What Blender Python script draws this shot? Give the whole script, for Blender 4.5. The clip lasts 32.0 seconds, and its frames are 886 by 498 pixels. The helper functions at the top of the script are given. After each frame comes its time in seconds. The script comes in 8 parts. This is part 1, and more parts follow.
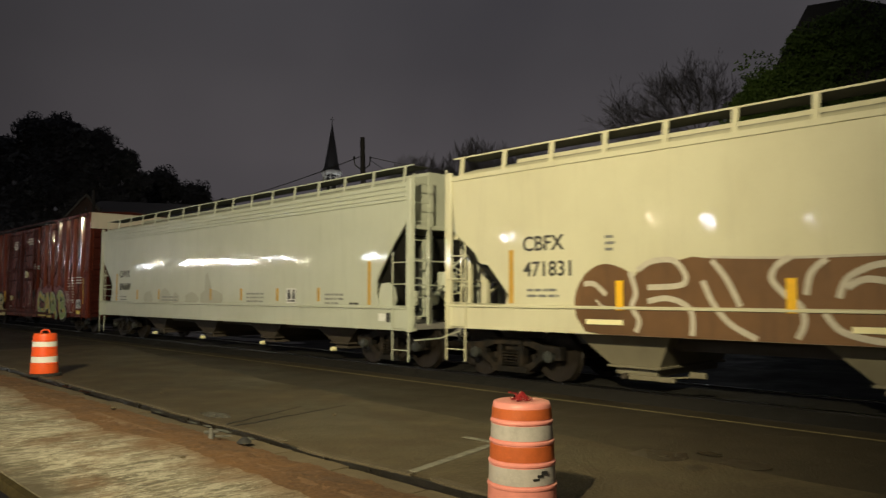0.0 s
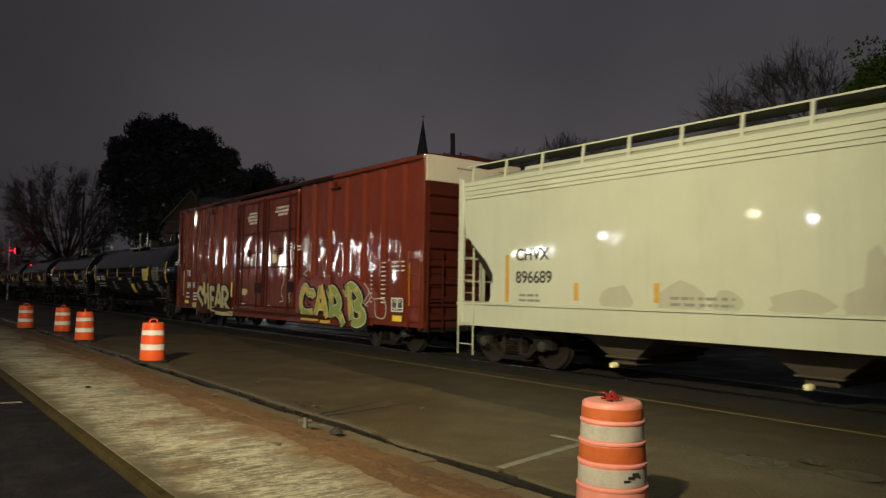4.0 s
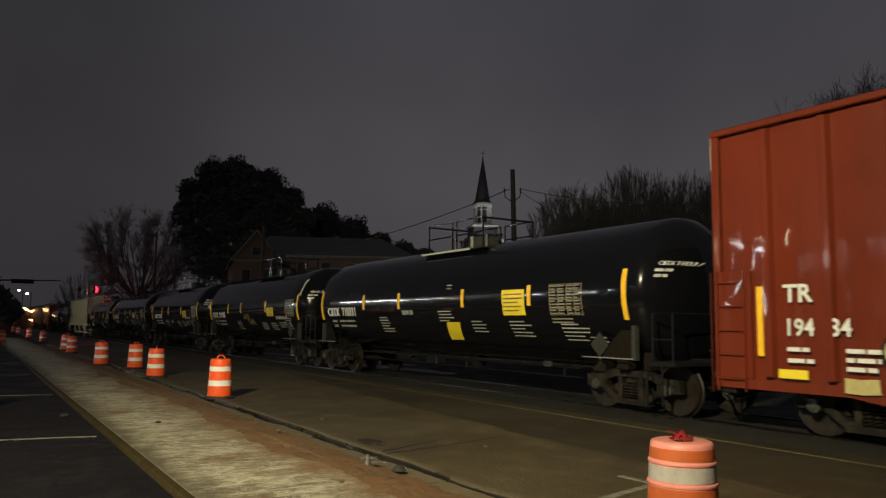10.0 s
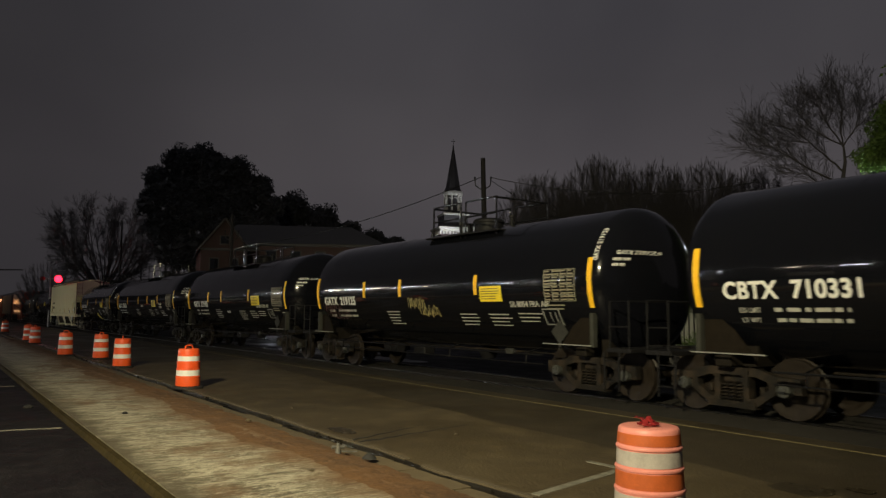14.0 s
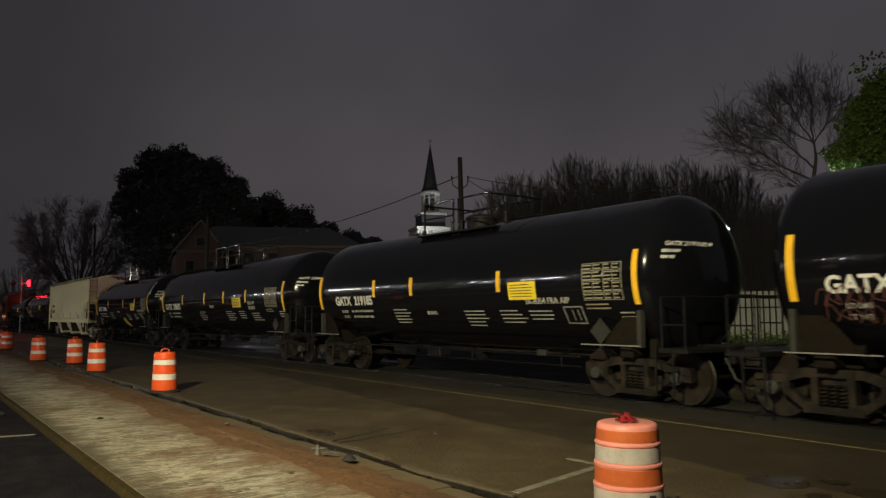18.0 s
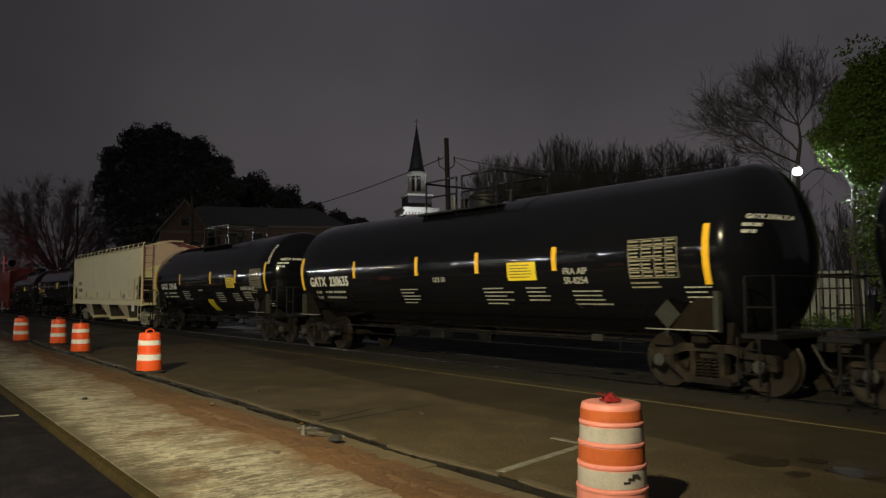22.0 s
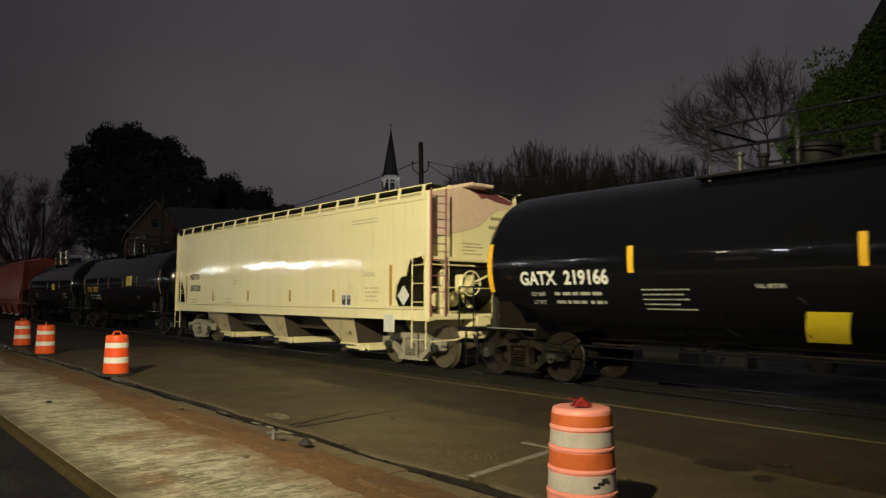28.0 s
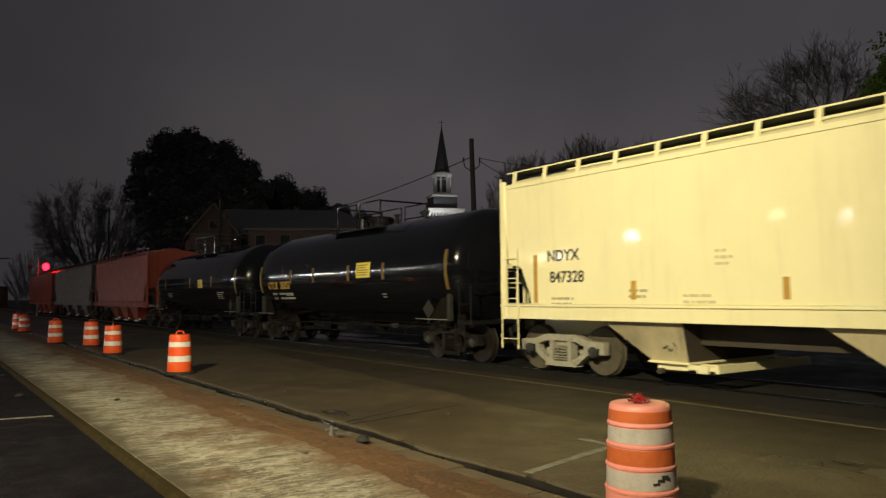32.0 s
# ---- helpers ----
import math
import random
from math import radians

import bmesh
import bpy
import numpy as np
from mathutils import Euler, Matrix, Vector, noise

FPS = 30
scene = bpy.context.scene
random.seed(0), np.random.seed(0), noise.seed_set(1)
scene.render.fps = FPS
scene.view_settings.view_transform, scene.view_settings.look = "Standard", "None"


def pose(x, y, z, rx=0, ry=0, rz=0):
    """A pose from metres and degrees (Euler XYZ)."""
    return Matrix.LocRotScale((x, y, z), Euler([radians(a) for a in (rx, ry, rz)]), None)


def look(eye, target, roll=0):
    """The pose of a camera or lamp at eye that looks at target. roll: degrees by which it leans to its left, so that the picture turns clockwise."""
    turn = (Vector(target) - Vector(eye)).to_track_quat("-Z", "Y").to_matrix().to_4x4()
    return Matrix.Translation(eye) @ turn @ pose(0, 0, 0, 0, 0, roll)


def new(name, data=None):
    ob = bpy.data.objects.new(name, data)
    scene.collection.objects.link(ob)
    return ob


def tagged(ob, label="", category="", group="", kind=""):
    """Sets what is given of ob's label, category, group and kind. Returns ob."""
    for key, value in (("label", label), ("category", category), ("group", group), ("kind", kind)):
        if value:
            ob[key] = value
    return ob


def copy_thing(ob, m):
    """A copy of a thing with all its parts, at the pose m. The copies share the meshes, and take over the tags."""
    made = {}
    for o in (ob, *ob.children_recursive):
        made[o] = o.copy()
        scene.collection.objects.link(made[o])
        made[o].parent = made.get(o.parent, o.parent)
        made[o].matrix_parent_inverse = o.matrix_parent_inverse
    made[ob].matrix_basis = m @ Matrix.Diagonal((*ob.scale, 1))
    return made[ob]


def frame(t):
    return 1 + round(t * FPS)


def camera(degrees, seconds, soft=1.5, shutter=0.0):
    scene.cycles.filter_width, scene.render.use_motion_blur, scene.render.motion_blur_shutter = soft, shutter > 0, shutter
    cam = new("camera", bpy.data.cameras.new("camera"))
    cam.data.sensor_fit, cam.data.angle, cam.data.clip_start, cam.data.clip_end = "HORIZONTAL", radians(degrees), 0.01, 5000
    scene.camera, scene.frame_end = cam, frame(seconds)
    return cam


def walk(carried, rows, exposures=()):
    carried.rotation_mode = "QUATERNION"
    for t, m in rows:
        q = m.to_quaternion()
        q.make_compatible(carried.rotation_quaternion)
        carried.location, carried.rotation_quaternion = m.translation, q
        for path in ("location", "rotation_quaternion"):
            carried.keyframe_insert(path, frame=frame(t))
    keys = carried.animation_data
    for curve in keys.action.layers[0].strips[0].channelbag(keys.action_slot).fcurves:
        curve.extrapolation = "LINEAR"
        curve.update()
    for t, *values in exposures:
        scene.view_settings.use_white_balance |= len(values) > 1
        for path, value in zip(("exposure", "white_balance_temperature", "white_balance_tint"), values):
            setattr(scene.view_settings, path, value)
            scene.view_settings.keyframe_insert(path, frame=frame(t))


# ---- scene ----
cam = camera(62.0, 32.0, soft=1.33, shutter=0.4)

PATH = [
    (0.0, pose(0, 0, 1.70, 93.54, -0.05, -44.08)),
    (0.5, pose(0, 0, 1.70, 93.46, -0.22, -41.33)),
    (1.0, pose(0, 0, 1.70, 92.94, -0.13, -40.19)),
    (1.5, pose(0, 0, 1.70, 93.40, -0.53, -39.35)),
    (2.0, pose(0, 0, 1.70, 93.84, -0.44, -38.75)),
    (2.5, pose(0, 0, 1.70, 93.74, -0.76, -38.30)),
    (4.5, pose(0, 0, 1.70, 92.70, -0.71, -35.85)),
    (5.0, pose(0, 0, 1.70, 92.60, -0.32, -32.73)),
    (5.5, pose(0, 0, 1.70, 92.82, 0.14, -31.11)),
    (6.0, pose(0, 0, 1.70, 92.95, 0.11, -30.62)),
    (6.5, pose(0, 0, 1.70, 93.17, -0.08, -30.46)),
    (7.0, pose(0, 0, 1.70, 93.95, -0.56, -30.40)),
    (7.5, pose(0, 0, 1.70, 94.55, -0.84, -30.37)),
    (8.0, pose(0, 0, 1.70, 94.91, -0.87, -30.40)),
    (8.5, pose(0, 0, 1.70, 95.35, -0.47, -30.54)),
    (9.0, pose(0, 0, 1.70, 95.87, -0.49, -31.26)),
    (9.5, pose(0, 0, 1.70, 95.41, -0.64, -32.01)),
    (10.0, pose(0, 0, 1.70, 95.91, -0.70, -32.43)),
    (10.5, pose(0, 0, 1.70, 96.17, -0.73, -32.82)),
    (11.0, pose(0, 0, 1.70, 95.91, -0.86, -33.34)),
    (11.5, pose(0, 0, 1.70, 95.34, -0.68, -33.77)),
    (12.0, pose(0, 0, 1.70, 95.17, -0.67, -34.00)),
    (12.5, pose(0, 0, 1.70, 95.28, -0.66, -34.17)),
    (13.0, pose(0, 0, 1.70, 94.97, -0.68, -34.34)),
    (13.5, pose(0, 0, 1.70, 94.91, -0.52, -34.53)),
    (14.0, pose(0, 0, 1.70, 95.04, -0.46, -34.71)),
    (14.5, pose(0, 0, 1.70, 95.34, -0.40, -34.95)),
    (16.5, pose(0, 0, 1.70, 95.61, -0.20, -36.51)),
    (17.0, pose(0, 0, 1.70, 95.34, 0.13, -36.39)),
    (17.5, pose(0, 0, 1.70, 95.17, 0.26, -36.28)),
    (18.0, pose(0, 0, 1.70, 95.01, 0.31, -36.37)),
    (18.5, pose(0, 0, 1.70, 94.94, 0.33, -36.29)),
    (19.0, pose(0, 0, 1.70, 94.70, 0.33, -36.29)),
    (19.5, pose(0, 0, 1.70, 94.71, 0.43, -36.55)),
    (20.0, pose(0, 0, 1.70, 94.30, 0.43, -36.83)),
    (20.5, pose(0, 0, 1.70, 93.53, 0.26, -37.01)),
    (21.0, pose(0, 0, 1.70, 93.48, 0.17, -37.19)),
    (21.5, pose(0, 0, 1.70, 93.46, 0.12, -37.28)),
    (22.0, pose(0, 0, 1.70, 93.53, 0.20, -37.45)),
    (22.5, pose(0, 0, 1.70, 93.60, 0.32, -37.55)),
    (23.0, pose(0, 0, 1.70, 94.12, 0.65, -37.60)),
    (23.5, pose(0, 0, 1.70, 94.25, 0.78, -37.88)),
    (24.0, pose(0, 0, 1.70, 94.08, 0.70, -38.00)),
    (24.5, pose(0, 0, 1.70, 93.88, 0.67, -38.27)),
    (25.0, pose(0, 0, 1.70, 93.38, 0.71, -38.55)),
    (25.5, pose(0, 0, 1.70, 93.39, 0.81, -38.64)),
    (27.5, pose(0, 0, 1.70, 93.67, 0.14, -39.10)),
    (28.0, pose(0, 0, 1.70, 93.86, -0.26, -39.57)),
    (28.5, pose(0, 0, 1.70, 94.35, -0.44, -39.94)),
    (29.0, pose(0, 0, 1.70, 94.72, -0.49, -40.31)),
    (29.5, pose(0, 0, 1.70, 94.84, -0.55, -40.48)),
    (30.0, pose(0, 0, 1.70, 94.65, -0.45, -40.30)),
    (30.5, pose(0, 0, 1.70, 94.29, 0.01, -39.28)),
    (31.0, pose(0, 0, 1.70, 94.05, 0.35, -37.78)),
    (31.5, pose(0, 0, 1.70, 93.94, 0.46, -36.70)),
    (32.0, pose(0, 0, 1.70, 93.60, 0.52, -35.42)),
]
walk(cam, PATH, [(0.0, 0.0, 6500, 10), (2.5, 0.0, 6450, 10), (4.8, 0.0, 6400, 9), (6.0, 0.10, 6300, 8), (8.0, 0.12, 6250, 8), (10.0, 0.0, 6350, 9), (12.0, -0.04, 6450, 10), (26.0, -0.04, 6450, 10), (28.0, 0.0, 6500, 10), (32.0, 0.0, 6500, 10)])

# ---- light: night, low cloud lit by the town, street lamps behind the viewer ----
XC = 11.5                      # centre line of the track


def world_sky():
    w = bpy.data.worlds.new("night_sky")
    scene.world = w
    w.use_nodes = True
    nt = w.node_tree
    bg = nt.nodes["Background"]
    co = nt.nodes.new("ShaderNodeTexCoord")
    no = nt.nodes.new("ShaderNodeTexNoise")
    no.inputs["Scale"].default_value, no.inputs["Detail"].default_value = 2.2, 3
    ra = nt.nodes.new("ShaderNodeValToRGB")
    ra.color_ramp.elements[0].color = (0.78, 0.77, 0.80, 1)
    ra.color_ramp.elements[1].color = (1.12, 1.10, 1.10, 1)
    ra.color_ramp.elements[0].position, ra.color_ramp.elements[1].position = 0.3, 0.7
    sep = nt.nodes.new("ShaderNodeSeparateXYZ")
    hor = nt.nodes.new("ShaderNodeValToRGB")
    for k, (p, c) in enumerate(((0.0, (0.050, 0.046, 0.049)), (0.18, (0.058, 0.053, 0.056)), (0.30, (0.047, 0.044, 0.047)), (0.5, (0.042, 0.041, 0.046)), (1.0, (0.058, 0.059, 0.068)))):
        e = hor.color_ramp.elements[k] if k < 2 else hor.color_ramp.elements.new(p)
        e.position, e.color = p, (*c, 1)
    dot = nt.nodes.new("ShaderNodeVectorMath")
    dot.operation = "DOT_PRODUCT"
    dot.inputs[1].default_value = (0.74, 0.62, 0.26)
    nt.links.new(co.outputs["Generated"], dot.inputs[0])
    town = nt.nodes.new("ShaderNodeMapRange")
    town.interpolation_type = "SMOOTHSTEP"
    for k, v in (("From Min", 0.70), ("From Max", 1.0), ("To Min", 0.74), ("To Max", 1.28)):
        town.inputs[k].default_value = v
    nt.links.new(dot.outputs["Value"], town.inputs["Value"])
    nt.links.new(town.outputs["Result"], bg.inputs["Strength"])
    mul = nt.nodes.new("ShaderNodeMix")
    mul.data_type, mul.blend_type = "RGBA", "MULTIPLY"
    mul.inputs["Factor"].default_value = 1.0
    nt.links.new(co.outputs["Generated"], sep.inputs[0])
    nt.links.new(sep.outputs["Z"], hor.inputs["Fac"])
    nt.links.new(ra.outputs["Color"], mul.inputs["A"])
    nt.links.new(hor.outputs["Color"], mul.inputs["B"])
    nt.links.new(co.outputs["Generated"], no.inputs["Vector"])
    nt.links.new(no.outputs["Fac"], ra.inputs["Fac"])
    nt.links.new(mul.outputs["Result"], bg.inputs["Color"])


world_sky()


def lamp(name, kind, at, power, colour, size=0.2, target=None, cone=None, blend=0.6):
    data = bpy.data.lights.new(name, kind)
    data.energy, data.color = power, colour
    if kind == "AREA":
        data.size = size
    else:
        data.shadow_soft_size = size
    if cone:
        data.spot_size, data.spot_blend = radians(cone), blend
    ob = new(name, data)
    ob.matrix_world = look(at, target) if target else Matrix.Translation(at)
    return ob


WARM, WHITE = (1.0, 0.885, 0.56), (0.86, 0.94, 1.0)
STREET_LAMP = (-7.0, -0.5, 9.2)
lamp("street_lamp_light", "SPOT", STREET_LAMP, 23600, WARM, 0.14, (10.6, 15.3, 2.0), 77, 1.0)
# unseen lamp assumed in the lot, added to warm the far cars' sides
lamp("unseen_lot_lamp_light", "SPOT", (-15.0, 34.0, 8.6), 700, (1.0, 0.55, 0.20), 0.18, (14, 52, 3), 62, 1.0)
lamp("yard_lamp_light", "SPOT", (26.72, 13.42, 6.2), 1900, WHITE, 0.16, (28.3, 9.4, 7.0), 130, 0.8)

# ---- materials ----


class Nodes:
    """A small builder of procedural surface materials."""

    def __init__(self, name, base, rough=0.6, metal=0.0):
        self.mat = bpy.data.materials.new(name)
        self.mat.use_nodes = True
        self.nt = self.mat.node_tree
        self.bsdf = self.nt.nodes["Principled BSDF"]
        self.bsdf.inputs["Base Color"].default_value = (*base, 1)
        self.bsdf.inputs["Roughness"].default_value = rough
        self.bsdf.inputs["Metallic"].default_value = metal
        self.colour = None
        self.base = base
        self.co = self.nt.nodes.new("ShaderNodeTexCoord").outputs["Object"]

    def coat(self, weight, rough, wave, scale=(1, 1, 1), depth=0.08, size=1.3, detail=2, ripple=0.0):
        """A glossy skin with its own slow waves."""
        self.bsdf.inputs["Coat Weight"].default_value, self.bsdf.inputs["Coat Roughness"].default_value = weight, rough
        b = self.nt.nodes.new("ShaderNodeBump")
        b.inputs["Strength"].default_value, b.inputs["Distance"].default_value = wave, depth
        self.nt.links.new(self.noise(size, detail, scale), b.inputs["Height"])
        if ripple:
            f = self.nt.nodes.new("ShaderNodeBump")
            f.inputs["Strength"].default_value, f.inputs["Distance"].default_value = 1.0, ripple
            self.nt.links.new(self.noise(34, 1, (1, 0.22, 1)), f.inputs["Height"])
            self.nt.links.new(b.outputs["Normal"], f.inputs["Normal"])
            b = f
        self.nt.links.new(b.outputs["Normal"], self.bsdf.inputs["Coat Normal"])
        return self

    def noise(self, scale, detail=4, stretch=(1, 1, 1), rough=0.6, turn=0.0):
        m = self.nt.nodes.new("ShaderNodeMapping")
        if turn:
            r = self.nt.nodes.new("ShaderNodeVectorRotate")
            r.rotation_type = "Z_AXIS"
            r.inputs["Angle"].default_value = radians(turn)
            self.nt.links.new(self.co, r.inputs["Vector"])
        m.inputs["Scale"].default_value = stretch
        self.nt.links.new(r.outputs["Vector"] if turn else self.co, m.inputs["Vector"])
        n = self.nt.nodes.new("ShaderNodeTexNoise")
        n.inputs["Scale"].default_value, n.inputs["Detail"].default_value = scale, detail
        n.inputs["Roughness"].default_value = rough
        self.nt.links.new(m.outputs["Vector"], n.inputs["Vector"])
        return n.outputs["Fac"]

    def ramp(self, fac, a, b):
        r = self.nt.nodes.new("ShaderNodeMapRange")
        r.inputs["From Min"].default_value, r.inputs["From Max"].default_value = a, b
        self.nt.links.new(fac, r.inputs["Value"])
        return r.outputs["Result"]

    def times(self, a, b):
        m = self.nt.nodes.new("ShaderNodeMath")
        m.operation = "MULTIPLY"
        self.nt.links.new(a, m.inputs[0])
        if isinstance(b, (int, float)):
            m.inputs[1].default_value = b
        else:
            self.nt.links.new(b, m.inputs[1])
        return m.outputs[0]

    def tint(self, fac, colour, amount=1.0):
        """Mix colour over what there is, by fac."""
        m = self.nt.nodes.new("ShaderNodeMix")
        m.data_type = "RGBA"
        if self.colour is None:
            m.inputs["A"].default_value = (*self.base, 1)
        else:
            self.nt.links.new(self.colour, m.inputs["A"])
        m.inputs["B"].default_value = (*colour, 1)
        self.nt.links.new(self.times(fac, amount), m.inputs["Factor"])
        self.colour = m.outputs["Result"]
        self.nt.links.new(self.colour, self.bsdf.inputs["Base Color"])
        return self

    def rough(self, fac, lo, hi):
        r = self.nt.nodes.new("ShaderNodeMapRange")
        r.inputs["To Min"].default_value, r.inputs["To Max"].default_value = lo, hi
        self.nt.links.new(fac, r.inputs["Value"])
        self.nt.links.new(r.outputs["Result"], self.bsdf.inputs["Roughness"])
        return self

    def bump(self, fac, strength, depth=0.02):
        b = self.nt.nodes.new("ShaderNodeBump")
        b.inputs["Strength"].default_value, b.inputs["Distance"].default_value = strength, depth
        self.nt.links.new(fac, b.inputs["Height"])
        old = self.bsdf.inputs["Normal"]
        if old.links:
            self.nt.links.new(old.links[0].from_socket, b.inputs["Normal"])
        self.nt.links.new(b.outputs["Normal"], old)
        return self

    def vary(self, amount):
        """A little lighter or darker from object to object."""
        o = self.nt.nodes.new("ShaderNodeObjectInfo")
        self.tint(o.outputs["Random"], tuple(c * (1 - amount) for c in self.base), 1.0)
        return self


def paint(name, base, rough=0.3, dirt=(0.10, 0.08, 0.06), dirty=0.35, wave=0.12, streak=0.3, coat=None):
    """Old car paint: grime in streaks and blotches, a slightly wavy sheet."""
    n = Nodes(name, base, rough)
    n.tint(n.ramp(n.noise(0.55, 6), 0.42, 0.75), dirt, dirty)
    n.tint(n.ramp(n.noise(5.0, 5, (1, 1, 0.12)), 0.52, 0.8), dirt, streak)
    n.tint(n.ramp(n.noise(60, 3), 0.55, 0.8), tuple(c * 0.6 for c in base), 0.3)
    n.rough(n.noise(2.5, 5), rough * 0.7, min(1, rough * 1.7))
    n.bump(n.noise(1.3, 2), wave, 0.08)
    n.bump(n.noise(45, 3), 0.04, 0.01)
    if coat:
        n.coat(*coat)
    return n.mat


def ground_mat(name, base, light, dark, rough, scale=1.0, grain=55, bump=0.5, wet=0.0, shine=0.5):
    n = Nodes(name, base, rough)
    n.bsdf.inputs["Specular IOR Level"].default_value = shine
    n.tint(n.ramp(n.noise(0.35 * scale, 5), 0.4, 0.7), dark, 0.7)
    n.tint(n.ramp(n.noise(2.3 * scale, 6), 0.5, 0.75), light, 0.55)
    n.tint(n.ramp(n.noise(grain, 3), 0.45, 0.75), light, 0.5)
    n.tint(n.ramp(n.noise(grain * 1.7, 2), 0.5, 0.8), dark, 0.5)
    n.rough(n.ramp(n.noise(0.6 * scale, 4), 0.35, 0.65), rough - wet, min(1, rough + 0.1))
    n.bump(n.noise(grain, 3), bump, 0.01)
    n.bump(n.noise(4 * scale, 4), bump * 0.5, 0.03)
    return n.mat


def plain(name, base, rough=0.6, metal=0.0, vary=0.25):
    n = Nodes(name, base, rough, metal)
    n.tint(n.ramp(n.noise(9, 5), 0.4, 0.75), tuple(c * (1 - vary) for c in base), 0.9)
    n.tint(n.ramp(n.noise(70, 3), 0.5, 0.8), tuple(min(1, c * (1 + vary)) for c in base), 0.5)
    n.bump(n.noise(40, 3), 0.15, 0.01)
    return n.mat


def glow(name, colour, power):
    n = Nodes(name, (0.02, 0.02, 0.02), 0.4)
    n.bsdf.inputs["Emission Color"].default_value = (*colour, 1)
    n.bsdf.inputs["Emission Strength"].default_value = power
    return n.mat


M = {}
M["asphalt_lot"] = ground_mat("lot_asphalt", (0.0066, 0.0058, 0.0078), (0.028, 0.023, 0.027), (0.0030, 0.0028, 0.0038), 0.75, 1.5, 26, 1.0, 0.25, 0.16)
M["asphalt"] = ground_mat("street_asphalt", (0.040, 0.031, 0.0185), (0.068, 0.053, 0.032), (0.016, 0.013, 0.0085), 0.7, 0.6, 26, 1.0, 0.2, 0.3)
M["asphalt_light"] = ground_mat("kerb_lane_asphalt", (0.066, 0.050, 0.0265), (0.150, 0.114, 0.062), (0.022, 0.017, 0.010), 0.66, 0.7, 24, 1.1, 0.22, 0.35)
M["ballast"] = ground_mat("track_bed", (0.022, 0.020, 0.018), (0.036, 0.033, 0.029), (0.012, 0.012, 0.011), 0.85, 1.5, 40, 0.8, 0.2, 0.12)


def rough_concrete():
    """Pale old concrete, rough and scored, blotched dark, stained with red clay towards the kerb."""
    n = Nodes("old_concrete", (0.195, 0.168, 0.113), 0.9)
    n.tint(n.ramp(n.noise(1.1, 9, (1, 1, 1), 0.78), 0.42, 0.60), (0.085, 0.072, 0.044), 0.9)
    n.tint(n.ramp(n.noise(2.6, 9, (0.5, 1.25, 1), 0.82), 0.47, 0.55), (0.38, 0.345, 0.255), 0.9)
    n.tint(n.ramp(n.noise(6.5, 8, (0.45, 1.4, 1), 0.8), 0.50, 0.58), (0.075, 0.064, 0.041), 0.85)
    n.tint(n.ramp(n.noise(17.0, 6, (0.5, 1.3, 1), 0.8), 0.51, 0.60), (0.47, 0.435, 0.33), 0.85)
    n.tint(n.ramp(n.noise(0.75, 7, (1, 0.8, 1), 0.7), 0.52, 0.62), (0.12, 0.062, 0.025), 0.85)
    n.tint(n.ramp(n.noise(60, 3), 0.54, 0.70), (0.06, 0.053, 0.036), 0.6)
    sx = n.nt.nodes.new("ShaderNodeSeparateXYZ")
    n.nt.links.new(n.co, sx.inputs[0])
    add = n.nt.nodes.new("ShaderNodeMath")
    add.operation = "ADD"
    n.nt.links.new(sx.outputs["X"], add.inputs[0])
    n.nt.links.new(n.times(n.noise(1.6, 7), 1.5), add.inputs[1])
    n.tint(n.ramp(add.outputs[0], 3.70, 4.40), (0.128, 0.062, 0.021), 0.95)
    sub = n.nt.nodes.new("ShaderNodeMath")
    sub.operation = "SUBTRACT"
    n.nt.links.new(n.times(n.noise(1.9, 7), 1.0), sub.inputs[0])
    n.nt.links.new(sx.outputs["X"], sub.inputs[1])
    n.tint(n.ramp(sub.outputs[0], -1.75, -1.40), (0.055, 0.043, 0.022), 0.9)
    n.bump(n.noise(26, 7, (0.9, 1.1, 1), 0.75), 0.55, 0.010)
    n.bump(n.noise(110, 3), 0.6, 0.004)
    return n.mat


M["concrete"] = rough_concrete()
M["gutter_mud"] = ground_mat("gutter_mud", (0.014, 0.012, 0.009), (0.035, 0.028, 0.019), (0.007, 0.006, 0.005), 0.5, 3.0, 40, 0.8, 0.3)
M["kerb"] = ground_mat("kerb_concrete", (0.095, 0.070, 0.036), (0.15, 0.115, 0.065), (0.038, 0.030, 0.019), 0.85, 1.5, 50, 0.7)
M["lane_lip"] = ground_mat("broken_lane_lip", (0.078, 0.060, 0.034), (0.12, 0.094, 0.056), (0.040, 0.031, 0.019), 0.85, 1.5, 40, 0.8)
M["edging"] = ground_mat("ochre_edging_concrete", (0.028, 0.020, 0.0062), (0.060, 0.044, 0.015), (0.008, 0.0065, 0.003), 0.85, 2.2, 30, 0.9, 0.0, 0.12)
M["dirt"] = ground_mat("red_clay", (0.118, 0.055, 0.016), (0.20, 0.105, 0.036), (0.036, 0.018, 0.008), 0.92, 2.4, 22, 1.0)
M["wet"] = ground_mat("wet_asphalt", (0.046, 0.037, 0.024), (0.072, 0.058, 0.038), (0.024, 0.019, 0.013), 0.24, 2.0, 30, 0.5, 0.12, 0.45)
M["rain_film"] = ground_mat("rain_film_on_asphalt", (0.010, 0.010, 0.010), (0.014, 0.013, 0.012), (0.007, 0.007, 0.007), 0.42, 2.0, 14, 0.35, 0.12, 0.5)
M["shallow"] = ground_mat("shallow_water_on_asphalt", (0.038, 0.030, 0.018), (0.052, 0.040, 0.024), (0.022, 0.018, 0.012), 0.30, 2.0, 40, 0.5, 0.08, 0.5)
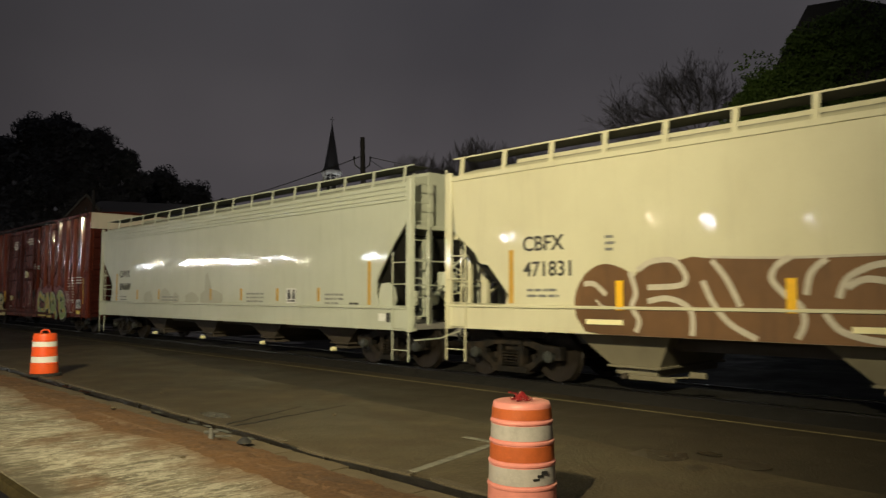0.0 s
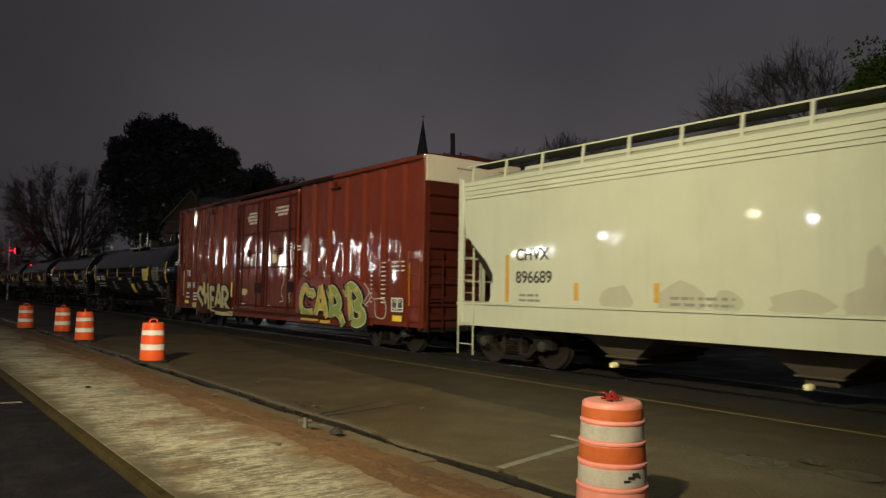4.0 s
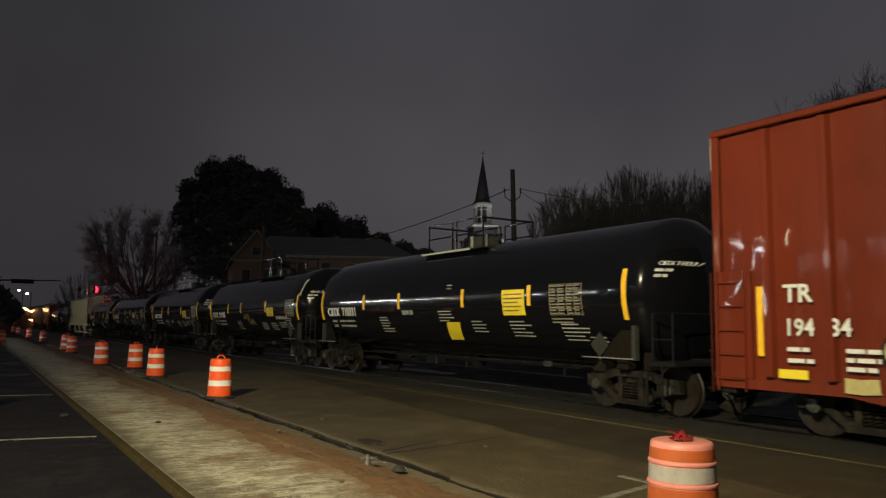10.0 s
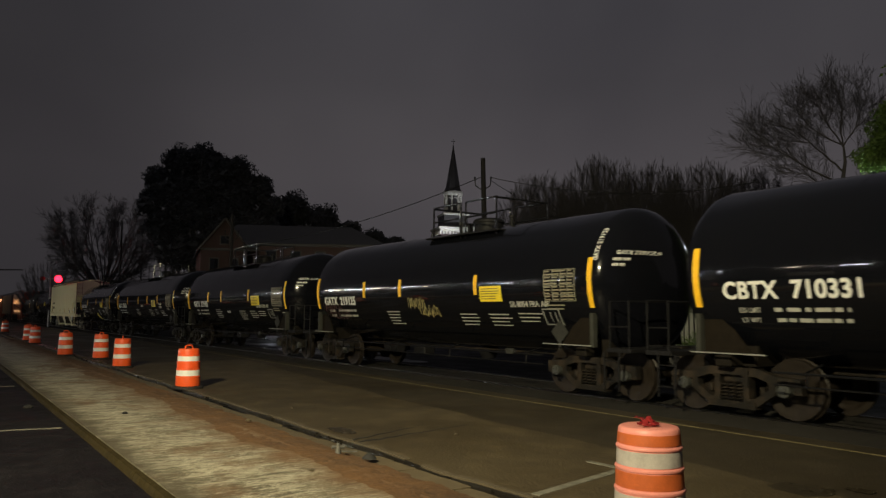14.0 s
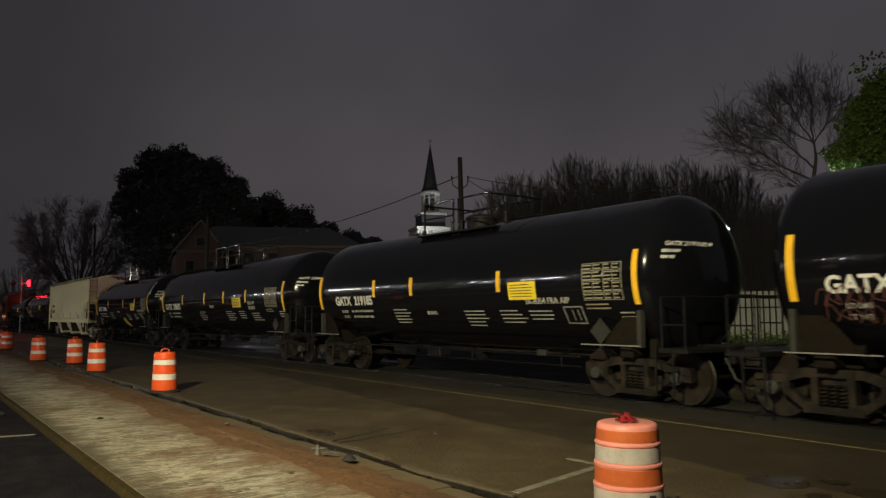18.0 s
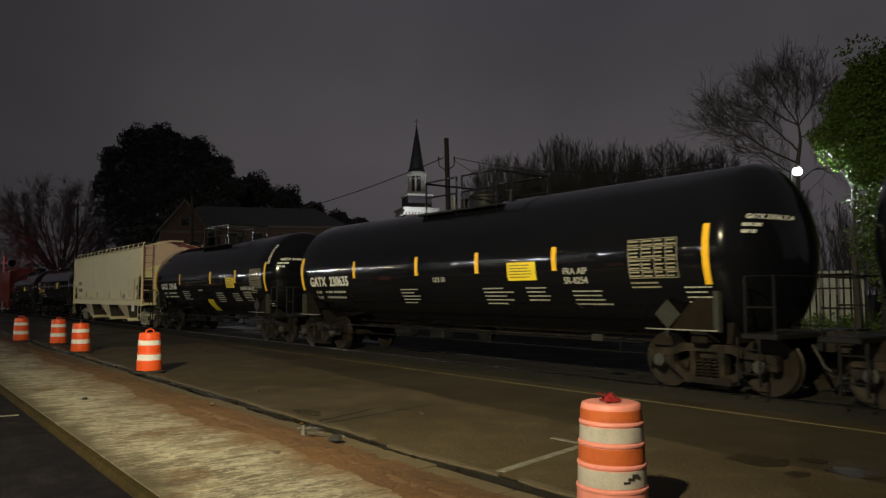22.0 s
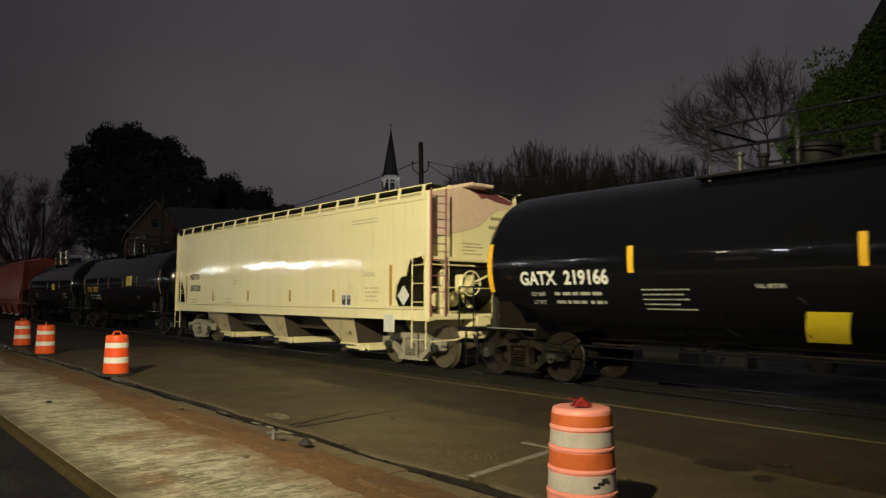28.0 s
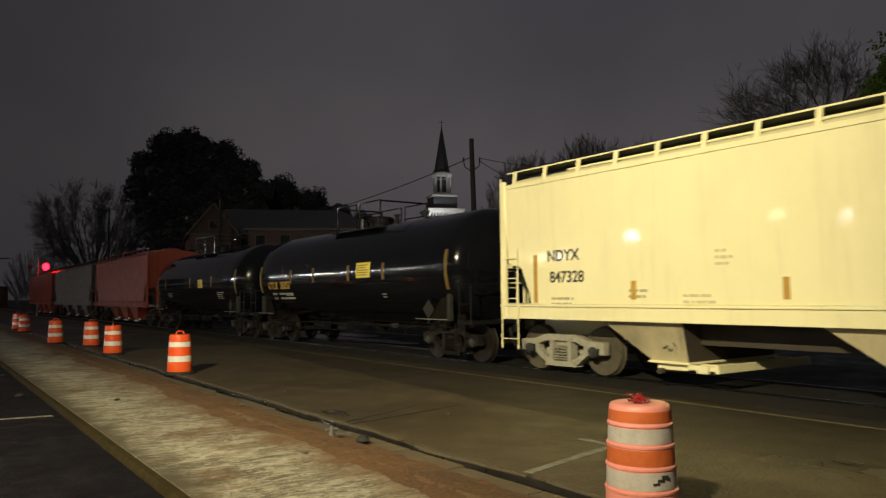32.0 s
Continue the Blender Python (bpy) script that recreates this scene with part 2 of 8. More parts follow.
M["puddle"] = Nodes("standing_water", (0.02, 0.018, 0.014), 0.06).mat
M["yellow_line"] = plain("worn_yellow_paint", (0.23, 0.185, 0.085), 0.7, vary=0.7)
M["white_line"] = plain("worn_white_paint", (0.19, 0.18, 0.14), 0.7, vary=0.6)
M["rail"] = plain("rail_steel", (0.06, 0.05, 0.04), 0.55, 0.5)
M["rail_top"] = plain("polished_rail_head", (0.055, 0.052, 0.048), 0.32, 1.0, 0.4)
M["cream"] = paint("cream_paint", (0.87, 0.80, 0.475), 0.34, (0.40, 0.33, 0.18), 0.15, 0.10, 0.2, coat=(0.5, 0.05, 0.14, (1, 1, 0.6)))
M["cream"].node_tree.nodes["Principled BSDF"].inputs["Coat IOR"].default_value = 1.38
M["cream_grey"] = paint("weathered_cream_paint", (0.60, 0.57, 0.40), 0.34, (0.34, 0.30, 0.20), 0.25, 0.10, 0.2, coat=(0.6, 0.05, 0.14, (1, 1, 0.6)))
M["grey"] = paint("pale_grey_paint", (0.465, 0.485, 0.39), 0.32, (0.26, 0.25, 0.19), 0.25, 0.10, 0.2, coat=(0.6, 0.045, 0.06, (1, 1, 0.7)))
M["box_red"] = paint("oxide_red_paint", (0.138, 0.0185, 0.0045), 0.5, (0.065, 0.010, 0.004), 0.5, 0.30, 0.4, coat=(1.0, 0.055, 0.60, (1, 2.2, 0.75), 0.07, 1.5, 0, 0.0008))
M["box_red"].node_tree.nodes["Principled BSDF"].inputs["Specular IOR Level"].default_value = 0.2
M["pale_panel"] = paint("faded_white_panel_paint", (0.52, 0.47, 0.40), 0.6, (0.30, 0.22, 0.17), 0.4)
M["box_dark"] = paint("dark_oxide_paint", (0.050, 0.009, 0.006), 0.65, (0.03, 0.012, 0.01), 0.5, 0.2)
M["box_dark"].node_tree.nodes["Principled BSDF"].inputs["Specular IOR Level"].default_value = 0.12
M["hopper_red"] = paint("faded_red_paint", (0.25, 0.036, 0.016), 0.5, (0.09, 0.02, 0.012), 0.4, coat=(0.6, 0.06, 0.10, (1, 1, 0.7)))
M["far_grey"] = paint("darker_grey_paint", (0.07, 0.06, 0.055), 0.5, (0.04, 0.03, 0.03), 0.4)
M["patch_grey"] = paint("rolled_grey_paint", (0.36, 0.36, 0.285), 0.45, (0.24, 0.23, 0.18), 0.3)
M["dark_grey"] = paint("dull_grey_paint", (0.22, 0.21, 0.19), 0.5, (0.08, 0.07, 0.06), 0.4)
M["black"] = paint("gloss_black_tank_paint", (0.0040, 0.0043, 0.0062), 0.13, (0.0062, 0.0062, 0.0072), 0.4, 0.035, 0.25, coat=(0.95, 0.035, 0.07, (1, 1, 1)))
M["black"].node_tree.nodes["Principled BSDF"].inputs["Specular IOR Level"].default_value = 0.12
M["black"].node_tree.nodes["Principled BSDF"].inputs["Coat IOR"].default_value = 1.34
M["rail_gloss"] = plain("glossy_dark_pipe", (0.008, 0.008, 0.009), 0.14, 0.0)
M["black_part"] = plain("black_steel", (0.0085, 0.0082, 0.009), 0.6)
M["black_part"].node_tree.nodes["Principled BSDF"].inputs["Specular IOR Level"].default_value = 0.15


def rusty_steel():
    """Cast steel, oily black with rust-brown dust."""
    n = Nodes("dusty_cast_steel", (0.0075, 0.0065, 0.0055), 0.7)
    n.tint(n.ramp(n.noise(4.0, 6), 0.47, 0.62), (0.030, 0.0215, 0.0145), 0.8)
    n.tint(n.ramp(n.noise(30, 4), 0.52, 0.75), (0.032, 0.024, 0.016), 0.7)
    n.bump(n.noise(40, 3), 0.2, 0.01)
    return n.mat


M["truck"] = rusty_steel()
M["saddle_rust"] = plain("rusty_saddle_plate", (0.012, 0.010, 0.008), 0.8, vary=0.5)
M["web_rust"] = plain("rust_brown_web_plate", (0.0115, 0.0088, 0.006), 0.8, vary=0.5)
# bay and outlet colours, darker than the car sides above them
M["bay_brown"] = paint("dark_brown_outlet_paint", (0.050, 0.038, 0.026), 0.7, (0.02, 0.014, 0.010), 0.6)
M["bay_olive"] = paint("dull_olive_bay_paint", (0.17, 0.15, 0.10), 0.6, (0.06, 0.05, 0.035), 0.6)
M["bay_grime"] = paint("grimy_cream_paint", (0.50, 0.43, 0.26), 0.6, (0.06, 0.048, 0.032), 0.8, 0.1, 0.8)
M["truck_pale"] = plain("pale_dusty_cast_steel", (0.33, 0.31, 0.24), 0.75, vary=0.35)
M["wheel"] = plain("rusty_wheel_steel", (0.0185, 0.0142, 0.0108), 0.5, 0.1, vary=0.55)
M["wheel_pale"] = plain("dusty_pale_wheel_steel", (0.085, 0.07, 0.045), 0.75, 0.0, vary=0.4)
M["holder_grey"] = plain("dull_grey_steel", (0.030, 0.030, 0.027), 0.6, vary=0.4)
M["edge_grey"] = plain("sooty_grey_steel", (0.036, 0.037, 0.032), 0.65, vary=0.4)
M["tread"] = plain("worn_wheel_tread", (0.35, 0.33, 0.30), 0.3, 0.9)
M["cap"] = plain("bearing_cap_steel", (0.052, 0.054, 0.050), 0.45, 0.3)
# near black: the shade behind the end openings is in the colour
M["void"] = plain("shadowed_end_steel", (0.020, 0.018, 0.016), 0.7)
M["letter_white"] = plain("white_stencil_paint", (0.70, 0.70, 0.66), 0.5, vary=0.2)
M["letter_black"] = plain("black_stencil_paint", (0.035, 0.033, 0.03), 0.5)
M["stencil_dim"] = plain("faded_stencil_paint", (0.20, 0.20, 0.185), 0.5, vary=0.3)
M["stencil_mid"] = plain("white_small_stencil_paint", (0.40, 0.40, 0.36), 0.5, vary=0.25)
M["stencil_pale"] = plain("pale_ghost_stencil_paint", (0.60, 0.53, 0.31), 0.5, vary=0.2)
M["stencil_ghost"] = plain("ghost_stencil_paint", (0.42, 0.37, 0.23), 0.5, vary=0.3)
M["stencil_dark"] = plain("worn_black_stencil_paint", (0.30, 0.265, 0.165), 0.55, vary=0.3)
M["stencil_faint"] = plain("worn_stencil_paint", (0.055, 0.050, 0.040), 0.55, vary=0.4)
M["table_line"] = plain("thin_white_stencil_paint", (0.22, 0.21, 0.16), 0.55, vary=0.3)
M["table_paint"] = plain("yellowed_stencil_paint", (0.24, 0.22, 0.15), 0.55, vary=0.3)
M["reflector"] = plain("yellow_reflective_tape", (0.85, 0.48, 0.02), 0.4, vary=0.15)
# tape darkened to stand for the weak light on the last tank cars
M["reflector_dim"] = plain("dim_yellow_tape", (0.16, 0.095, 0.02), 0.6, vary=0.4)
M["reflector_dull"] = plain("dirty_yellow_tape", (0.48, 0.28, 0.045), 0.55, vary=0.3)
M["sign_yellow"] = plain("yellow_placard", (0.80, 0.62, 0.03), 0.4, vary=0.15)
M["purple"] = plain("violet_hatch_shade", (0.20, 0.055, 0.07), 0.5, vary=0.3)
M["ladder_violet"] = plain("violet_oversprayed_steel", (0.30, 0.10, 0.13), 0.5, vary=0.3)
M["pink_haze"] = plain("faint_pink_spray_paint", (0.74, 0.56, 0.44), 0.5, vary=0.15)
M["brown_spray"] = paint("brown_spray_paint", (0.160, 0.078, 0.028), 0.5, (0.050, 0.025, 0.010), 0.7, 0.12, 0.6)
M["pale_spray"] = plain("pale_spray_paint", (0.50, 0.45, 0.36), 0.6)
M["white_spray"] = plain("white_spray_paint", (0.56, 0.53, 0.40), 0.5, vary=0.15)
M["lime_spray"] = plain("lime_spray_paint", (0.20, 0.28, 0.055), 0.45, vary=0.25)
M["gold_spray"] = plain("gold_spray_paint", (0.50, 0.36, 0.03), 0.45, vary=0.25)
M["sand_spray"] = plain("sand_spray_paint", (0.46, 0.39, 0.16), 0.5, vary=0.25)
M["pale_sand"] = plain("pale_sand_spray_paint", (0.58, 0.54, 0.33), 0.5, vary=0.2)
M["black_spray"] = plain("black_spray_paint", (0.010, 0.009, 0.009), 0.8)
M["black_spray"].node_tree.nodes["Principled BSDF"].inputs["Specular IOR Level"].default_value = 0.2
M["red_spray"] = plain("red_spray_paint", (0.155, 0.010, 0.007), 0.5)
M["rust_spray"] = plain("dull_red_spray_paint", (0.085, 0.028, 0.026), 0.5)
M["drum"] = plain("orange_plastic", (0.85, 0.11, 0.022), 0.42, vary=0.14)
M["drum_sheet"] = plain("orange_reflective_sheet", (0.88, 0.10, 0.020), 0.4, vary=0.12)
M["drum_faded"] = plain("faded_pink_orange_plastic", (0.74, 0.27, 0.22), 0.42, vary=0.16)
M["drum_sheet_faded"] = plain("worn_orange_sheet", (0.52, 0.115, 0.030), 0.45, vary=0.25)
M["drum_white_worn"] = plain("scuffed_white_sheet", (0.46, 0.42, 0.38), 0.45, vary=0.3)
M["drum_white"] = plain("white_reflective_sheet", (0.80, 0.79, 0.76), 0.42, vary=0.14)
M["rubber"] = plain("black_rubber", (0.018, 0.017, 0.016), 0.8)
M["red_cloth"] = plain("red_plastic_tape", (0.26, 0.022, 0.022), 0.22)
M["bark"] = plain("dark_bark", (0.058, 0.052, 0.050), 0.9, vary=0.4)
M["leaf_dark"] = plain("dark_evergreen_leaf", (0.056, 0.058, 0.066), 0.7, vary=0.5)
M["leaf_ivy"] = plain("ivy_leaf", (0.060, 0.105, 0.014), 0.5, vary=0.6)
M["brick"] = plain("dark_red_brick", (0.062, 0.036, 0.032), 0.85, vary=0.4)
M["slate"] = plain("slate_roof", (0.070, 0.068, 0.074), 0.6, vary=0.3)
M["trim"] = plain("white_wood_trim", (0.62, 0.61, 0.57), 0.6, vary=0.15)
# white trim darkened to stand for the unlit house fronts
M["trim_dull"] = plain("darkened_white_trim", (0.06, 0.057, 0.052), 0.7, vary=0.25)
M["fence_paint"] = plain("weathered_pale_boards", (0.30, 0.31, 0.28), 0.8, vary=0.35)
M["house_black"] = plain("blackened_wall", (0.011, 0.011, 0.014), 0.8, vary=0.3)
M["wood_pole"] = plain("tarred_pole_wood", (0.014, 0.012, 0.011), 0.85, vary=0.4)
M["wire"] = plain("black_cable", (0.012, 0.012, 0.012), 0.6)
M["metal"] = plain("galvanised_steel", (0.35, 0.35, 0.34), 0.4, 0.6)
M["dull_metal"] = plain("dull_dented_steel", (0.14, 0.135, 0.12), 0.5, 0.3, 0.5)
M["glass"] = Nodes("dark_window_glass", (0.010, 0.011, 0.013), 0.06).mat
M["lamp_white"] = glow("white_lamp_glass", (0.85, 0.93, 1.0), 40)
M["lamp_warm"] = glow("warm_lamp_glass", (1.0, 0.72, 0.30), 40)
M["lamp_far"] = glow("far_lamp_glass", (0.92, 0.95, 0.85), 9)
M["lamp_wall"] = glow("white_wall_lamp_glass", (0.90, 0.96, 1.0), 130)
M["lamp_wall_warm"] = glow("warm_wall_lamp_glass", (1.0, 0.88, 0.62), 105)
M["lamp_porch"] = glow("white_porch_lamp_glass", (0.92, 0.95, 1.0), 34)
M["shop_glow"] = glow("lit_shop_glass", (1.0, 0.85, 0.6), 0.35)
M["lamp_red"] = glow("red_signal_lens", (1.0, 0.0015, 0.004), 60)
M["lamp_string"] = glow("warm_string_light", (1.0, 0.50, 0.20), 14)

for dusty, sheen in (("web_rust", 0.08), ("edge_grey", 0.12), ("holder_grey", 0.15), ("saddle_rust", 0.08), ("truck", 0.18), ("wheel", 0.2)):
    M[dusty].node_tree.nodes["Principled BSDF"].inputs["Specular IOR Level"].default_value = sheen

# ---- mesh building ----


class Mesh:
    """Vertices and faces of one part."""

    def __init__(self):
        self.v, self.f = [], []

    def add(self, verts, faces):
        n = len(self.v)
        self.v += [tuple(p) for p in verts]
        self.f += [[n + i for i in q] for q in faces]
        return self

    def box(self, x0, x1, y0, y1, z0, z1, c=0.0):
        """A box, its edges cut by c."""
        if not c:
            p = [(x, y, z) for x in (x0, x1) for y in (y0, y1) for z in (z0, z1)]
            return self.add(p, [(0, 1, 3, 2), (4, 6, 7, 5), (0, 4, 5, 1), (2, 3, 7, 6), (0, 2, 6, 4), (1, 5, 7, 3)])
        lo, hi, v, where = (x0, y0, z0), (x1, y1, z1), [], {}
        for i in range(8):
            b = ((i >> 2) & 1, (i >> 1) & 1, i & 1)
            for a in range(3):
                where[i, a] = len(v)
                v.append([(hi[k] if b[k] else lo[k]) if k == a else ((hi[k] - c) if b[k] else (lo[k] + c)) for k in range(3)])
        f = []
        for a in range(3):
            u, w = (a + 1) % 3, (a + 2) % 3
            bit = (4, 2, 1)
            for s in (0, 1):
                q = [where[s * bit[a] + i * bit[u] + j * bit[w], a] for i, j in ((0, 0), (1, 0), (1, 1), (0, 1))]
                f.append(q if s else q[::-1])
            for i in (0, 1):
                for j in (0, 1):
                    p, q = i * bit[u] + j * bit[w], i * bit[u] + j * bit[w] + bit[a]
                    e = [where[p, u], where[q, u], where[q, w], where[p, w]]
                    f.append(e if i != j else e[::-1])
        for i in range(8):
            odd = bin(i).count("1") % 2
            t = [where[i, 0], where[i, 1], where[i, 2]]
            f.append(t if odd else t[::-1])
        return self.add(v, f)

    def prism(self, pts, axis, a, b):
        """A flat outline carried from a to b along an axis; pts in the other two axes, in cyclic order."""
        n = len(pts)
        def place(p, h):
            return {"x": (h, p[0], p[1]), "y": (p[1], h, p[0]), "z": (p[0], p[1], h)}[axis]
        v = [place(p, a) for p in pts] + [place(p, b) for p in pts]
        area = sum(pts[i][0] * pts[(i + 1) % n][1] - pts[(i + 1) % n][0] * pts[i][1] for i in range(n))
        f = [list(range(n))[::-1], list(range(n, 2 * n))] + [[i, (i + 1) % n, n + (i + 1) % n, n + i] for i in range(n)]
        if (area < 0) != (b < a):
            f = [q[::-1] for q in f]
        return self.add(v, f)

    def tube(self, path, r, n=6, caps=True):
        """A round bar along a path; r is one radius or one for each point."""
        path = [Vector(p) for p in path]
        rs = r if isinstance(r, (list, tuple)) else [r] * len(path)
        rings, side = [], None
        for i, p in enumerate(path):
            d = (path[min(i + 1, len(path) - 1)] - path[max(i - 1, 0)]).normalized()
            if side is None:
                side = d.orthogonal().normalized()
            side = (side - d * side.dot(d)).normalized()
            up = d.cross(side)
            rings.append([p + (side * math.cos(2 * math.pi * k / n) + up * math.sin(2 * math.pi * k / n)) * rs[i] for k in range(n)])
        v = [q for ring in rings for q in ring]
        f = [[i * n + k, i * n + (k + 1) % n, (i + 1) * n + (k + 1) % n, (i + 1) * n + k] for i in range(len(path) - 1) for k in range(n)]
        if caps:
            f += [list(range(n))[::-1], [(len(path) - 1) * n + k for k in range(n)]]
        return self.add(v, f)

    def lathe(self, profile, axis="z", at=(0, 0, 0), n=24):
        """A profile of (radius, height) turned round an axis through at."""
        v, f = [], []
        for r, h in profile:
            for k in range(n):
                c, s = r * math.cos(2 * math.pi * k / n), r * math.sin(2 * math.pi * k / n)
                p = {"z": (c, s, h), "x": (h, c, s), "y": (s, h, c)}[axis]
                v.append((p[0] + at[0], p[1] + at[1], p[2] + at[2]))
        for i in range(len(profile) - 1):
            for k in range(n):
                f.append([i * n + k, i * n + (k + 1) % n, (i + 1) * n + (k + 1) % n, (i + 1) * n + k])
        if profile[0][0] > 1e-6:
            f.append(list(range(n))[::-1])
        if profile[-1][0] > 1e-6:
            f.append([(len(profile) - 1) * n + k for k in range(n)])
        return self.add(v, f)

    def data(self, name, material, smooth=40):
        me = bpy.data.meshes.new(name)
        me.from_pydata(self.v, [], self.f)
        if len(self.f) < 6000:
            bm = bmesh.new()
            bm.from_mesh(me)
            bmesh.ops.recalc_face_normals(bm, faces=bm.faces)
            bm.to_mesh(me)
            bm.free()
        for m in (material if isinstance(material, (list, tuple)) else [material]):
            me.materials.append(m)
        if smooth:
            me.shade_smooth()
            me.set_sharp_from_angle(angle=radians(smooth))
        me.update()
        return me


def part(name, mesh, material, parent, label="", at=None, smooth=40):
    """One mesh object under a thing or under a part."""
    data = mesh.data(name, material, smooth) if isinstance(mesh, Mesh) else mesh
    ob = new(name, data)
    ob.parent = parent
    if at is not None:
        ob.matrix_basis = at if isinstance(at, Matrix) else Matrix.Translation(at)
    if label:
        ob["label"] = label
    return ob


def thing(name, label, category, at=(0, 0, 0), group="", turn=0, kind=""):
    """The Empty at a thing's base."""
    ob = new(name)
    ob.empty_display_size = 0.2
    ob.matrix_world = pose(*at, 0, 0, turn)
    return tagged(ob, label, category, group, kind)


def single(name, mesh, material, label, category, at=(0, 0, 0), group="", kind="", smooth=40, turn=0):
    """A thing of one mesh."""
    ob = new(name, mesh.data(name, material, smooth) if isinstance(mesh, Mesh) else mesh)
    ob.matrix_world = pose(*at, 0, 0, turn)
    return tagged(ob, label, category, group, kind)


def glyphs(text, size, bold=0.0, depth=0.004, align="LEFT", spacing=1.0, squeeze=1.0, shear=0.0):
    """The outline of a text as a mesh in its own plane, from Blender's built-in font."""
    cu = bpy.data.curves.new("letters", "FONT")
    cu.body, cu.size, cu.offset, cu.extrude, cu.align_x = text, size, bold, depth, align
    cu.space_character, cu.resolution_u, cu.shear = spacing, 4, shear
    tmp = bpy.data.objects.new("letters", cu)
    scene.collection.objects.link(tmp)
    bpy.context.view_layer.update()
    me = bpy.data.meshes.new_from_object(tmp.evaluated_get(bpy.context.evaluated_depsgraph_get()))
    bpy.data.objects.remove(tmp)
    if squeeze != 1:
        me.transform(Matrix.Diagonal((squeeze, 1, 1, 1)))
    return me


SIDE = Matrix(((0, 0, -1, 0), (-1, 0, 0, 0), (0, 1, 0, 0), (0, 0, 0, 1)))   # writing on the near side: right is forward, up is up


def mark(name, text, size, material, parent, y, z, x=None, hug=None, label="", **more):
    """Writing on a car's near side, its left end at y; hug(z) gives the side's x at a height."""
    me = glyphs(text, size, **more)
    me.transform(Matrix.Translation((0, y, z)) @ SIDE)
    for p in me.vertices:
        p.co.x = (hug(p.co.z) if hug else x) + p.co.x
    me.materials.clear()
    me.materials.append(material)
    return part(name, me, material, parent, label)


def words_on(car, name, text, size, material, y, z, hug):
    """Small stencilled words, each a mark of its own, line under line."""
    for i, line in enumerate(text.split("\n")):
        a = y
        for word in line.split():
            ob = mark(name, word, size, material, car, a, z - i * size * 1.0, hug=hug, bold=0.001)
            a = min(p.co.y for p in ob.data.vertices) - 0.30 * size


def bars(mesh, y, z, width, rows, pitch, height, hug, rng, ragged=0.35, gaps=0.0):
    """Lines of small writing, as bars with breaks."""
    for i in range(rows):
        zz = z - i * pitch
        w = width * (1 - ragged * rng.random())
        a = y
        while a > y - w + 0.03:
            b = max(a - height * (1.2 + 3.2 * rng.random()), y - w)
            plate(mesh, b, a, zz - height / 2, zz + height / 2, hug)
            a = b - height * 0.55 - gaps * width * rng.random()
    return mesh


def plate(mesh, y0, y1, z0, z1, hug, thick=0.006, steps=1):
    """A thin plate that follows a car's near side."""
    steps = max(steps, 5 if z1 - z0 > 0.1 else 1)
    zs = [z0 + (z1 - z0) * i / steps for i in range(steps + 1)]
    v = []
    for z in zs:
        x = hug(z)
        v += [(x - thick, y0, z), (x - thick, y1, z), (x + 0.004, y0, z), (x + 0.004, y1, z)]
    f = []
    for i in range(steps):
        a, b = 4 * i, 4 * i + 4
        f += [[a, b, b + 1, a + 1], [a, a + 2, b + 2, b], [a + 1, b + 1, b + 3, a + 3]]
    n = 4 * steps
    f += [[0, 1, 3, 2], [n, n + 2, n + 3, n + 1]]
    return mesh.add(v, f)

# ---- ground, street and track ----
rng = random.Random(7)


def strip(mesh, xa, xb, y0, y1, z, step=1.0, wob=0.0, thick=0.0, seed=1):
    """A level band along the street between two edges that waver."""
    r = random.Random(seed)
    n = max(1, int((y1 - y0) / step))
    v, f = [], []
    for i in range(n + 1):
        y = y0 + (y1 - y0) * i / n
        a = (xa(y) if callable(xa) else xa) + wob * (r.random() - 0.5)
        b = (xb(y) if callable(xb) else xb) + wob * (r.random() - 0.5)
        v += [(a, y, z), (b, y, z)]
        if thick:
            v += [(a, y, z - thick), (b, y, z - thick)]
    k = 4 if thick else 2
    for i in range(n):
        p, q = k * i, k * i + k
        f.append([p, p + 1, q + 1, q])
        if thick:
            f += [[p, q, q + 2, p + 2], [p + 1, p + 3, q + 3, q + 1]]
    return mesh.add(v, f)


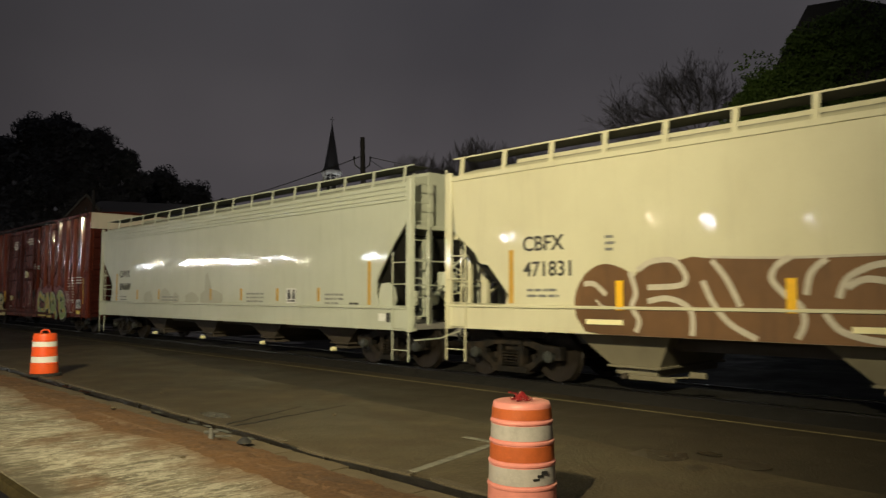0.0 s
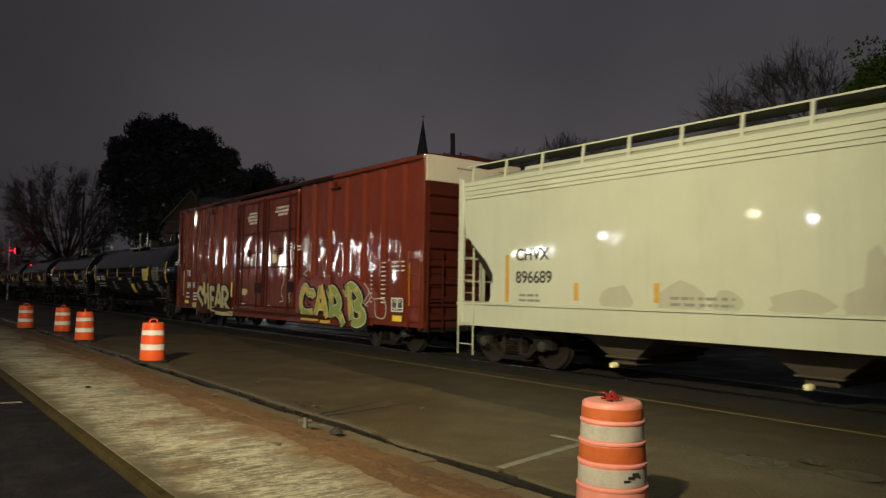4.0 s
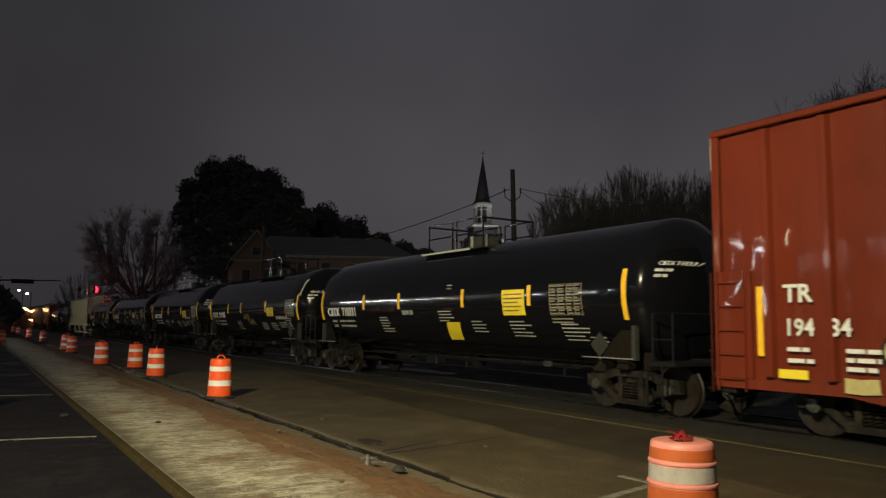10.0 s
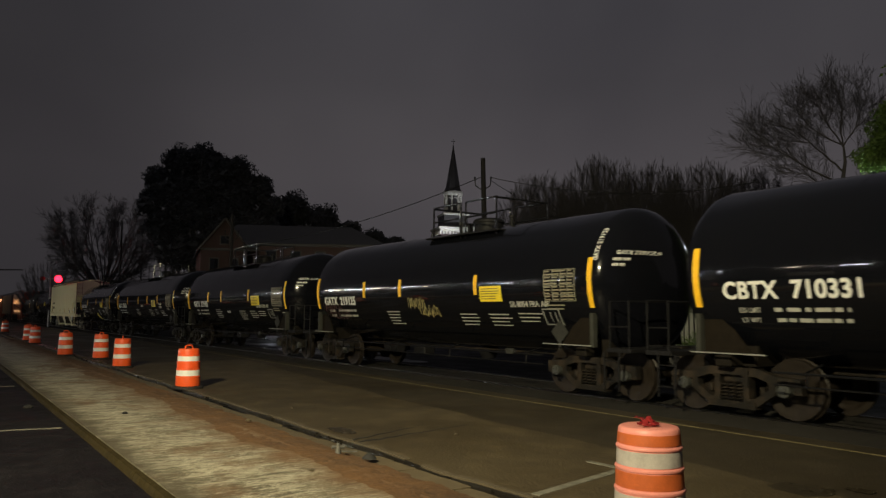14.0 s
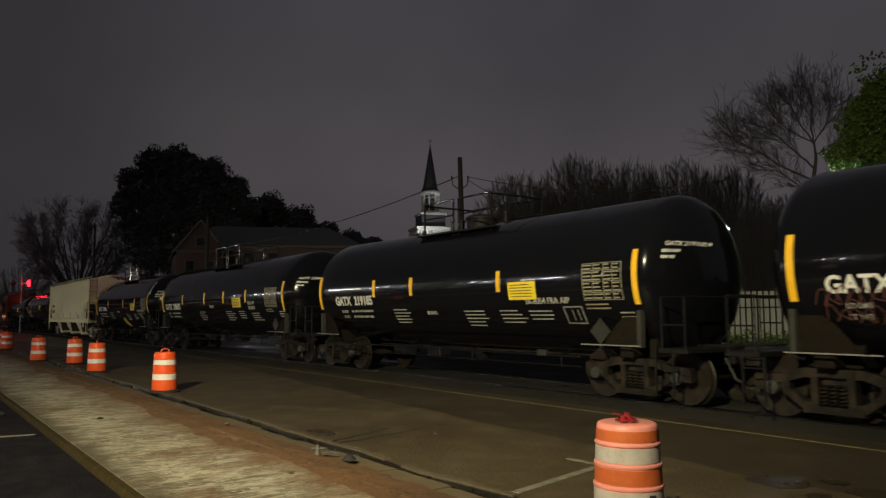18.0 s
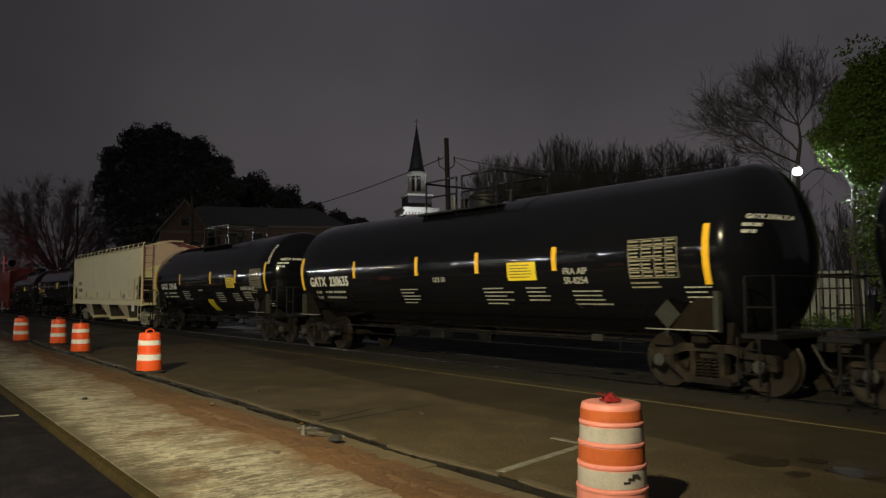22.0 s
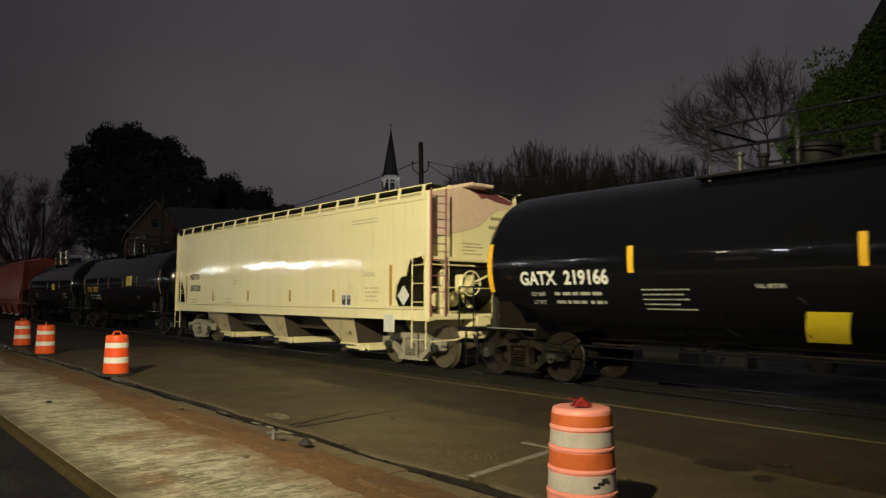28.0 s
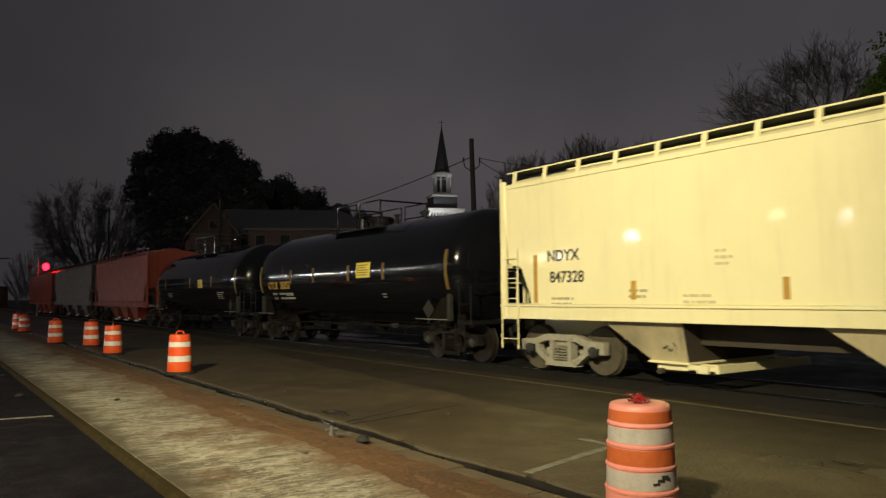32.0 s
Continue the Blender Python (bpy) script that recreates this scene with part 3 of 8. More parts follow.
def build_ground():
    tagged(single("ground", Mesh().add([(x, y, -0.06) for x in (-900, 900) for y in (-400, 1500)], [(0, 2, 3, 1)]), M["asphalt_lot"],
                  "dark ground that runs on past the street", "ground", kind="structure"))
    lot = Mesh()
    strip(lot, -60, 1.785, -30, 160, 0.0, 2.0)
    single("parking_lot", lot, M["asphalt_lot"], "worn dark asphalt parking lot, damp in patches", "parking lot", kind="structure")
    road = Mesh()
    strip(road, 4.76, 10.28, -40, 300, 0.0, 1.0, 0.0)
    single("road", road, M["asphalt"], "damp patched asphalt street beside the track", "road", kind="structure")
    gap = lambda q: 4.63 + 0.07 * noise.noise((q * 0.45, 3.3, 1.0)) + 0.03 * noise.noise((q * 2.1, 1.3, 1.0)) - 0.10 * max(0.0, 1 - abs(q - 6.6) / 1.4)
    # paler sheet whose outer edge bends away from the kerb with distance
    lane = Mesh()
    strip(lane, lambda y: gap(y) + 0.03, lambda y: (7.1 + 0.012 * y + 0.0032 * y * y if y < 26 else 9.6) + 0.12 * noise.noise((y * 0.8, 7.7, 0)), -20, 26, 0.006, 0.25, 0.0, 0.0, 3)
    single("kerb_lane", lane, M["asphalt_light"], "paler asphalt of the kerb lane", "road", kind="structure")
    bed = Mesh()
    bed.prism([(-0.03, 10.25), (0.002, 10.27), (0.112, 10.62), (0.118, 12.45), (0.0, 13.2), (-0.018, 17.5), (-0.06, 17.5), (-0.06, 10.25)], "y", -60, 400)
    single("track_bed", bed, M["ballast"], "dark ballast and asphalt round the rails", "track bed", kind="structure")
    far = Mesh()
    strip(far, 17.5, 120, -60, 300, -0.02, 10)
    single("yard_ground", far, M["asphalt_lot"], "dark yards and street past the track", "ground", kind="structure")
    # pavement slabs: a line of cast bays with open joints
    walkway = thing("pavement", "pale rough concrete pavement strip, stained by red clay", "pavement", kind="structure")
    y = -6.0
    while y < 75:
        ln = 1.52
        b = Mesh()
        if y > 40:
            ln = 6.0
        d = 0.002 * rng.random()
        b.box(1.86 + 0.01 * rng.random(), 3.72 + 0.02 * rng.random(), y + 0.002, y + ln - 0.002, -0.05, 0.085 + d, 0.006)
        part("slab", b, M["concrete"], walkway, smooth=30)
        y += ln
    edging = thing("pavement_edging", "ochre stained concrete edging between lot and pavement", "kerb", kind="structure")
    y = -6.0
    while y < 60:
        ln = 2.4 + 0.8 * rng.random()
        b = Mesh()
        b.prism([(0.0, 1.77), (0.05, 1.78), (0.072, 1.795), (0.078, 1.858), (-0.04, 1.858), (-0.04, 1.77)], "y", y + 0.006, y + ln - 0.006)
        part("edging_stone", b, M["edging"], edging, smooth=30)
        y += ln
    clay = Mesh()
    r = random.Random(11)
    nx, y0, y1 = 14, -6.0, 50.0
    ny = int((y1 - y0) / 0.07)
    for j in range(ny + 1):
        yy = y0 + (y1 - y0) * j / ny
        for i in range(nx + 1):
            u = i / nx
            e = 0.34 * (noise.noise((yy * 0.55, 1.7, 0)) - 0.1) + 0.16 * noise.noise((yy * 1.9, 4.0, 0)) + 0.07 * noise.noise((yy * 5.3, 2.0, 0))
            left = min(3.70, 3.52 + 0.8 * e)
            clay.v.append((left + (4.28 - left) * u, yy, 0.0885 + min(1.0, 5 * u) * 0.014 - 0.104 * u ** 1.5 + min(1.0, 3 * u) * (0.020 * noise.noise((u * 4, yy * 2.5, 3)) + 0.020 * noise.noise((u * 9, yy * 7, 8)) + 0.014 * noise.noise((u * 22, yy * 17, 5)))))
    for j in range(ny):
        for i in range(nx):
            a = j * (nx + 1) + i
            clay.f.append([a, a + 1, a + nx + 2, a + nx + 1])
    single("clay_strip", clay, M["dirt"], "strip of raked red clay between pavement and kerb", "earth", kind="structure", smooth=60)
    # kerb stones, some broken, and the gutter before them
    kerb = thing("kerb", "old broken concrete kerb stones with a gutter joint", "kerb", kind="structure")
    y = -6.0
    while y < 62:
        ln = 0.9 + 1.3 * rng.random()
        b = Mesh()
        top = -0.010 + 0.014 * rng.random()
        x1 = 4.47 + 0.08 * (rng.random() - 0.5)
        n = 5
        pts = [(4.24, y + 0.01), (x1, y + 0.01)] + [(x1 + 0.03 * (rng.random() - 0.6), y + ln * (i + 1) / (n + 1)) for i in range(n)] + [(x1 - 0.02, y + ln - 0.02), (4.24, y + ln - 0.02)]
        b.prism(pts, "z", -0.09, top)
        part("kerb_stone", b, M["kerb"], kerb, smooth=0)
        y += ln
    edge = thing("lane_edge", "pale broken edge of the lane along the gutter", "kerb", kind="structure")
    y = -4.0
    while y < 40:
        ln = 1.4 + 2.0 * rng.random()
        b = Mesh()
        n = 12
        outer = [(gap(y + ln * i / n) + 0.07 + 0.035 * rng.random(), y + ln * i / n) for i in range(n + 1)]
        inner = [(gap(y + ln * i / n) + 0.02 * rng.random(), y + ln * i / n) for i in range(n + 1)]
        b.prism(inner + outer[::-1], "z", 0.002, 0.016 + 0.012 * rng.random())
        part("edge_piece", b, M["lane_lip"], edge, smooth=0)
        y += ln + 0.02 + (0.05 + 0.4 * rng.random()) * (rng.random() < 0.25)
    gut = Mesh()
    strip(gut, 4.30, 4.90, -40, 300, -0.075, 0.5, 0.0, 0.0, 9)
    strip(gut, gap, 4.86, -6, 60, 0.0035, 0.25, 0.0, 0.08, 9)
    single("gutter", gut, M["gutter_mud"], "dark dirty gutter joint along the kerb", "gutter", kind="structure")
    for cx, cy, a, b, z in ((4.50, 9.40, 0.032, 0.13, 0.008), (4.51, 9.02, 0.036, 0.12, 0.008), (4.50, 8.55, 0.038, 0.20, 0.008), (4.50, 7.9, 0.03, 0.10, 0.008), (4.53, 10.56, 0.035, 0.16, 0.008), (4.54, 13.6, 0.04, 0.30, 0.008), (4.55, 14.6, 0.04, 0.26, 0.008),
                            (7.37, 3.26, 0.20, 0.24, 0.0085), (7.16, 4.10, 0.26, 0.30, 0.0085), (6.9, 3.55, 0.14, 0.10, 0.0085), (7.6, 3.75, 0.10, 0.14, 0.0085), (5.0, 9.75, 0.16, 0.34, 0.0085)):
        w = Mesh()
        pts = [(cx + a * math.cos(t) * (1 + 0.45 * noise.noise((3 * math.cos(t), cy, 2 * math.sin(t)))), cy + b * math.sin(t) * (1 + 0.45 * noise.noise((math.sin(t) * 3, cx, 5)))) for t in [2 * math.pi * k / 26 for k in range(26)]]
        w.add([(px, py, z) for px, py in pts], [list(range(26))])
        single("puddle", w, M["puddle"] if cx < 4.8 else M["shallow"] if cx > 6 else M["wet"], "thin puddle of rain water by the kerb" if cx < 4.8 else "wet patch on the worn lane asphalt", "puddle", kind="structure", smooth=0)
    for k, (cx, cy, a, b) in enumerate(((14.1, 30.0, 0.7, 4.2), (15.4, 35.0, 0.9, 4.0), (14.2, 40.0, 0.7, 2.6), (15.6, 29.0, 0.6, 2.4), (14.2, 24.0, 0.6, 2.2))):
        w = Mesh()
        pts = [(cx + a * math.cos(t) * (1 + 0.5 * noise.noise((3 * math.cos(t), cy, 2 * math.sin(t)))), cy + b * math.sin(t) * (1 + 0.5 * noise.noise((math.sin(t) * 3, cx, 5)))) for t in [2 * math.pi * j / 34 for j in range(34)]]
        w.add([(px, py, 0.004 - 0.0036 * (px - 13.2) + 0.004 * k) for px, py in pts], [list(range(34))])
        single("puddle", w, M["rain_film"], "broad film of rain water on the ground past the rails", "puddle", kind="structure", smooth=0)
    # paint on the ground
    ln = Mesh()
    strip(ln, 9.69, 9.77, -40, 260, 0.005, 0.4, 0.012, 0.0, 5)
    single("edge_line", ln, M["yellow_line"], "thin worn yellow line along the street", "road marking", kind="structure")
    pk = Mesh()
    pk.prism([(4.80, 5.31), (6.50, 5.68), (6.48, 5.78), (4.78, 5.41)], "z", 0.004, 0.012)
    pk.prism([(6.36, 5.76), (6.44, 5.76), (6.42, 6.22), (6.34, 6.22)], "z", 0.004, 0.012)
    single("parking_mark", pk, M["white_line"], "worn white parking bay mark on the street", "road marking", kind="structure")
    for y, x0 in ((12.1, -6), (19.3, -6), (26.5, -6), (33.7, -6), (4.9, -6), (-2.3, -6)):
        b = Mesh()
        b.prism([(x0, y + 1.5 - 0.0), (1.66, y), (1.66, y + 0.10), (x0, y + 1.6)], "z", 0.002, 0.006)
        single("bay_line", b, M["white_line"], "thin white bay line on the parking lot", "road marking", kind="structure", group="bay lines")
    cr = Mesh()
    for k, (ax, ay, bx, by) in enumerate(((4.7, 8.75, 6.9, 9.25), (4.75, 8.95, 6.3, 9.6))):
        path = [(ax + (bx - ax) * i / 12 , ay + (by - ay) * i / 12 + 0.06 * noise.noise((i * 0.7, k, 0)), 0.002) for i in range(13)]
        cr.tube(path, [0.022 - 0.001 * i for i in range(13)], 4)
    single("tar_seam", cr, M["rubber"], "dark tar-filled seam across the lane", "crack", kind="structure")
    # a broken bolt stub, pebbles and paper
    st = Mesh()
    st.lathe([(0.0, 0.17), (0.028, 0.165), (0.03, 0.12), (0.045, 0.11), (0.042, 0.05), (0.05, 0.0)], "z", (0, 0, 0), 10)
    st.tube([(-0.10, 0.02, 0.11), (0.10, -0.02, 0.10)], 0.028, 8)
    st.tube([(0.05, 0, 0.03), (0.30, -0.08, 0.015)], 0.015, 6)
    st.v = [(x * 0.75, y * 0.75, z * 0.72) for x, y, z in st.v]
    single("pipe_stub", st, M["dull_metal"], "small broken metal pipe stub standing in the clay", "pipe stub", (4.05, 8.0, 0.05))
    st = Mesh()
    st.lathe([(0.0, 0.06), (0.03, 0.055), (0.06, 0.03), (0.09, 0.0)], "z", (0, 0, 0), 8)
    single("clod", st, M["rubber"], "dark lump of torn rubber on the clay", "debris", (4.22, 7.55, 0.05))
    for k, (px, py, pz, s) in enumerate(((2.62, 12.6, 0.088, 0.05), (6.2, 8.6, 0.006, 0.035), (4.02, 10.9, 0.075, 0.05), (1.5, 14.9, 0.0, 0.09), (3.3, 7.1, 0.088, 0.03), (5.4, 12.5, 0.006, 0.03), (4.6, 26.0, 0.05, 0.08))):
        b = Mesh()
        b.lathe([(0.0, s * 0.7), (s * 0.6, s * 0.6), (s, s * 0.25), (s * 0.8, 0)], "z", (0, 0, 0), 7)
        single("pebble" if k != 1 else "litter", b, M["rubber"] if k in (0, 3) else M["lane_lip"] if k == 1 else M["kerb"], "small loose stone on the ground" if k != 1 else "scrap of dirty litter on the street", "stone" if k != 1 else "litter", (px, py, pz), "loose stones" if k != 1 else "")
    # rails
    for x, nm in ((XC - 0.755, "rail"), (XC + 0.755, "rail")):
        t = thing("rail", "steel rail with a bright worn head", "rail", (x, 0, 0), "rails of the track", kind="structure")
        web = Mesh()
        web.prism([(0.0, -0.05), (0.0, 0.05), (-0.02, 0.06), (-0.02, -0.06)], "y", -60, 380)
        web.prism([(0.0, -0.012), (0.11, -0.012), (0.11, 0.012), (0.0, 0.012)], "y", -60, 380)
        part("web", web, M["rail"], t, smooth=0)
        hd = Mesh()
        hd.prism([(0.105, -0.036), (0.142, -0.034), (0.148, -0.024), (0.148, 0.024), (0.142, 0.034), (0.105, 0.036)], "y", -60, 380)
        part("head", hd, M["rail_top"], t, smooth=0)



def build_drum(shell="drum", sheet="drum_sheet", handle=True, white="drum_white"):
    """A traffic drum: rubber base ring, ribbed body, orange and white sheets, handle."""
    t = thing("traffic_drum", "orange plastic traffic drum with two white reflective bands", "traffic drum", group="traffic drums")
    b = Mesh()
    b.lathe([(0.0, 0.0), (0.33, 0.0), (0.34, 0.02), (0.33, 0.05), (0.27, 0.065), (0.0, 0.065)], "z", n=24)
    part("base_ring", b, M["rubber"], t, "black rubber base ring")
    prof = [(0.262, 0.045), (0.268, 0.06), (0.262, 0.25), (0.268, 0.254), (0.270, 0.262), (0.268, 0.272), (0.254, 0.280), (0.252, 0.42),
            (0.258, 0.424), (0.260, 0.434), (0.258, 0.442), (0.246, 0.450), (0.243, 0.575), (0.250, 0.580), (0.252, 0.589), (0.250, 0.597), (0.238, 0.605), (0.234, 0.725),
            (0.241, 0.730), (0.243, 0.739), (0.241, 0.747), (0.230, 0.755), (0.225, 0.845), (0.222, 0.866), (0.212, 0.880), (0.195, 0.886), (0.0, 0.878)]
    b = Mesh()
    b.lathe(prof, "z", n=40)
    part("body", b, M[shell], t)
    for z0, z1, ra, rb, m, nm in ((0.286, 0.414, 0.2560, 0.2538, white, "white_band"), (0.456, 0.570, 0.2480, 0.2455, sheet, "orange_band"), (0.611, 0.720, 0.2400, 0.2365, white, "white_band"), (0.762, 0.842, 0.2325, 0.2275, sheet, "orange_band")):
        b = Mesh()
        b.lathe([(ra - 0.004, z0), (ra, z0 + 0.002), (rb, z1 - 0.002), (rb - 0.004, z1)], "z", n=40)
        part(nm, b, M[m], t, "reflective sheet")
    if handle:
        b = Mesh()
        b.tube([(-0.10, 0, 0.875), (-0.09, 0, 0.935), (-0.04, 0, 0.955), (0.04, 0, 0.955), (0.09, 0, 0.935), (0.10, 0, 0.875)], 0.018, 8)
        part("handle", b, M[shell], t)
    return t


def build_drums():
    first = build_drum()
    first.matrix_world = pose(4.82, 16.96, 0, 0, 0, 20)
    for x, y, a in ((4.86, 24.1, 75), (5.07, 28.7, 40), (4.3, 31.4, 10), (4.5, 43.4, 60), (4.6, 47.6, 0), (4.85, 67, 30), (4.7, 82, 0), (0.03, 16.66, 15), (1.9, 62.7, 50), (1.7, 73.5, 20), (4.8, 104, 0), (4.8, 118, 50)):
        copy_thing(first, pose(x, y, 0.0, 0, 0, a))
    near = build_drum("drum_faded", "drum_sheet_faded", False, "drum_white_worn")
    near.matrix_world = pose(4.45, 3.72, 0.0, 0, 0, 62)
    tagged(near, "faded scuffed orange traffic drum, red tape knotted on top", "traffic drum")
    r = random.Random(5)
    b = Mesh()
    for k in range(10):
        # flat loops of tape, two of them hanging loose over one side
        a, reach = (r.uniform(-0.5, 0.5), 0.21) if k < 2 else (6.28 * r.random(), 0.085)
        wide = r.uniform(0.007, 0.015)
        side = (-math.sin(a) * wide, math.cos(a) * wide)
        pts = []
        for q in range(9):
            u = q / 8 * 2 - 1
            lift = 0.042 * math.cos(u * 1.6) ** 2 * (0.4 + 0.9 * r.random()) + 0.001 * k
            pts.append((reach * u * math.cos(a) * (1 if u > 0 or k > 1 else 0.4) + 0.012 * r.uniform(-1, 1), reach * u * math.sin(a) + 0.012 * r.uniform(-1, 1), 0.89 + lift + (0.03 * u if k < 2 and u > 0 else 0)))
        vs = [(x + side[0] * w, y + side[1] * w, z + dz + 0.006 * w * math.sin(3 * q)) for q, (x, y, z) in enumerate(pts) for w in (-1, 1) for dz in (0.0, 0.003)]
        fs = []
        for q in range(len(pts) - 1):
            o = 4 * q
            fs += [(o, o + 4, o + 6, o + 2), (o + 1, o + 3, o + 7, o + 5), (o, o + 1, o + 5, o + 4), (o + 2, o + 6, o + 7, o + 3)]
        b.add(vs, fs)
    part("red_tape", b, M["red_cloth"], near, "knot of red plastic tape", smooth=20)
    b = Mesh()
    for k in range(3):
        a = -1.9 + 0.12 * k
        b.box(-0.05 + 0.035 * k, 0.0 + 0.035 * k, -0.259, -0.250, 0.33 + 0.02 * k, 0.345 + 0.025 * k, 0)
    part("scuff", b, M["rubber"], near, "black scuff on the lower band", at=pose(0, 0, 0, 0, 0, -20 - 62))


build_ground()
build_drums()

# ---- the train ----
WHEELS = []                    # wheelsets that turn
CARS = []                      # (car, place along the train of its middle)
R_WHEEL = 0.457
RAIL = 0.148                   # height of the rail head


def truck_meshes(mat, tag):
    """Side frame, bolster, spring nest, wheelset of a freight truck, built once for a colour."""
    out = {}
    b = Mesh()
    z = RAIL + R_WHEEL
    # arched side frame with two window openings
    for s in (-1, 1):
        b.prism([(s * 0.27, z - 0.30), (s * 0.40, z - 0.30), (s * 0.74, z - 0.06), (s * 0.66, z + 0.02), (s * 0.38, z - 0.17), (s * 0.27, z - 0.17)], "x", -0.07, 0.07)
        b.prism([(s * 0.27, z + 0.17), (s * 0.40, z + 0.17), (s * 0.68, z + 0.08), (s * 1.14, z + 0.06), (s * 1.12, z + 0.18), (s * 0.74, z + 0.20), (s * 0.42, z + 0.30), (s * 0.27, z + 0.30)], "x", -0.08, 0.08)
        b.prism([(s * 0.20, z - 0.30), (s * 0.30, z - 0.30), (s * 0.30, z + 0.30), (s * 0.20, z + 0.30)], "x", -0.09, 0.09)
        b.prism([(s * 0.62, z - 0.08), (s * 0.74, z - 0.08), (s * 0.74, z + 0.16), (s * 0.62, z + 0.12)], "x", -0.07, 0.07)
        b.prism([(s * 1.02, z - 0.05), (s * 1.14, z - 0.05), (s * 1.14, z + 0.16), (s * 1.02, z + 0.16)], "x", -0.07, 0.07)
    b.prism([(-0.30, z + 0.18), (0.30, z + 0.18), (0.30, z + 0.30), (-0.30, z + 0.30)], "x", -0.10, 0.10)
    b.prism([(-0.42, z - 0.32), (0.42, z - 0.32), (0.40, z - 0.22), (-0.40, z - 0.22)], "x", -0.11, 0.11)
    out["side_frame"] = b.data("side_frame", mat, 35)
    b = Mesh()
    path = [(0.05 * math.cos(a), 0.05 * math.sin(a), z - 0.21 + 0.27 * a / 31.4) for a in [0.7854 * k for k in range(41)]]
    b.tube(path, 0.014, 4)
    out["spring"] = b.data("spring", mat, 60)
    b = Mesh()
    b.box(-1.02, 1.02, -0.19, 0.19, z + 0.05, z + 0.26, 0.03)
    b.lathe([(0.2, z + 0.26), (0.2, z + 0.34)], "z", n=16)
    b.box(-1.0, 1.0, -0.5, -0.42, z - 0.12, z + 0.02, 0.02)
    b.box(-1.0, 1.0, 0.42, 0.5, z - 0.12, z + 0.02, 0.02)
    out["bolster"] = b.data("truck", mat, 35)
    b = Mesh()
    b.lathe([(0.0, -0.115), (0.055, -0.115), (0.06, -0.10), (0.10, -0.095), (0.105, 0.03), (0.0, 0.03)], "x", n=16)
    for k in range(3):
        a = 2.094 * k + 0.4
        b.lathe([(0.0, -0.128), (0.018, -0.128), (0.018, -0.11)], "x", (0, 0.06 * math.cos(a), 0.06 * math.sin(a)), 6)
    out["cap"] = b.data("bearing_cap", M["cap"], 35)
    b = Mesh()
    for s in (-1, 1):
        prof = [(0.09, -0.10), (0.10, -0.07), (0.13, -0.062), (0.30, -0.03), (0.375, -0.062), (0.452, -0.065), (R_WHEEL, -0.055), (R_WHEEL + 0.004, 0.030), (R_WHEEL + 0.026, 0.045),
                (R_WHEEL + 0.024, 0.066), (0.39, 0.068), (0.31, 0.01), (0.13, 0.045), (0.10, 0.06), (0.09, 0.10)]
        prof = [(r, h * (1 if s < 0 else -1)) for r, h in prof]
        b.lathe(prof, "x", (s * 0.755, 0, 0), 28)
    b.lathe([(0.085, -1.02), (0.085, 1.02)], "x", n=12)
    out["wheelset"] = b.data("wheelset", M["wheel_pale" if tag == "truck_pale" else "wheel"], 35)
    b = Mesh()
    for s in (-1, 1):
        b.lathe([(R_WHEEL + 0.0015, -0.05), (R_WHEEL + 0.0055, 0.028)], "x", (s * 0.755, 0, 0), 28)
        b.f = b.f[:-2] if s < 0 else b.f[:-2]
    out["tread"] = b.data("tread", M["tread"], 60)
    return out


TRUCKS = {}


def add_truck(car, y, mat="truck", turning=True, detail=True):
    if mat not in TRUCKS:
        TRUCKS[mat] = truck_meshes(M[mat], mat)
    m = TRUCKS[mat]
    t = part("truck", m["bolster"], None, car, at=(0, y, 0))
    for s in (-1, 1):
        part("side_frame", m["side_frame"], None, t, at=(s * 1.0, 0, 0))
        if detail and s < 0:
            for dy in (-0.125, 0.0, 0.125):
                part("spring", m["spring"], None, t, at=(s * 1.06, dy, 0))
    for dy in (-0.88, 0.88):
        w = part("wheelset", m["wheelset"], None, t, at=(0, dy, RAIL + R_WHEEL))
        if turning:
            WHEELS.append((w, dy))
        if detail:
            part("bearing_cap", m["cap"], None, t, at=(-1.03, dy, RAIL + R_WHEEL))
    return t


def coupler(car, y, s, mat):
    """Draft gear, shank and knuckle at one end, s the way out; hose below."""
    b = Mesh()
    z = 0.98
    b.box(-0.16, 0.16, min(y - s * 0.8, y), max(y - s * 0.8, y), z - 0.18, z + 0.16, 0.02)
    b.box(-0.07, 0.07, min(y, y + s * 0.36), max(y, y + s * 0.36), z - 0.08, z + 0.08, 0.015)
    e = y + s * 0.36
    b.prism([(-0.15, e - s * 0.02), (0.12, e - s * 0.02), (0.16, e + s * 0.16), (0.06, e + s * 0.27), (-0.02, e + s * 0.14), (-0.17, e + s * 0.24)], "z", z - 0.16, z + 0.15)
    c = part("coupler", b, mat, car, smooth=30)
    h = Mesh()
    h.tube([(-0.30, y, z - 0.05), (-0.34, y + s * 0.2, z - 0.38), (-0.30, y + s * 0.45, z - 0.52), (-0.2, y + s * 0.62, z - 0.42)], 0.024, 6)
    part("air_hose", h, M["rubber"], car)
    return c


def ladder(b, x, y0, y1, z0, z1, n, r=0.010, rail=0.014):
    """Two stiles and n rungs in the plane x."""
    b.box(x - rail, x + rail, y0 - rail, y0 + rail, z0, z1, 0.004)
    b.box(x - rail, x + rail, y1 - rail, y1 + rail, z0, z1, 0.004)
    for i in range(n):
        z = z0 + (z1 - z0) * (i + 0.5) / n
        b.tube([(x, y0, z), (x, y1, z)], r, 6)
    return b


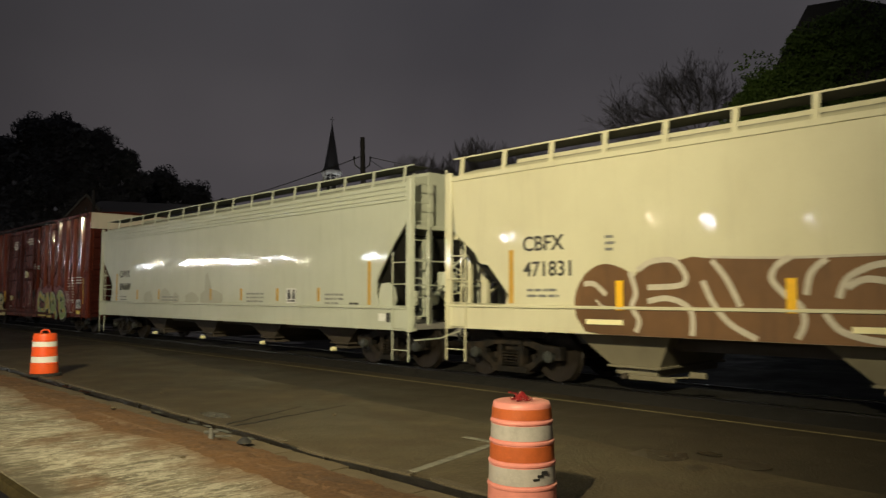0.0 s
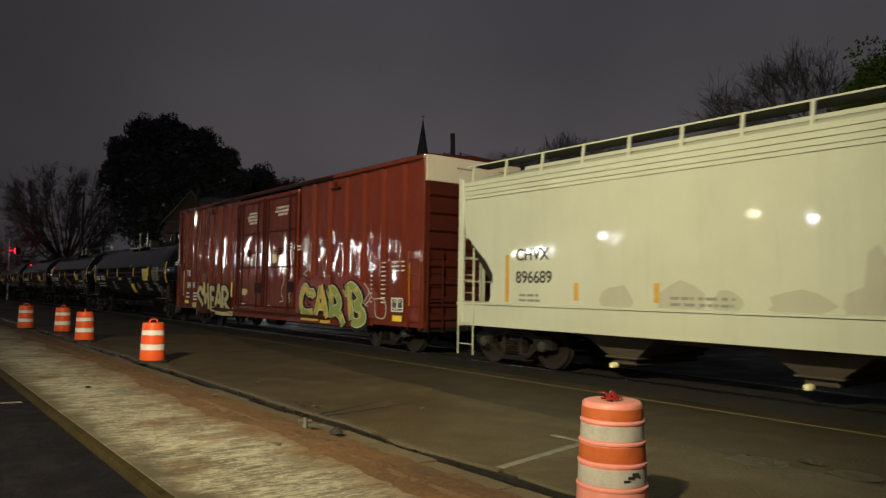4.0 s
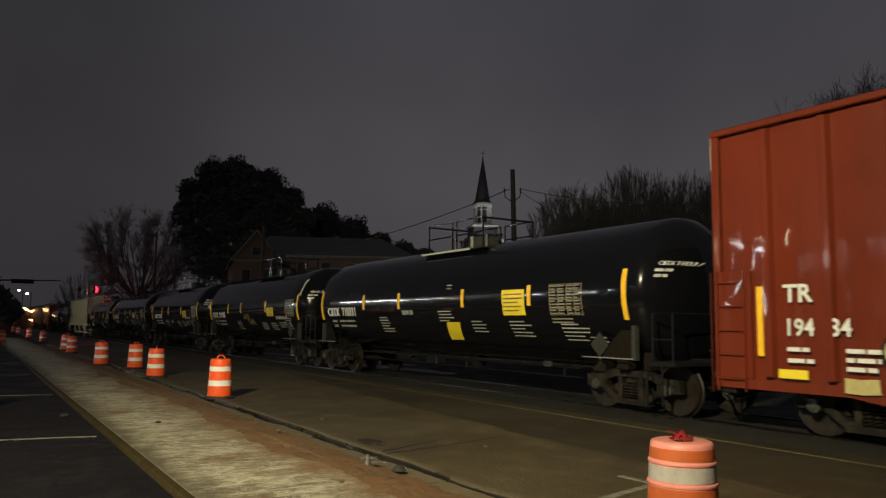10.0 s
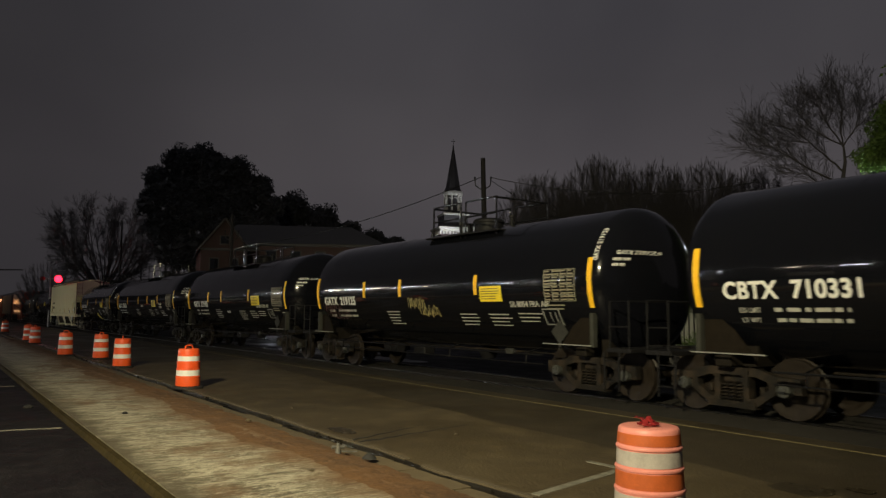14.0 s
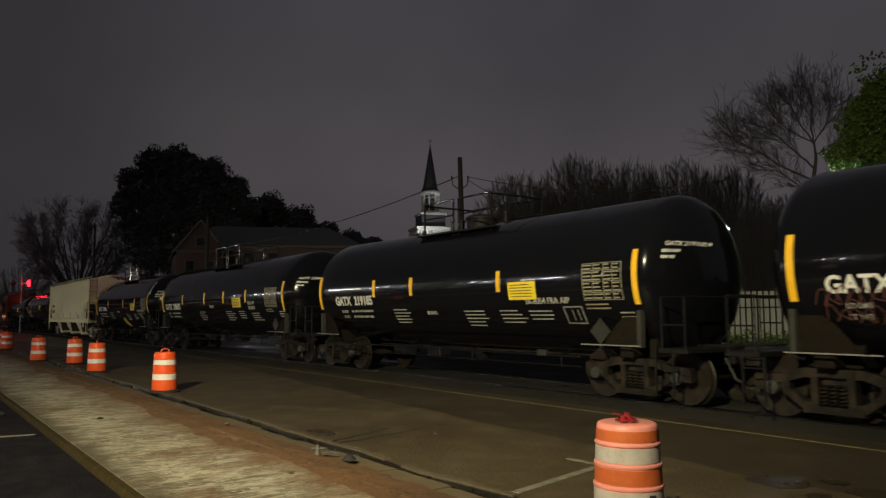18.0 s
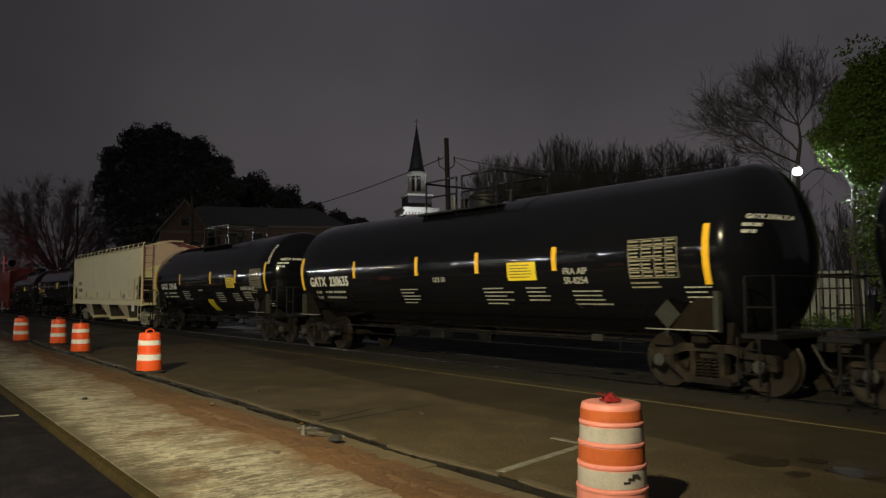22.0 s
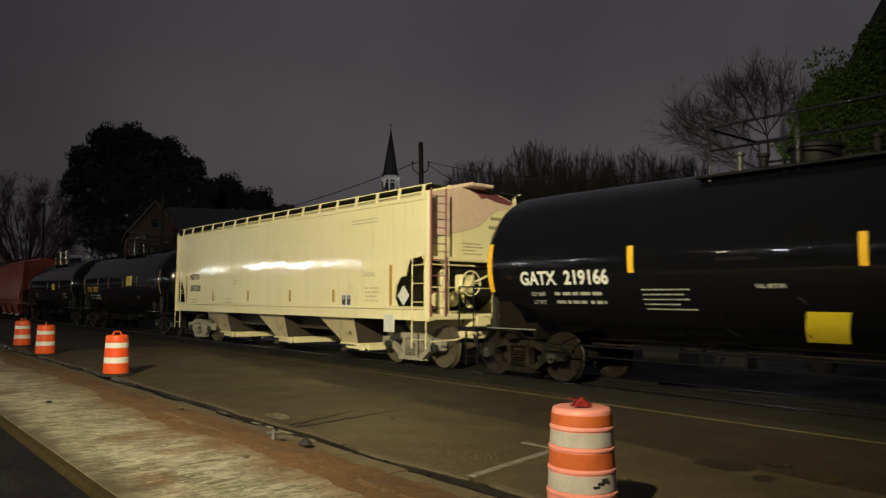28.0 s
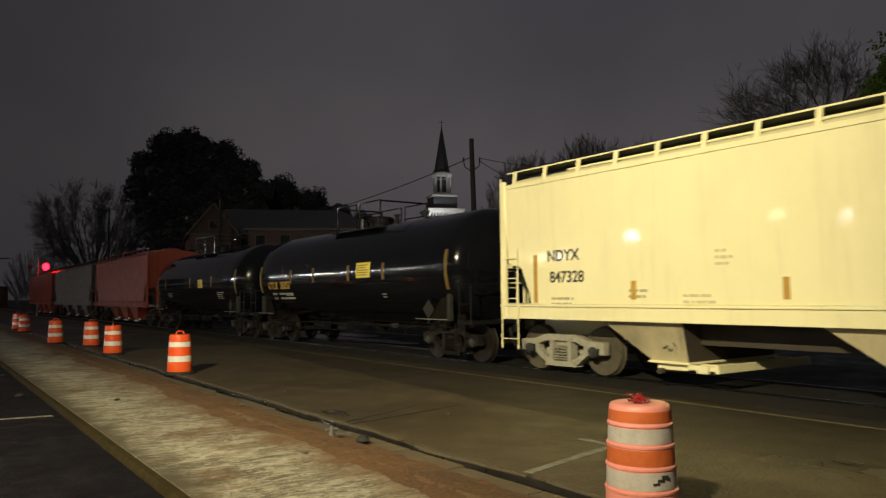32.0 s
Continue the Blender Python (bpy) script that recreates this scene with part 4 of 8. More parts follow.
def end_ladder(b, y, x0, x1, z0, z1, n, r=0.010, rail=0.015):
    b.box(x0 - rail, x0 + rail, y - rail, y + rail, z0, z1, 0.004)
    b.box(x1 - rail, x1 + rail, y - rail, y + rail, z0, z1, 0.004)
    for i in range(n):
        z = z0 + (z1 - z0) * (i + 0.5) / n
        b.tube([(x0, y, z), (x1, y, z)], r, 6)
    return b


def brake_wheel(car, x, y, z, mat):
    b = Mesh()
    n = 20
    ring = [(x + 0.28 * math.cos(2 * math.pi * k / n), y, z + 0.28 * math.sin(2 * math.pi * k / n)) for k in range(n + 1)]
    b.tube(ring, 0.017, 6)
    for k in range(5):
        a = 2 * math.pi * k / 5
        b.tube([(x, y, z), (x + 0.28 * math.cos(a), y, z + 0.28 * math.sin(a))], 0.012, 5)
    b.lathe([(0.05, -0.03), (0.05, 0.05)], "y", (x, y, z), 10)
    part("brake_wheel", b, mat, car)


def strips_on(car, ys, z0, z1, hug, mat, w=0.10, steps=6):
    for y in ys:
        b = Mesh()
        plate(b, y - w / 2, y + w / 2, z0, z1, hug, 0.008, steps)
        part("reflector_strip", b, mat, car, "yellow reflective strip", smooth=60)


def head_text(car, word, size, y, z, L, R, zc, hd, upright):
    """Small white number on the rounded end of a tank, level or climbing the curve."""
    me = glyphs(word, size, bold=0.001)
    turn = Matrix.Rotation(radians(-90), 4, "X") if upright else Matrix.Identity(4)
    me.transform(Matrix.Translation((0, y, z)) @ turn @ SIDE)
    for p in me.vertices:
        if upright:
            d = max(0.0, abs(p.co.y) - (L - hd)) / hd
            q = R * math.sqrt(max(0.02, 1 - min(d, 0.99) ** 2)) + 0.006
        else:
            # level: laid along the curve of the front head
            a = (2 * y - p.co.y) / 1.05
            q = R * math.cos(a) + 0.006
            p.co.y = -(L - hd) - (hd + 0.006) * math.sin(a)
        p.co.x += -math.sqrt(max(0.004, q * q - (p.co.z - zc) ** 2))
    me.materials.clear()
    me.materials.append(M["letter_white"])
    part("end_number", me, M["letter_white"], car)


def tank_car(u0, u1, text, label, dots, ends, sign, table, dome, seed, front_text=None, small=None, turning=True, diamond=None, letter="letter_white", frame_box=None):
    """A tank car whose shell runs from u0 to u1 along the train."""
    mid = (u0 + u1) / 2
    L = (u1 - u0) / 2
    R, zc = 1.47, 2.36
    r = random.Random(seed)
    car = thing("tank_car", label, "tank car", (XC, mid, 0), "tank cars of the train")
    CARS.append((car, mid))
    hug = lambda z: -math.sqrt(max(0.01, R * R - (z - zc) ** 2)) - 0.004
    b = Mesh()
    prof = []
    hd = 0.62
    for k in range(9):
        a = math.pi / 2 * k / 8
        prof.append((R * math.sin(a) if k else 0.0, -L + hd - hd * math.cos(a)))
    n = 14
    for k in range(1, n):
        y = -L + hd + (2 * L - 2 * hd) * k / n
        prof.append((R, y))
    prof += [(q, -h) for q, h in prof[8::-1]]
    b.lathe(prof, "y", (0, 0, zc), 56)
    part("shell", b, M["black"], car, "glossy black steel tank shell", smooth=50)
    seams = Mesh()
    for k in range(1, 6):
        y = -L + hd + (2 * L - 2 * hd) * k / 6
        seams.lathe([(R - 0.01, y - 0.02), (R + 0.004, y - 0.012), (R + 0.004, y + 0.012), (R - 0.01, y + 0.02)], "y", (0, 0, zc), 56)
        seams.f = seams.f[:-2]
    part("weld_seam", seams, M["black"], car, smooth=50)["kind"] = "stuff"
    # sill, saddles, platforms at both ends
    for s in (-1, 1):
        ye = s * (L - 0.15)
        yt = s * (L - 0.98)
        b = Mesh()
        b.prism([(yt - 0.35, 0.92), (yt + 0.35, 0.92), (yt + 0.45, 1.45), (yt - 0.45, 1.45)], "x", -0.95, 0.95)
        b.box(-1.30, 1.30, yt - 0.14, yt + 0.14, 0.92, 1.10, 0.02)
        part("saddle", b, M["saddle_rust"], car, "rusty brown saddle plate", smooth=30)
        # bolster web: upright outer edge, sloped towards the middle of the car, with a pale edge bar
        for xx in (-1.285, 1.265):
            b = Mesh()
            b.prism([(yt + s * 0.32, 1.12), (yt + s * 0.32, 1.70), (yt + s * 0.06, 1.70), (yt - s * 0.20, 1.50), (yt - s * 0.52, 1.12)], "x", xx, xx + 0.02)
            part("bolster_web", b, M["web_rust"], car, "rust-brown bolster web plate", smooth=0)
        b = Mesh()
        b.box(-1.40, -1.27, yt + s * 0.37 - 0.045, yt + s * 0.37 + 0.045, 1.10, 1.74, 0.012)
        part("bolster_edge", b, M["edge_grey"], car, "grey upright edge plate", smooth=0)
        b = Mesh()
        b.box(-0.20, 0.20, min(yt - s * 1.6, ye + s * 0.55), max(yt - s * 1.6, ye + s * 0.55), 0.82, 1.14, 0.02)
        b.box(-1.48, 1.48, min(ye, ye + s * 0.55), max(ye, ye + s * 0.55), 1.04, 1.12, 0.01)
        part("stub_sill", b, M["black_part"], car, smooth=30)
        b = Mesh()
        ya, yb = ye + s * 0.06, ye + s * 0.50
        for xx in (-1.46, 1.46):
            b.tube([(xx, ya, 1.1), (xx, ya, 1.95), (xx, yb, 1.95), (xx, yb, 1.1)], 0.017, 6)
            b.tube([(xx, ya, 1.5), (xx, yb, 1.5)], 0.014, 6)
        b.tube([(-1.46, yb, 1.95), (1.46, yb, 1.95)], 0.015, 6)
        part("end_handrail", b, M["black_part"], car)
        b = Mesh()
        ladder(b, -1.47, ye + s * 0.10 - 0.17, ye + s * 0.10 + 0.17, 0.36, 1.06, 2, 0.013, 0.016)
        part("sill_step", b, M["black_part"], car)
        b = Mesh()
        b.box(-1.50, -1.47, min(yt - s * 0.85, yt + s * 0.45), max(yt - s * 0.85, yt + s * 0.45), 1.125, 1.147, 0.004)
        part("walk_edge", b, M["stencil_dim"], car, "pale platform edge")
        if s < 0:
            b = Mesh()
            yd = -L + 1.52
            b.prism([(yd - 0.24, 1.37), (yd, 1.13), (yd + 0.24, 1.37), (yd, 1.61)], "x", -1.33, -1.32)
            b.box(-1.335, -1.31, yd - 0.03, yd + 0.03, 1.02, 1.2, 0.0)
            part("placard_holder", b, M["holder_grey"], car, "grey diamond placard holder", smooth=0)
            b = Mesh()
            b.box(-1.47, -1.40, -L + 2.78, -L + 3.02, 0.88, 1.0, 0.01)
            part("release_box", b, M["holder_grey"], car, smooth=0)
        coupler(car, ye + s * 0.45, s, M["truck"])
        add_truck(car, yt, "truck", turning)
    # long low handrail and brake gear
    b = Mesh()
    b.tube([(-1.44, -L + 1.9, 0.90), (-1.44, L - 1.9, 0.90)], 0.018, 6)
    b.tube([(-1.42, -L + 1.9, 0.72), (-1.42, L - 1.9, 0.72)], 0.014, 6)
    for k in range(4):
        y = -L + 2.4 + (2 * L - 4.8) * k / 3
        b.tube([(-1.43, y, 0.70), (-1.43, y, 0.92), (-1.0, y, 1.02)], 0.020, 5)
    part("side_rail", b, M["rail_gloss"], car, "thin glossy side rail")
    b = Mesh()
    b.box(-0.45, -0.10, 1.2, 1.75, 0.62, 0.88, 0.03)
    part("brake_box", b, M["black_part"], car, smooth=35)
    b = Mesh()
    b.lathe([(0.0, -0.35), (0.14, -0.35), (0.15, 0.35), (0.0, 0.35)], "y", (-0.55, 2.6, 0.76), 14)
    part("air_reservoir", b, M["black_part"], car, smooth=35)
    b = Mesh()
    b.tube([(-0.3, -L + 2.2, 0.86), (-0.3, L - 2.2, 0.86)], 0.022, 6)
    part("brake_pipe", b, M["truck"], car)
    b = Mesh()
    b.lathe([(0.0, 0.62), (0.17, 0.62), (0.20, 0.70), (0.26, 0.80), (0.26, 0.95)], "z", (0, dome, 0), 14)
    part("outlet_valve", b, M["black_part"], car)
    # manway, valves, platform with rails
    y = dome
    top = zc + R
    b = Mesh()
    b.lathe([(0.36, top - 0.15), (0.36, top + 0.16), (0.40, top + 0.17), (0.40, top + 0.22), (0.33, top + 0.27), (0.0, top + 0.29)], "z", (0, y, 0), 20)
    part("manway", b, M["black_part"], car)
    for dy, h, rr in ((-0.85, 0.22, 0.06), (0.85, 0.18, 0.07), (1.25, 0.26, 0.05)):
        b = Mesh()
        b.lathe([(rr, top - 0.1), (rr, top + h), (rr * 1.5, top + h + 0.01), (rr * 1.5, top + h + 0.06), (0.0, top + h + 0.08)], "z", (0.05, y + dy, 0), 10)
        part("valve", b, M["cap"] if rr == 0.05 else M["black_part"], car)
    b = Mesh()
    for xx in (-0.92, 0.60):
        b.box(xx, xx + 0.32, y - 1.5, y + 1.5, top - 0.20 if xx < 0 else top - 0.2, top - 0.16, 0.008)
    part("top_walkway", b, M["black_part"], car, smooth=30)
    if seed == 31:
        b = Mesh()
        b.box(-0.935, -0.922, y - 0.9, y + 1.5, top - 0.205, top - 0.155, 0)
        part("walkway_edge", b, M["stencil_mid"], car, "pale walkway edge", smooth=0)
        b = Mesh()
        b.box(-0.62, -0.18, y - 1.12, y - 0.60, top - 0.15, top + 0.16, 0.015)
        part("valve_box", b, M["edge_grey"], car, "dull grey valve box", smooth=0)
        for dy in (-1.15, -0.57):
            b = Mesh()
            b.box(-0.66, -0.58, y + dy - 0.045, y + dy + 0.045, top - 0.18, top + 0.20, 0.01)
            part("box_post", b, M["stencil_dim"], car, "pale post of the valve box", smooth=0)
    for xx in (-0.80, 0.80):
        for yy in (-1.3, 0.1):
            b = Mesh()
            b.tube([(xx, y + yy, top - 0.25), (xx, y + yy, top + 0.62), (xx, y + yy + 1.2, top + 0.62), (xx, y + yy + 1.2, top - 0.25)], 0.026, 6)
            b.tube([(xx, y + yy, top + 0.24), (xx, y + yy + 1.2, top + 0.24)], 0.020, 6)
            part("top_railing", b, M["rail_gloss"], car, "dark glossy pipe railing")
    for yy in (-1.3, 1.3):
        b = Mesh()
        b.tube([(-0.80, y + yy, top + 0.60), (0.80, y + yy, top + 0.60)], 0.026, 6)
        part("top_rail", b, M["rail_gloss"], car, "dark glossy pipe railing")
    # tape, placards, writing
    tape = M["reflector_dim" if seed > 35 else "reflector"]
    strips_on(car, [d - mid for d in dots], zc - 0.22, zc + 0.22, hug, tape, 0.11)
    strips_on(car, [e - mid for e in ends], zc - 0.52, zc + 0.42, hug, tape, 0.11, 9)
    if sign:
        b = Mesh()
        plate(b, sign[0] - mid - sign[2] / 2, sign[0] - mid + sign[2] / 2, sign[1] - sign[3] / 2, sign[1] + sign[3] / 2, hug, 0.008, 4)
        p = part("placard", b, M["sign_yellow"], car, "yellow warning placard")
        b = Mesh()
        bars(b, sign[0] - mid + sign[2] * 0.42, sign[1] + sign[3] * 0.32, sign[2] * 0.84, 5, sign[3] * 0.16, sign[3] * 0.05, lambda z: hug(z) - 0.006, r, 0.25)
        part("placard_text", b, M["letter_black"], p, smooth=0)["kind"] = "stuff"
    if table:
        b = Mesh()
        ty, tz, tw, th = table
        ty -= mid
        for i in (0, 2, 5, 8, 10):
            z = tz + th / 2 - th * i / 10
            plate(b, ty - tw / 2, ty + tw / 2, z - 0.005, z + 0.005, hug)
        for q in (0.0, 0.22, 0.45, 0.72, 1.0):
            y2 = ty - tw / 2 + tw * q
            plate(b, y2 - 0.005, y2 + 0.005, tz - th / 2, tz + th / 2, hug, steps=5)
        part("data_table", b, M["table_line"], car, "white stencilled data table", smooth=0)["kind"] = "stuff"
        b = Mesh()
        for i in range(10):
            z = tz + th / 2 - th * (i + 0.5) / 10
            for q, w in ((0.02, 0.24), (0.30, 0.22), (0.57, 0.18), (0.80, 0.17)):
                yy = ty + tw / 2 - tw * q
                w = tw * w * (0.6 + 0.4 * r.random())
                plate(b, yy - w, yy, z - 0.013, z + 0.013, hug)
        bars(b, ty + tw / 2, tz - th / 2 - 0.08, tw * 0.7, 2, 0.07, 0.026, hug, r)
        part("table_text", b, M["table_paint"], car, smooth=0)["kind"] = "stuff"
    if text:
        t = text
        look_of = dict(hug=hug, label="stencilled car number", bold=0.010, squeeze=0.92, spacing=1.05)
        words = t[0].split()
        wide = max(p.co.x for p in glyphs(words[0], t[3], bold=0.010, squeeze=0.92, spacing=1.05).vertices)
        mark("number", words[0], t[3], M[letter], car, t[1] - mid + 0.08, t[2], **look_of)
        mark("number", words[1], t[3], M[letter], car, t[1] - mid + 0.08 - wide - 0.55 * t[3], t[2], **look_of)
        words_on(car, "load_word", "LD LMT", 0.105, M["stencil_mid"], t[1] - mid - 0.14, t[2] - 0.21, hug)
        words_on(car, "load_word", "LT WT", 0.105, M["stencil_mid"], t[1] - mid - 0.14, t[2] - 0.36, hug)
        b = Mesh()
        bars(b, t[1] - mid - 0.72, t[2] - 0.17, 1.12, 2, 0.15, 0.056, hug, r, 0.05, 0.05)
        part("load_data", b, M["stencil_mid"], car, smooth=0)["kind"] = "stuff"
    for y2, z2, w2, rows in small or ():
        b = Mesh()
        bars(b, y2 - mid, z2, w2, rows, 0.078, 0.023, hug, r, 0.4, 0.02)
        part("stencil", b, M["stencil_mid"], car, smooth=0)["kind"] = "stuff"
    for y2, z2, word, size in front_text or ():
        words_on(car, "stencil_word", word, size, M["stencil_mid"], y2 - mid, z2, hug)
    if text and letter == "letter_white":
        head_text(car, text[0], 0.105, 0.66, 2.84, L, R, zc, hd, False)
        for k in range(2):
            head_text(car, "I" * (9 - 2 * k) + " " + "I" * (7 - 2 * k), 0.075, 0.62, 2.72 - 0.105 * k, L, R, zc, hd, False)
        if text[0] in ("GATX 219125", "GATX 219166"):
            head_text(car, text[0], 0.105, -L + 0.46, 2.72, L, R, zc, hd, True)
    if frame_box:
        b = Mesh()
        y2, z2 = frame_box[0] - mid, frame_box[1]
        for a0, a1, c0, c1 in ((-0.24, 0.24, 0.14, 0.165), (-0.24, 0.24, -0.165, -0.14), (-0.24, -0.215, -0.14, 0.14), (0.215, 0.24, -0.14, 0.14), (0.02, 0.035, -0.1, 0.1), (-0.12, -0.105, -0.1, 0.1)):
            plate(b, y2 + a0, y2 + a1, z2 + c0, z2 + c1, hug)
        part("stencil_box", b, M["stencil_dim"], car, "white stencilled box", smooth=0)
    if seed == 32:
        scrawl(car, 77.45 - mid, 1.90, 1.15, 0.24, 4, M["rust_spray"], hug, r, "scrawled dull red tag", 0.015)
        scrawl(car, 77.35 - mid, 1.66, 1.45, 0.26, 5, M["rust_spray"], hug, r, "scrawled dull red tag", 0.015)
        scrawl(car, 72.45 - mid, 1.98, 0.75, 0.30, 4, M["sand_spray"], hug, r, "scrawled pale yellow tag", 0.015)
        scrawl(car, 71.95 - mid, 1.76, 0.80, 0.26, 4, M["sand_spray"], hug, r, "scrawled pale yellow tag", 0.015)
    if seed in (34, 35):
        for k in range(3):
            b = Mesh()
            cy, cz = r.uniform(-L + 2.5, L - 2.0), r.uniform(1.25, 1.75)
            stroke(b, curve_pts([(cy - 0.04 * q + r.uniform(-0.015, 0.015), cz - 0.03 * q + r.uniform(-0.02, 0.02)) for q in range(4)], 3), r.uniform(0.008, 0.016), 0.0)
            b.v = [(hug(v[2]) - 0.005, v[1], v[2]) for v in b.v]
            part("scuff", b, M["stencil_faint"], car, "pale scrape in the paint", smooth=0)
    if diamond:
        y2, z2 = diamond[0] - mid, diamond[1]
        b = Mesh()
        v = []
        for zz in (0.22, 0.07, -0.07, -0.22):
            sh = -0.20 * zz / 0.44
            v.append((hug(z2 - 0.06 + zz) - 0.008, y2 + 0.29 + sh, z2 - 0.06 + zz))
            v.append((hug(z2 - 0.06 + zz) - 0.008, y2 - 0.29 + sh, z2 - 0.06 + zz))
        b.add(v, [(0, 1, 3, 2), (2, 3, 5, 4), (4, 5, 7, 6)])
        b.add([(p[0] + 0.006, p[1], p[2]) for p in v], [(2, 3, 1, 0), (4, 5, 3, 2), (6, 7, 5, 4)])
        part("placard_plate", b, M["sign_yellow"], car, "tilted yellow placard plate")
    return car


def scrawl(car, y, z, wide, high, n, material, hug, r, label, pen=0.026):
    """A line of n looping strokes, sprayed quickly and not to be read."""
    for k in range(n):
        b = Mesh()
        a, w = y - wide * k / n, wide / n * 1.25
        pts = [(a, z - high * r.uniform(0.2, 0.5)), (a - w * 0.2, z + high * r.uniform(0.3, 0.6)), (a - w * 0.5, z + high * r.uniform(-0.1, 0.3)), (a - w * 0.35, z - high * r.uniform(0.3, 0.6)),
               (a - w * 0.75, z + high * r.uniform(0.1, 0.5)), (a - w * 0.95, z - high * r.uniform(0.2, 0.5)), (a - w * 0.55, z - high * r.uniform(0.0, 0.2))]
        stroke(b, curve_pts(pts, 5), pen, 0.0)
        b.v = [(hug(v[2]) - 0.006, v[1], v[2]) for v in b.v]
        part("spray_tag", b, material, car, label, smooth=0)


def hopper_car(u0, u1, paint_name, label, bays, front_cut, rear_cut, strips, seed, number=None, letter="letter_black", truck="truck", turning=True, bay_mat=None, lines=(), ztop=3.98, zsill=1.06, posts=16, tall=(), tape="reflector_dull", sill=0.44, post_w=0.048, bay_form=(0.45, 0.9, 0.5), deep_in=0.3, gate_mat=None, post_h=0.40, long_gate=False):
    """A covered hopper car; u0 its front end, u1 its rear end. Each cut is an outline that opens the side under an end slope."""
    mid, L = (u0 + u1) / 2, (u1 - u0) / 2
    r = random.Random(seed)
    mat = M[paint_name]
    W = 1.52
    car = thing("hopper_car", label, "hopper car", (XC, mid, 0), "hopper cars of the train")
    CARS.append((car, mid))
    hug = lambda z: -W - 0.004
    zs = zsill + sill
    # side sheets with the end openings cut out
    fr = [(-L + p, q) for p, q in front_cut]
    re = [(L - p, q) for p, q in rear_cut]
    outline = fr + [(-L + 0.12, ztop)] + [(L - 0.12, ztop)] + re[::-1]
    for s in (-1, 1):
        b = Mesh()
        b.prism(outline, "x", s * W, s * (W - 0.03))
        part("side_sheet", b, mat, car, smooth=0)
        b = Mesh()
        b.prism([(zsill, s * (W + 0.012)), (zs - 0.045, s * (W + 0.012)), (zs - 0.035, s * (W + 0.05)), (zs - 0.005, s * (W + 0.05)), (zs + 0.012, s * (W + 0.02)), (zs + 0.03, s * (W - 0.06)), (zsill, s * (W - 0.12))], "y", -L, L)
        part("side_sill", b, mat, car, smooth=0)
        b = Mesh()
        b.prism([(ztop - 0.05, s * (W + 0.022)), (ztop + 0.035, s * (W + 0.022)), (ztop + 0.035, s * (W - 0.05)), (ztop - 0.05, s * (W - 0.02))], "y", -L + 0.1, L - 0.1)
        part("top_chord", b, mat, car, smooth=0)
        for y in (-L + 0.09, L - 0.09):
            b = Mesh()
            b.box(s * W - 0.04, s * W + 0.04, y - 0.075, y + 0.075, zsill - 0.02, ztop + 0.12, 0.012)
            part("corner_post", b, mat, car, smooth=30)
    # roof with hatches and running boards
    prof = [(ztop, W - 0.02), (ztop + 0.10, W - 0.10), (ztop + 0.24, 0.95), (ztop + 0.33, 0.5), (ztop + 0.36, 0.0)]
    pts = prof + [(z, -x) for z, x in prof[-2::-1]]
    b = Mesh()
    b.prism(pts, "y", -L + 0.29, L - 0.29)
    part("roof", b, mat, car, smooth=50)
    b = Mesh()
    b.prism([(ztop + 0.34, -0.36), (ztop + 0.46, -0.32), (ztop + 0.46, 0.32), (ztop + 0.34, 0.36)], "y", -L + 0.8, L - 0.8)
    part("roof_hatch", b, mat, car, smooth=0)
    zb = ztop + post_h
    for s in (-1, 1):
        b = Mesh()
        b.box(s * 1.40, s * 0.86, -L + 0.2, L - 0.2, zb, zb + 0.02, 0)
        part("running_board", b, M["edge_grey"], car, "thin steel grating board", smooth=0)
        b = Mesh()
        b.box(s * 1.40 - 0.012, s * 1.40 + 0.012, -L + 0.1, L - 0.1, zb - 0.004, zb + 0.022, 0)
        part("board_edge", b, mat, car, smooth=0)
    post = Mesh()
    post.prism([(0.0, 0.05), (post_h, 0.10), (post_h, 0.125), (0.0, 0.075)], "y", -post_w, post_w)
    pm = post.data("board_post", mat, 0)
    n = posts
    for i in range(n):
        y = -L + 0.35 + (2 * L - 0.7) * i / (n - 1)
        part("board_post", pm, None, car, at=pose(-W + 0.0, y, ztop + 0.02))
        part("board_post", pm, None, car, at=pose(W, y, ztop + 0.02, 0, 0, 180))
    # ends: upper wall, slope sheet, frame, ladders
    for s, cut in ((-1, front_cut), (1, rear_cut)):
        zw = max(q for p, q in cut)
        y = s * (L - 0.30)
        b = Mesh()
        half = [(W - 0.03, zw - 0.06), (W - 0.03, ztop), (W - 0.10, ztop + 0.10), (0.95, ztop + 0.24), (0.5, ztop + 0.33), (0, ztop + 0.36)]
        # outline in (x, z), carried along y as prism wants (z, x)
        pts2 = [(z, x) for x, z in half] + [(z, -x) for x, z in half[-2::-1]]
        b.prism(pts2, "y", y - 0.02, y + 0.02)
        part("end_wall", b, mat, car, smooth=0)
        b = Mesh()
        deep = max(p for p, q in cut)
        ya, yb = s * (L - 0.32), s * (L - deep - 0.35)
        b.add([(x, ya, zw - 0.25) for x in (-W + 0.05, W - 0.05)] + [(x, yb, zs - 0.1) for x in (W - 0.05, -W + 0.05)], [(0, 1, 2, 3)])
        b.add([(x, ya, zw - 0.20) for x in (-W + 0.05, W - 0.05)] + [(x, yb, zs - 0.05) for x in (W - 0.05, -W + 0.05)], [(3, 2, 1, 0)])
        # darkened sheet stands for the shade inside the end opening
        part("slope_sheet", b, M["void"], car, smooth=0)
        b = Mesh()
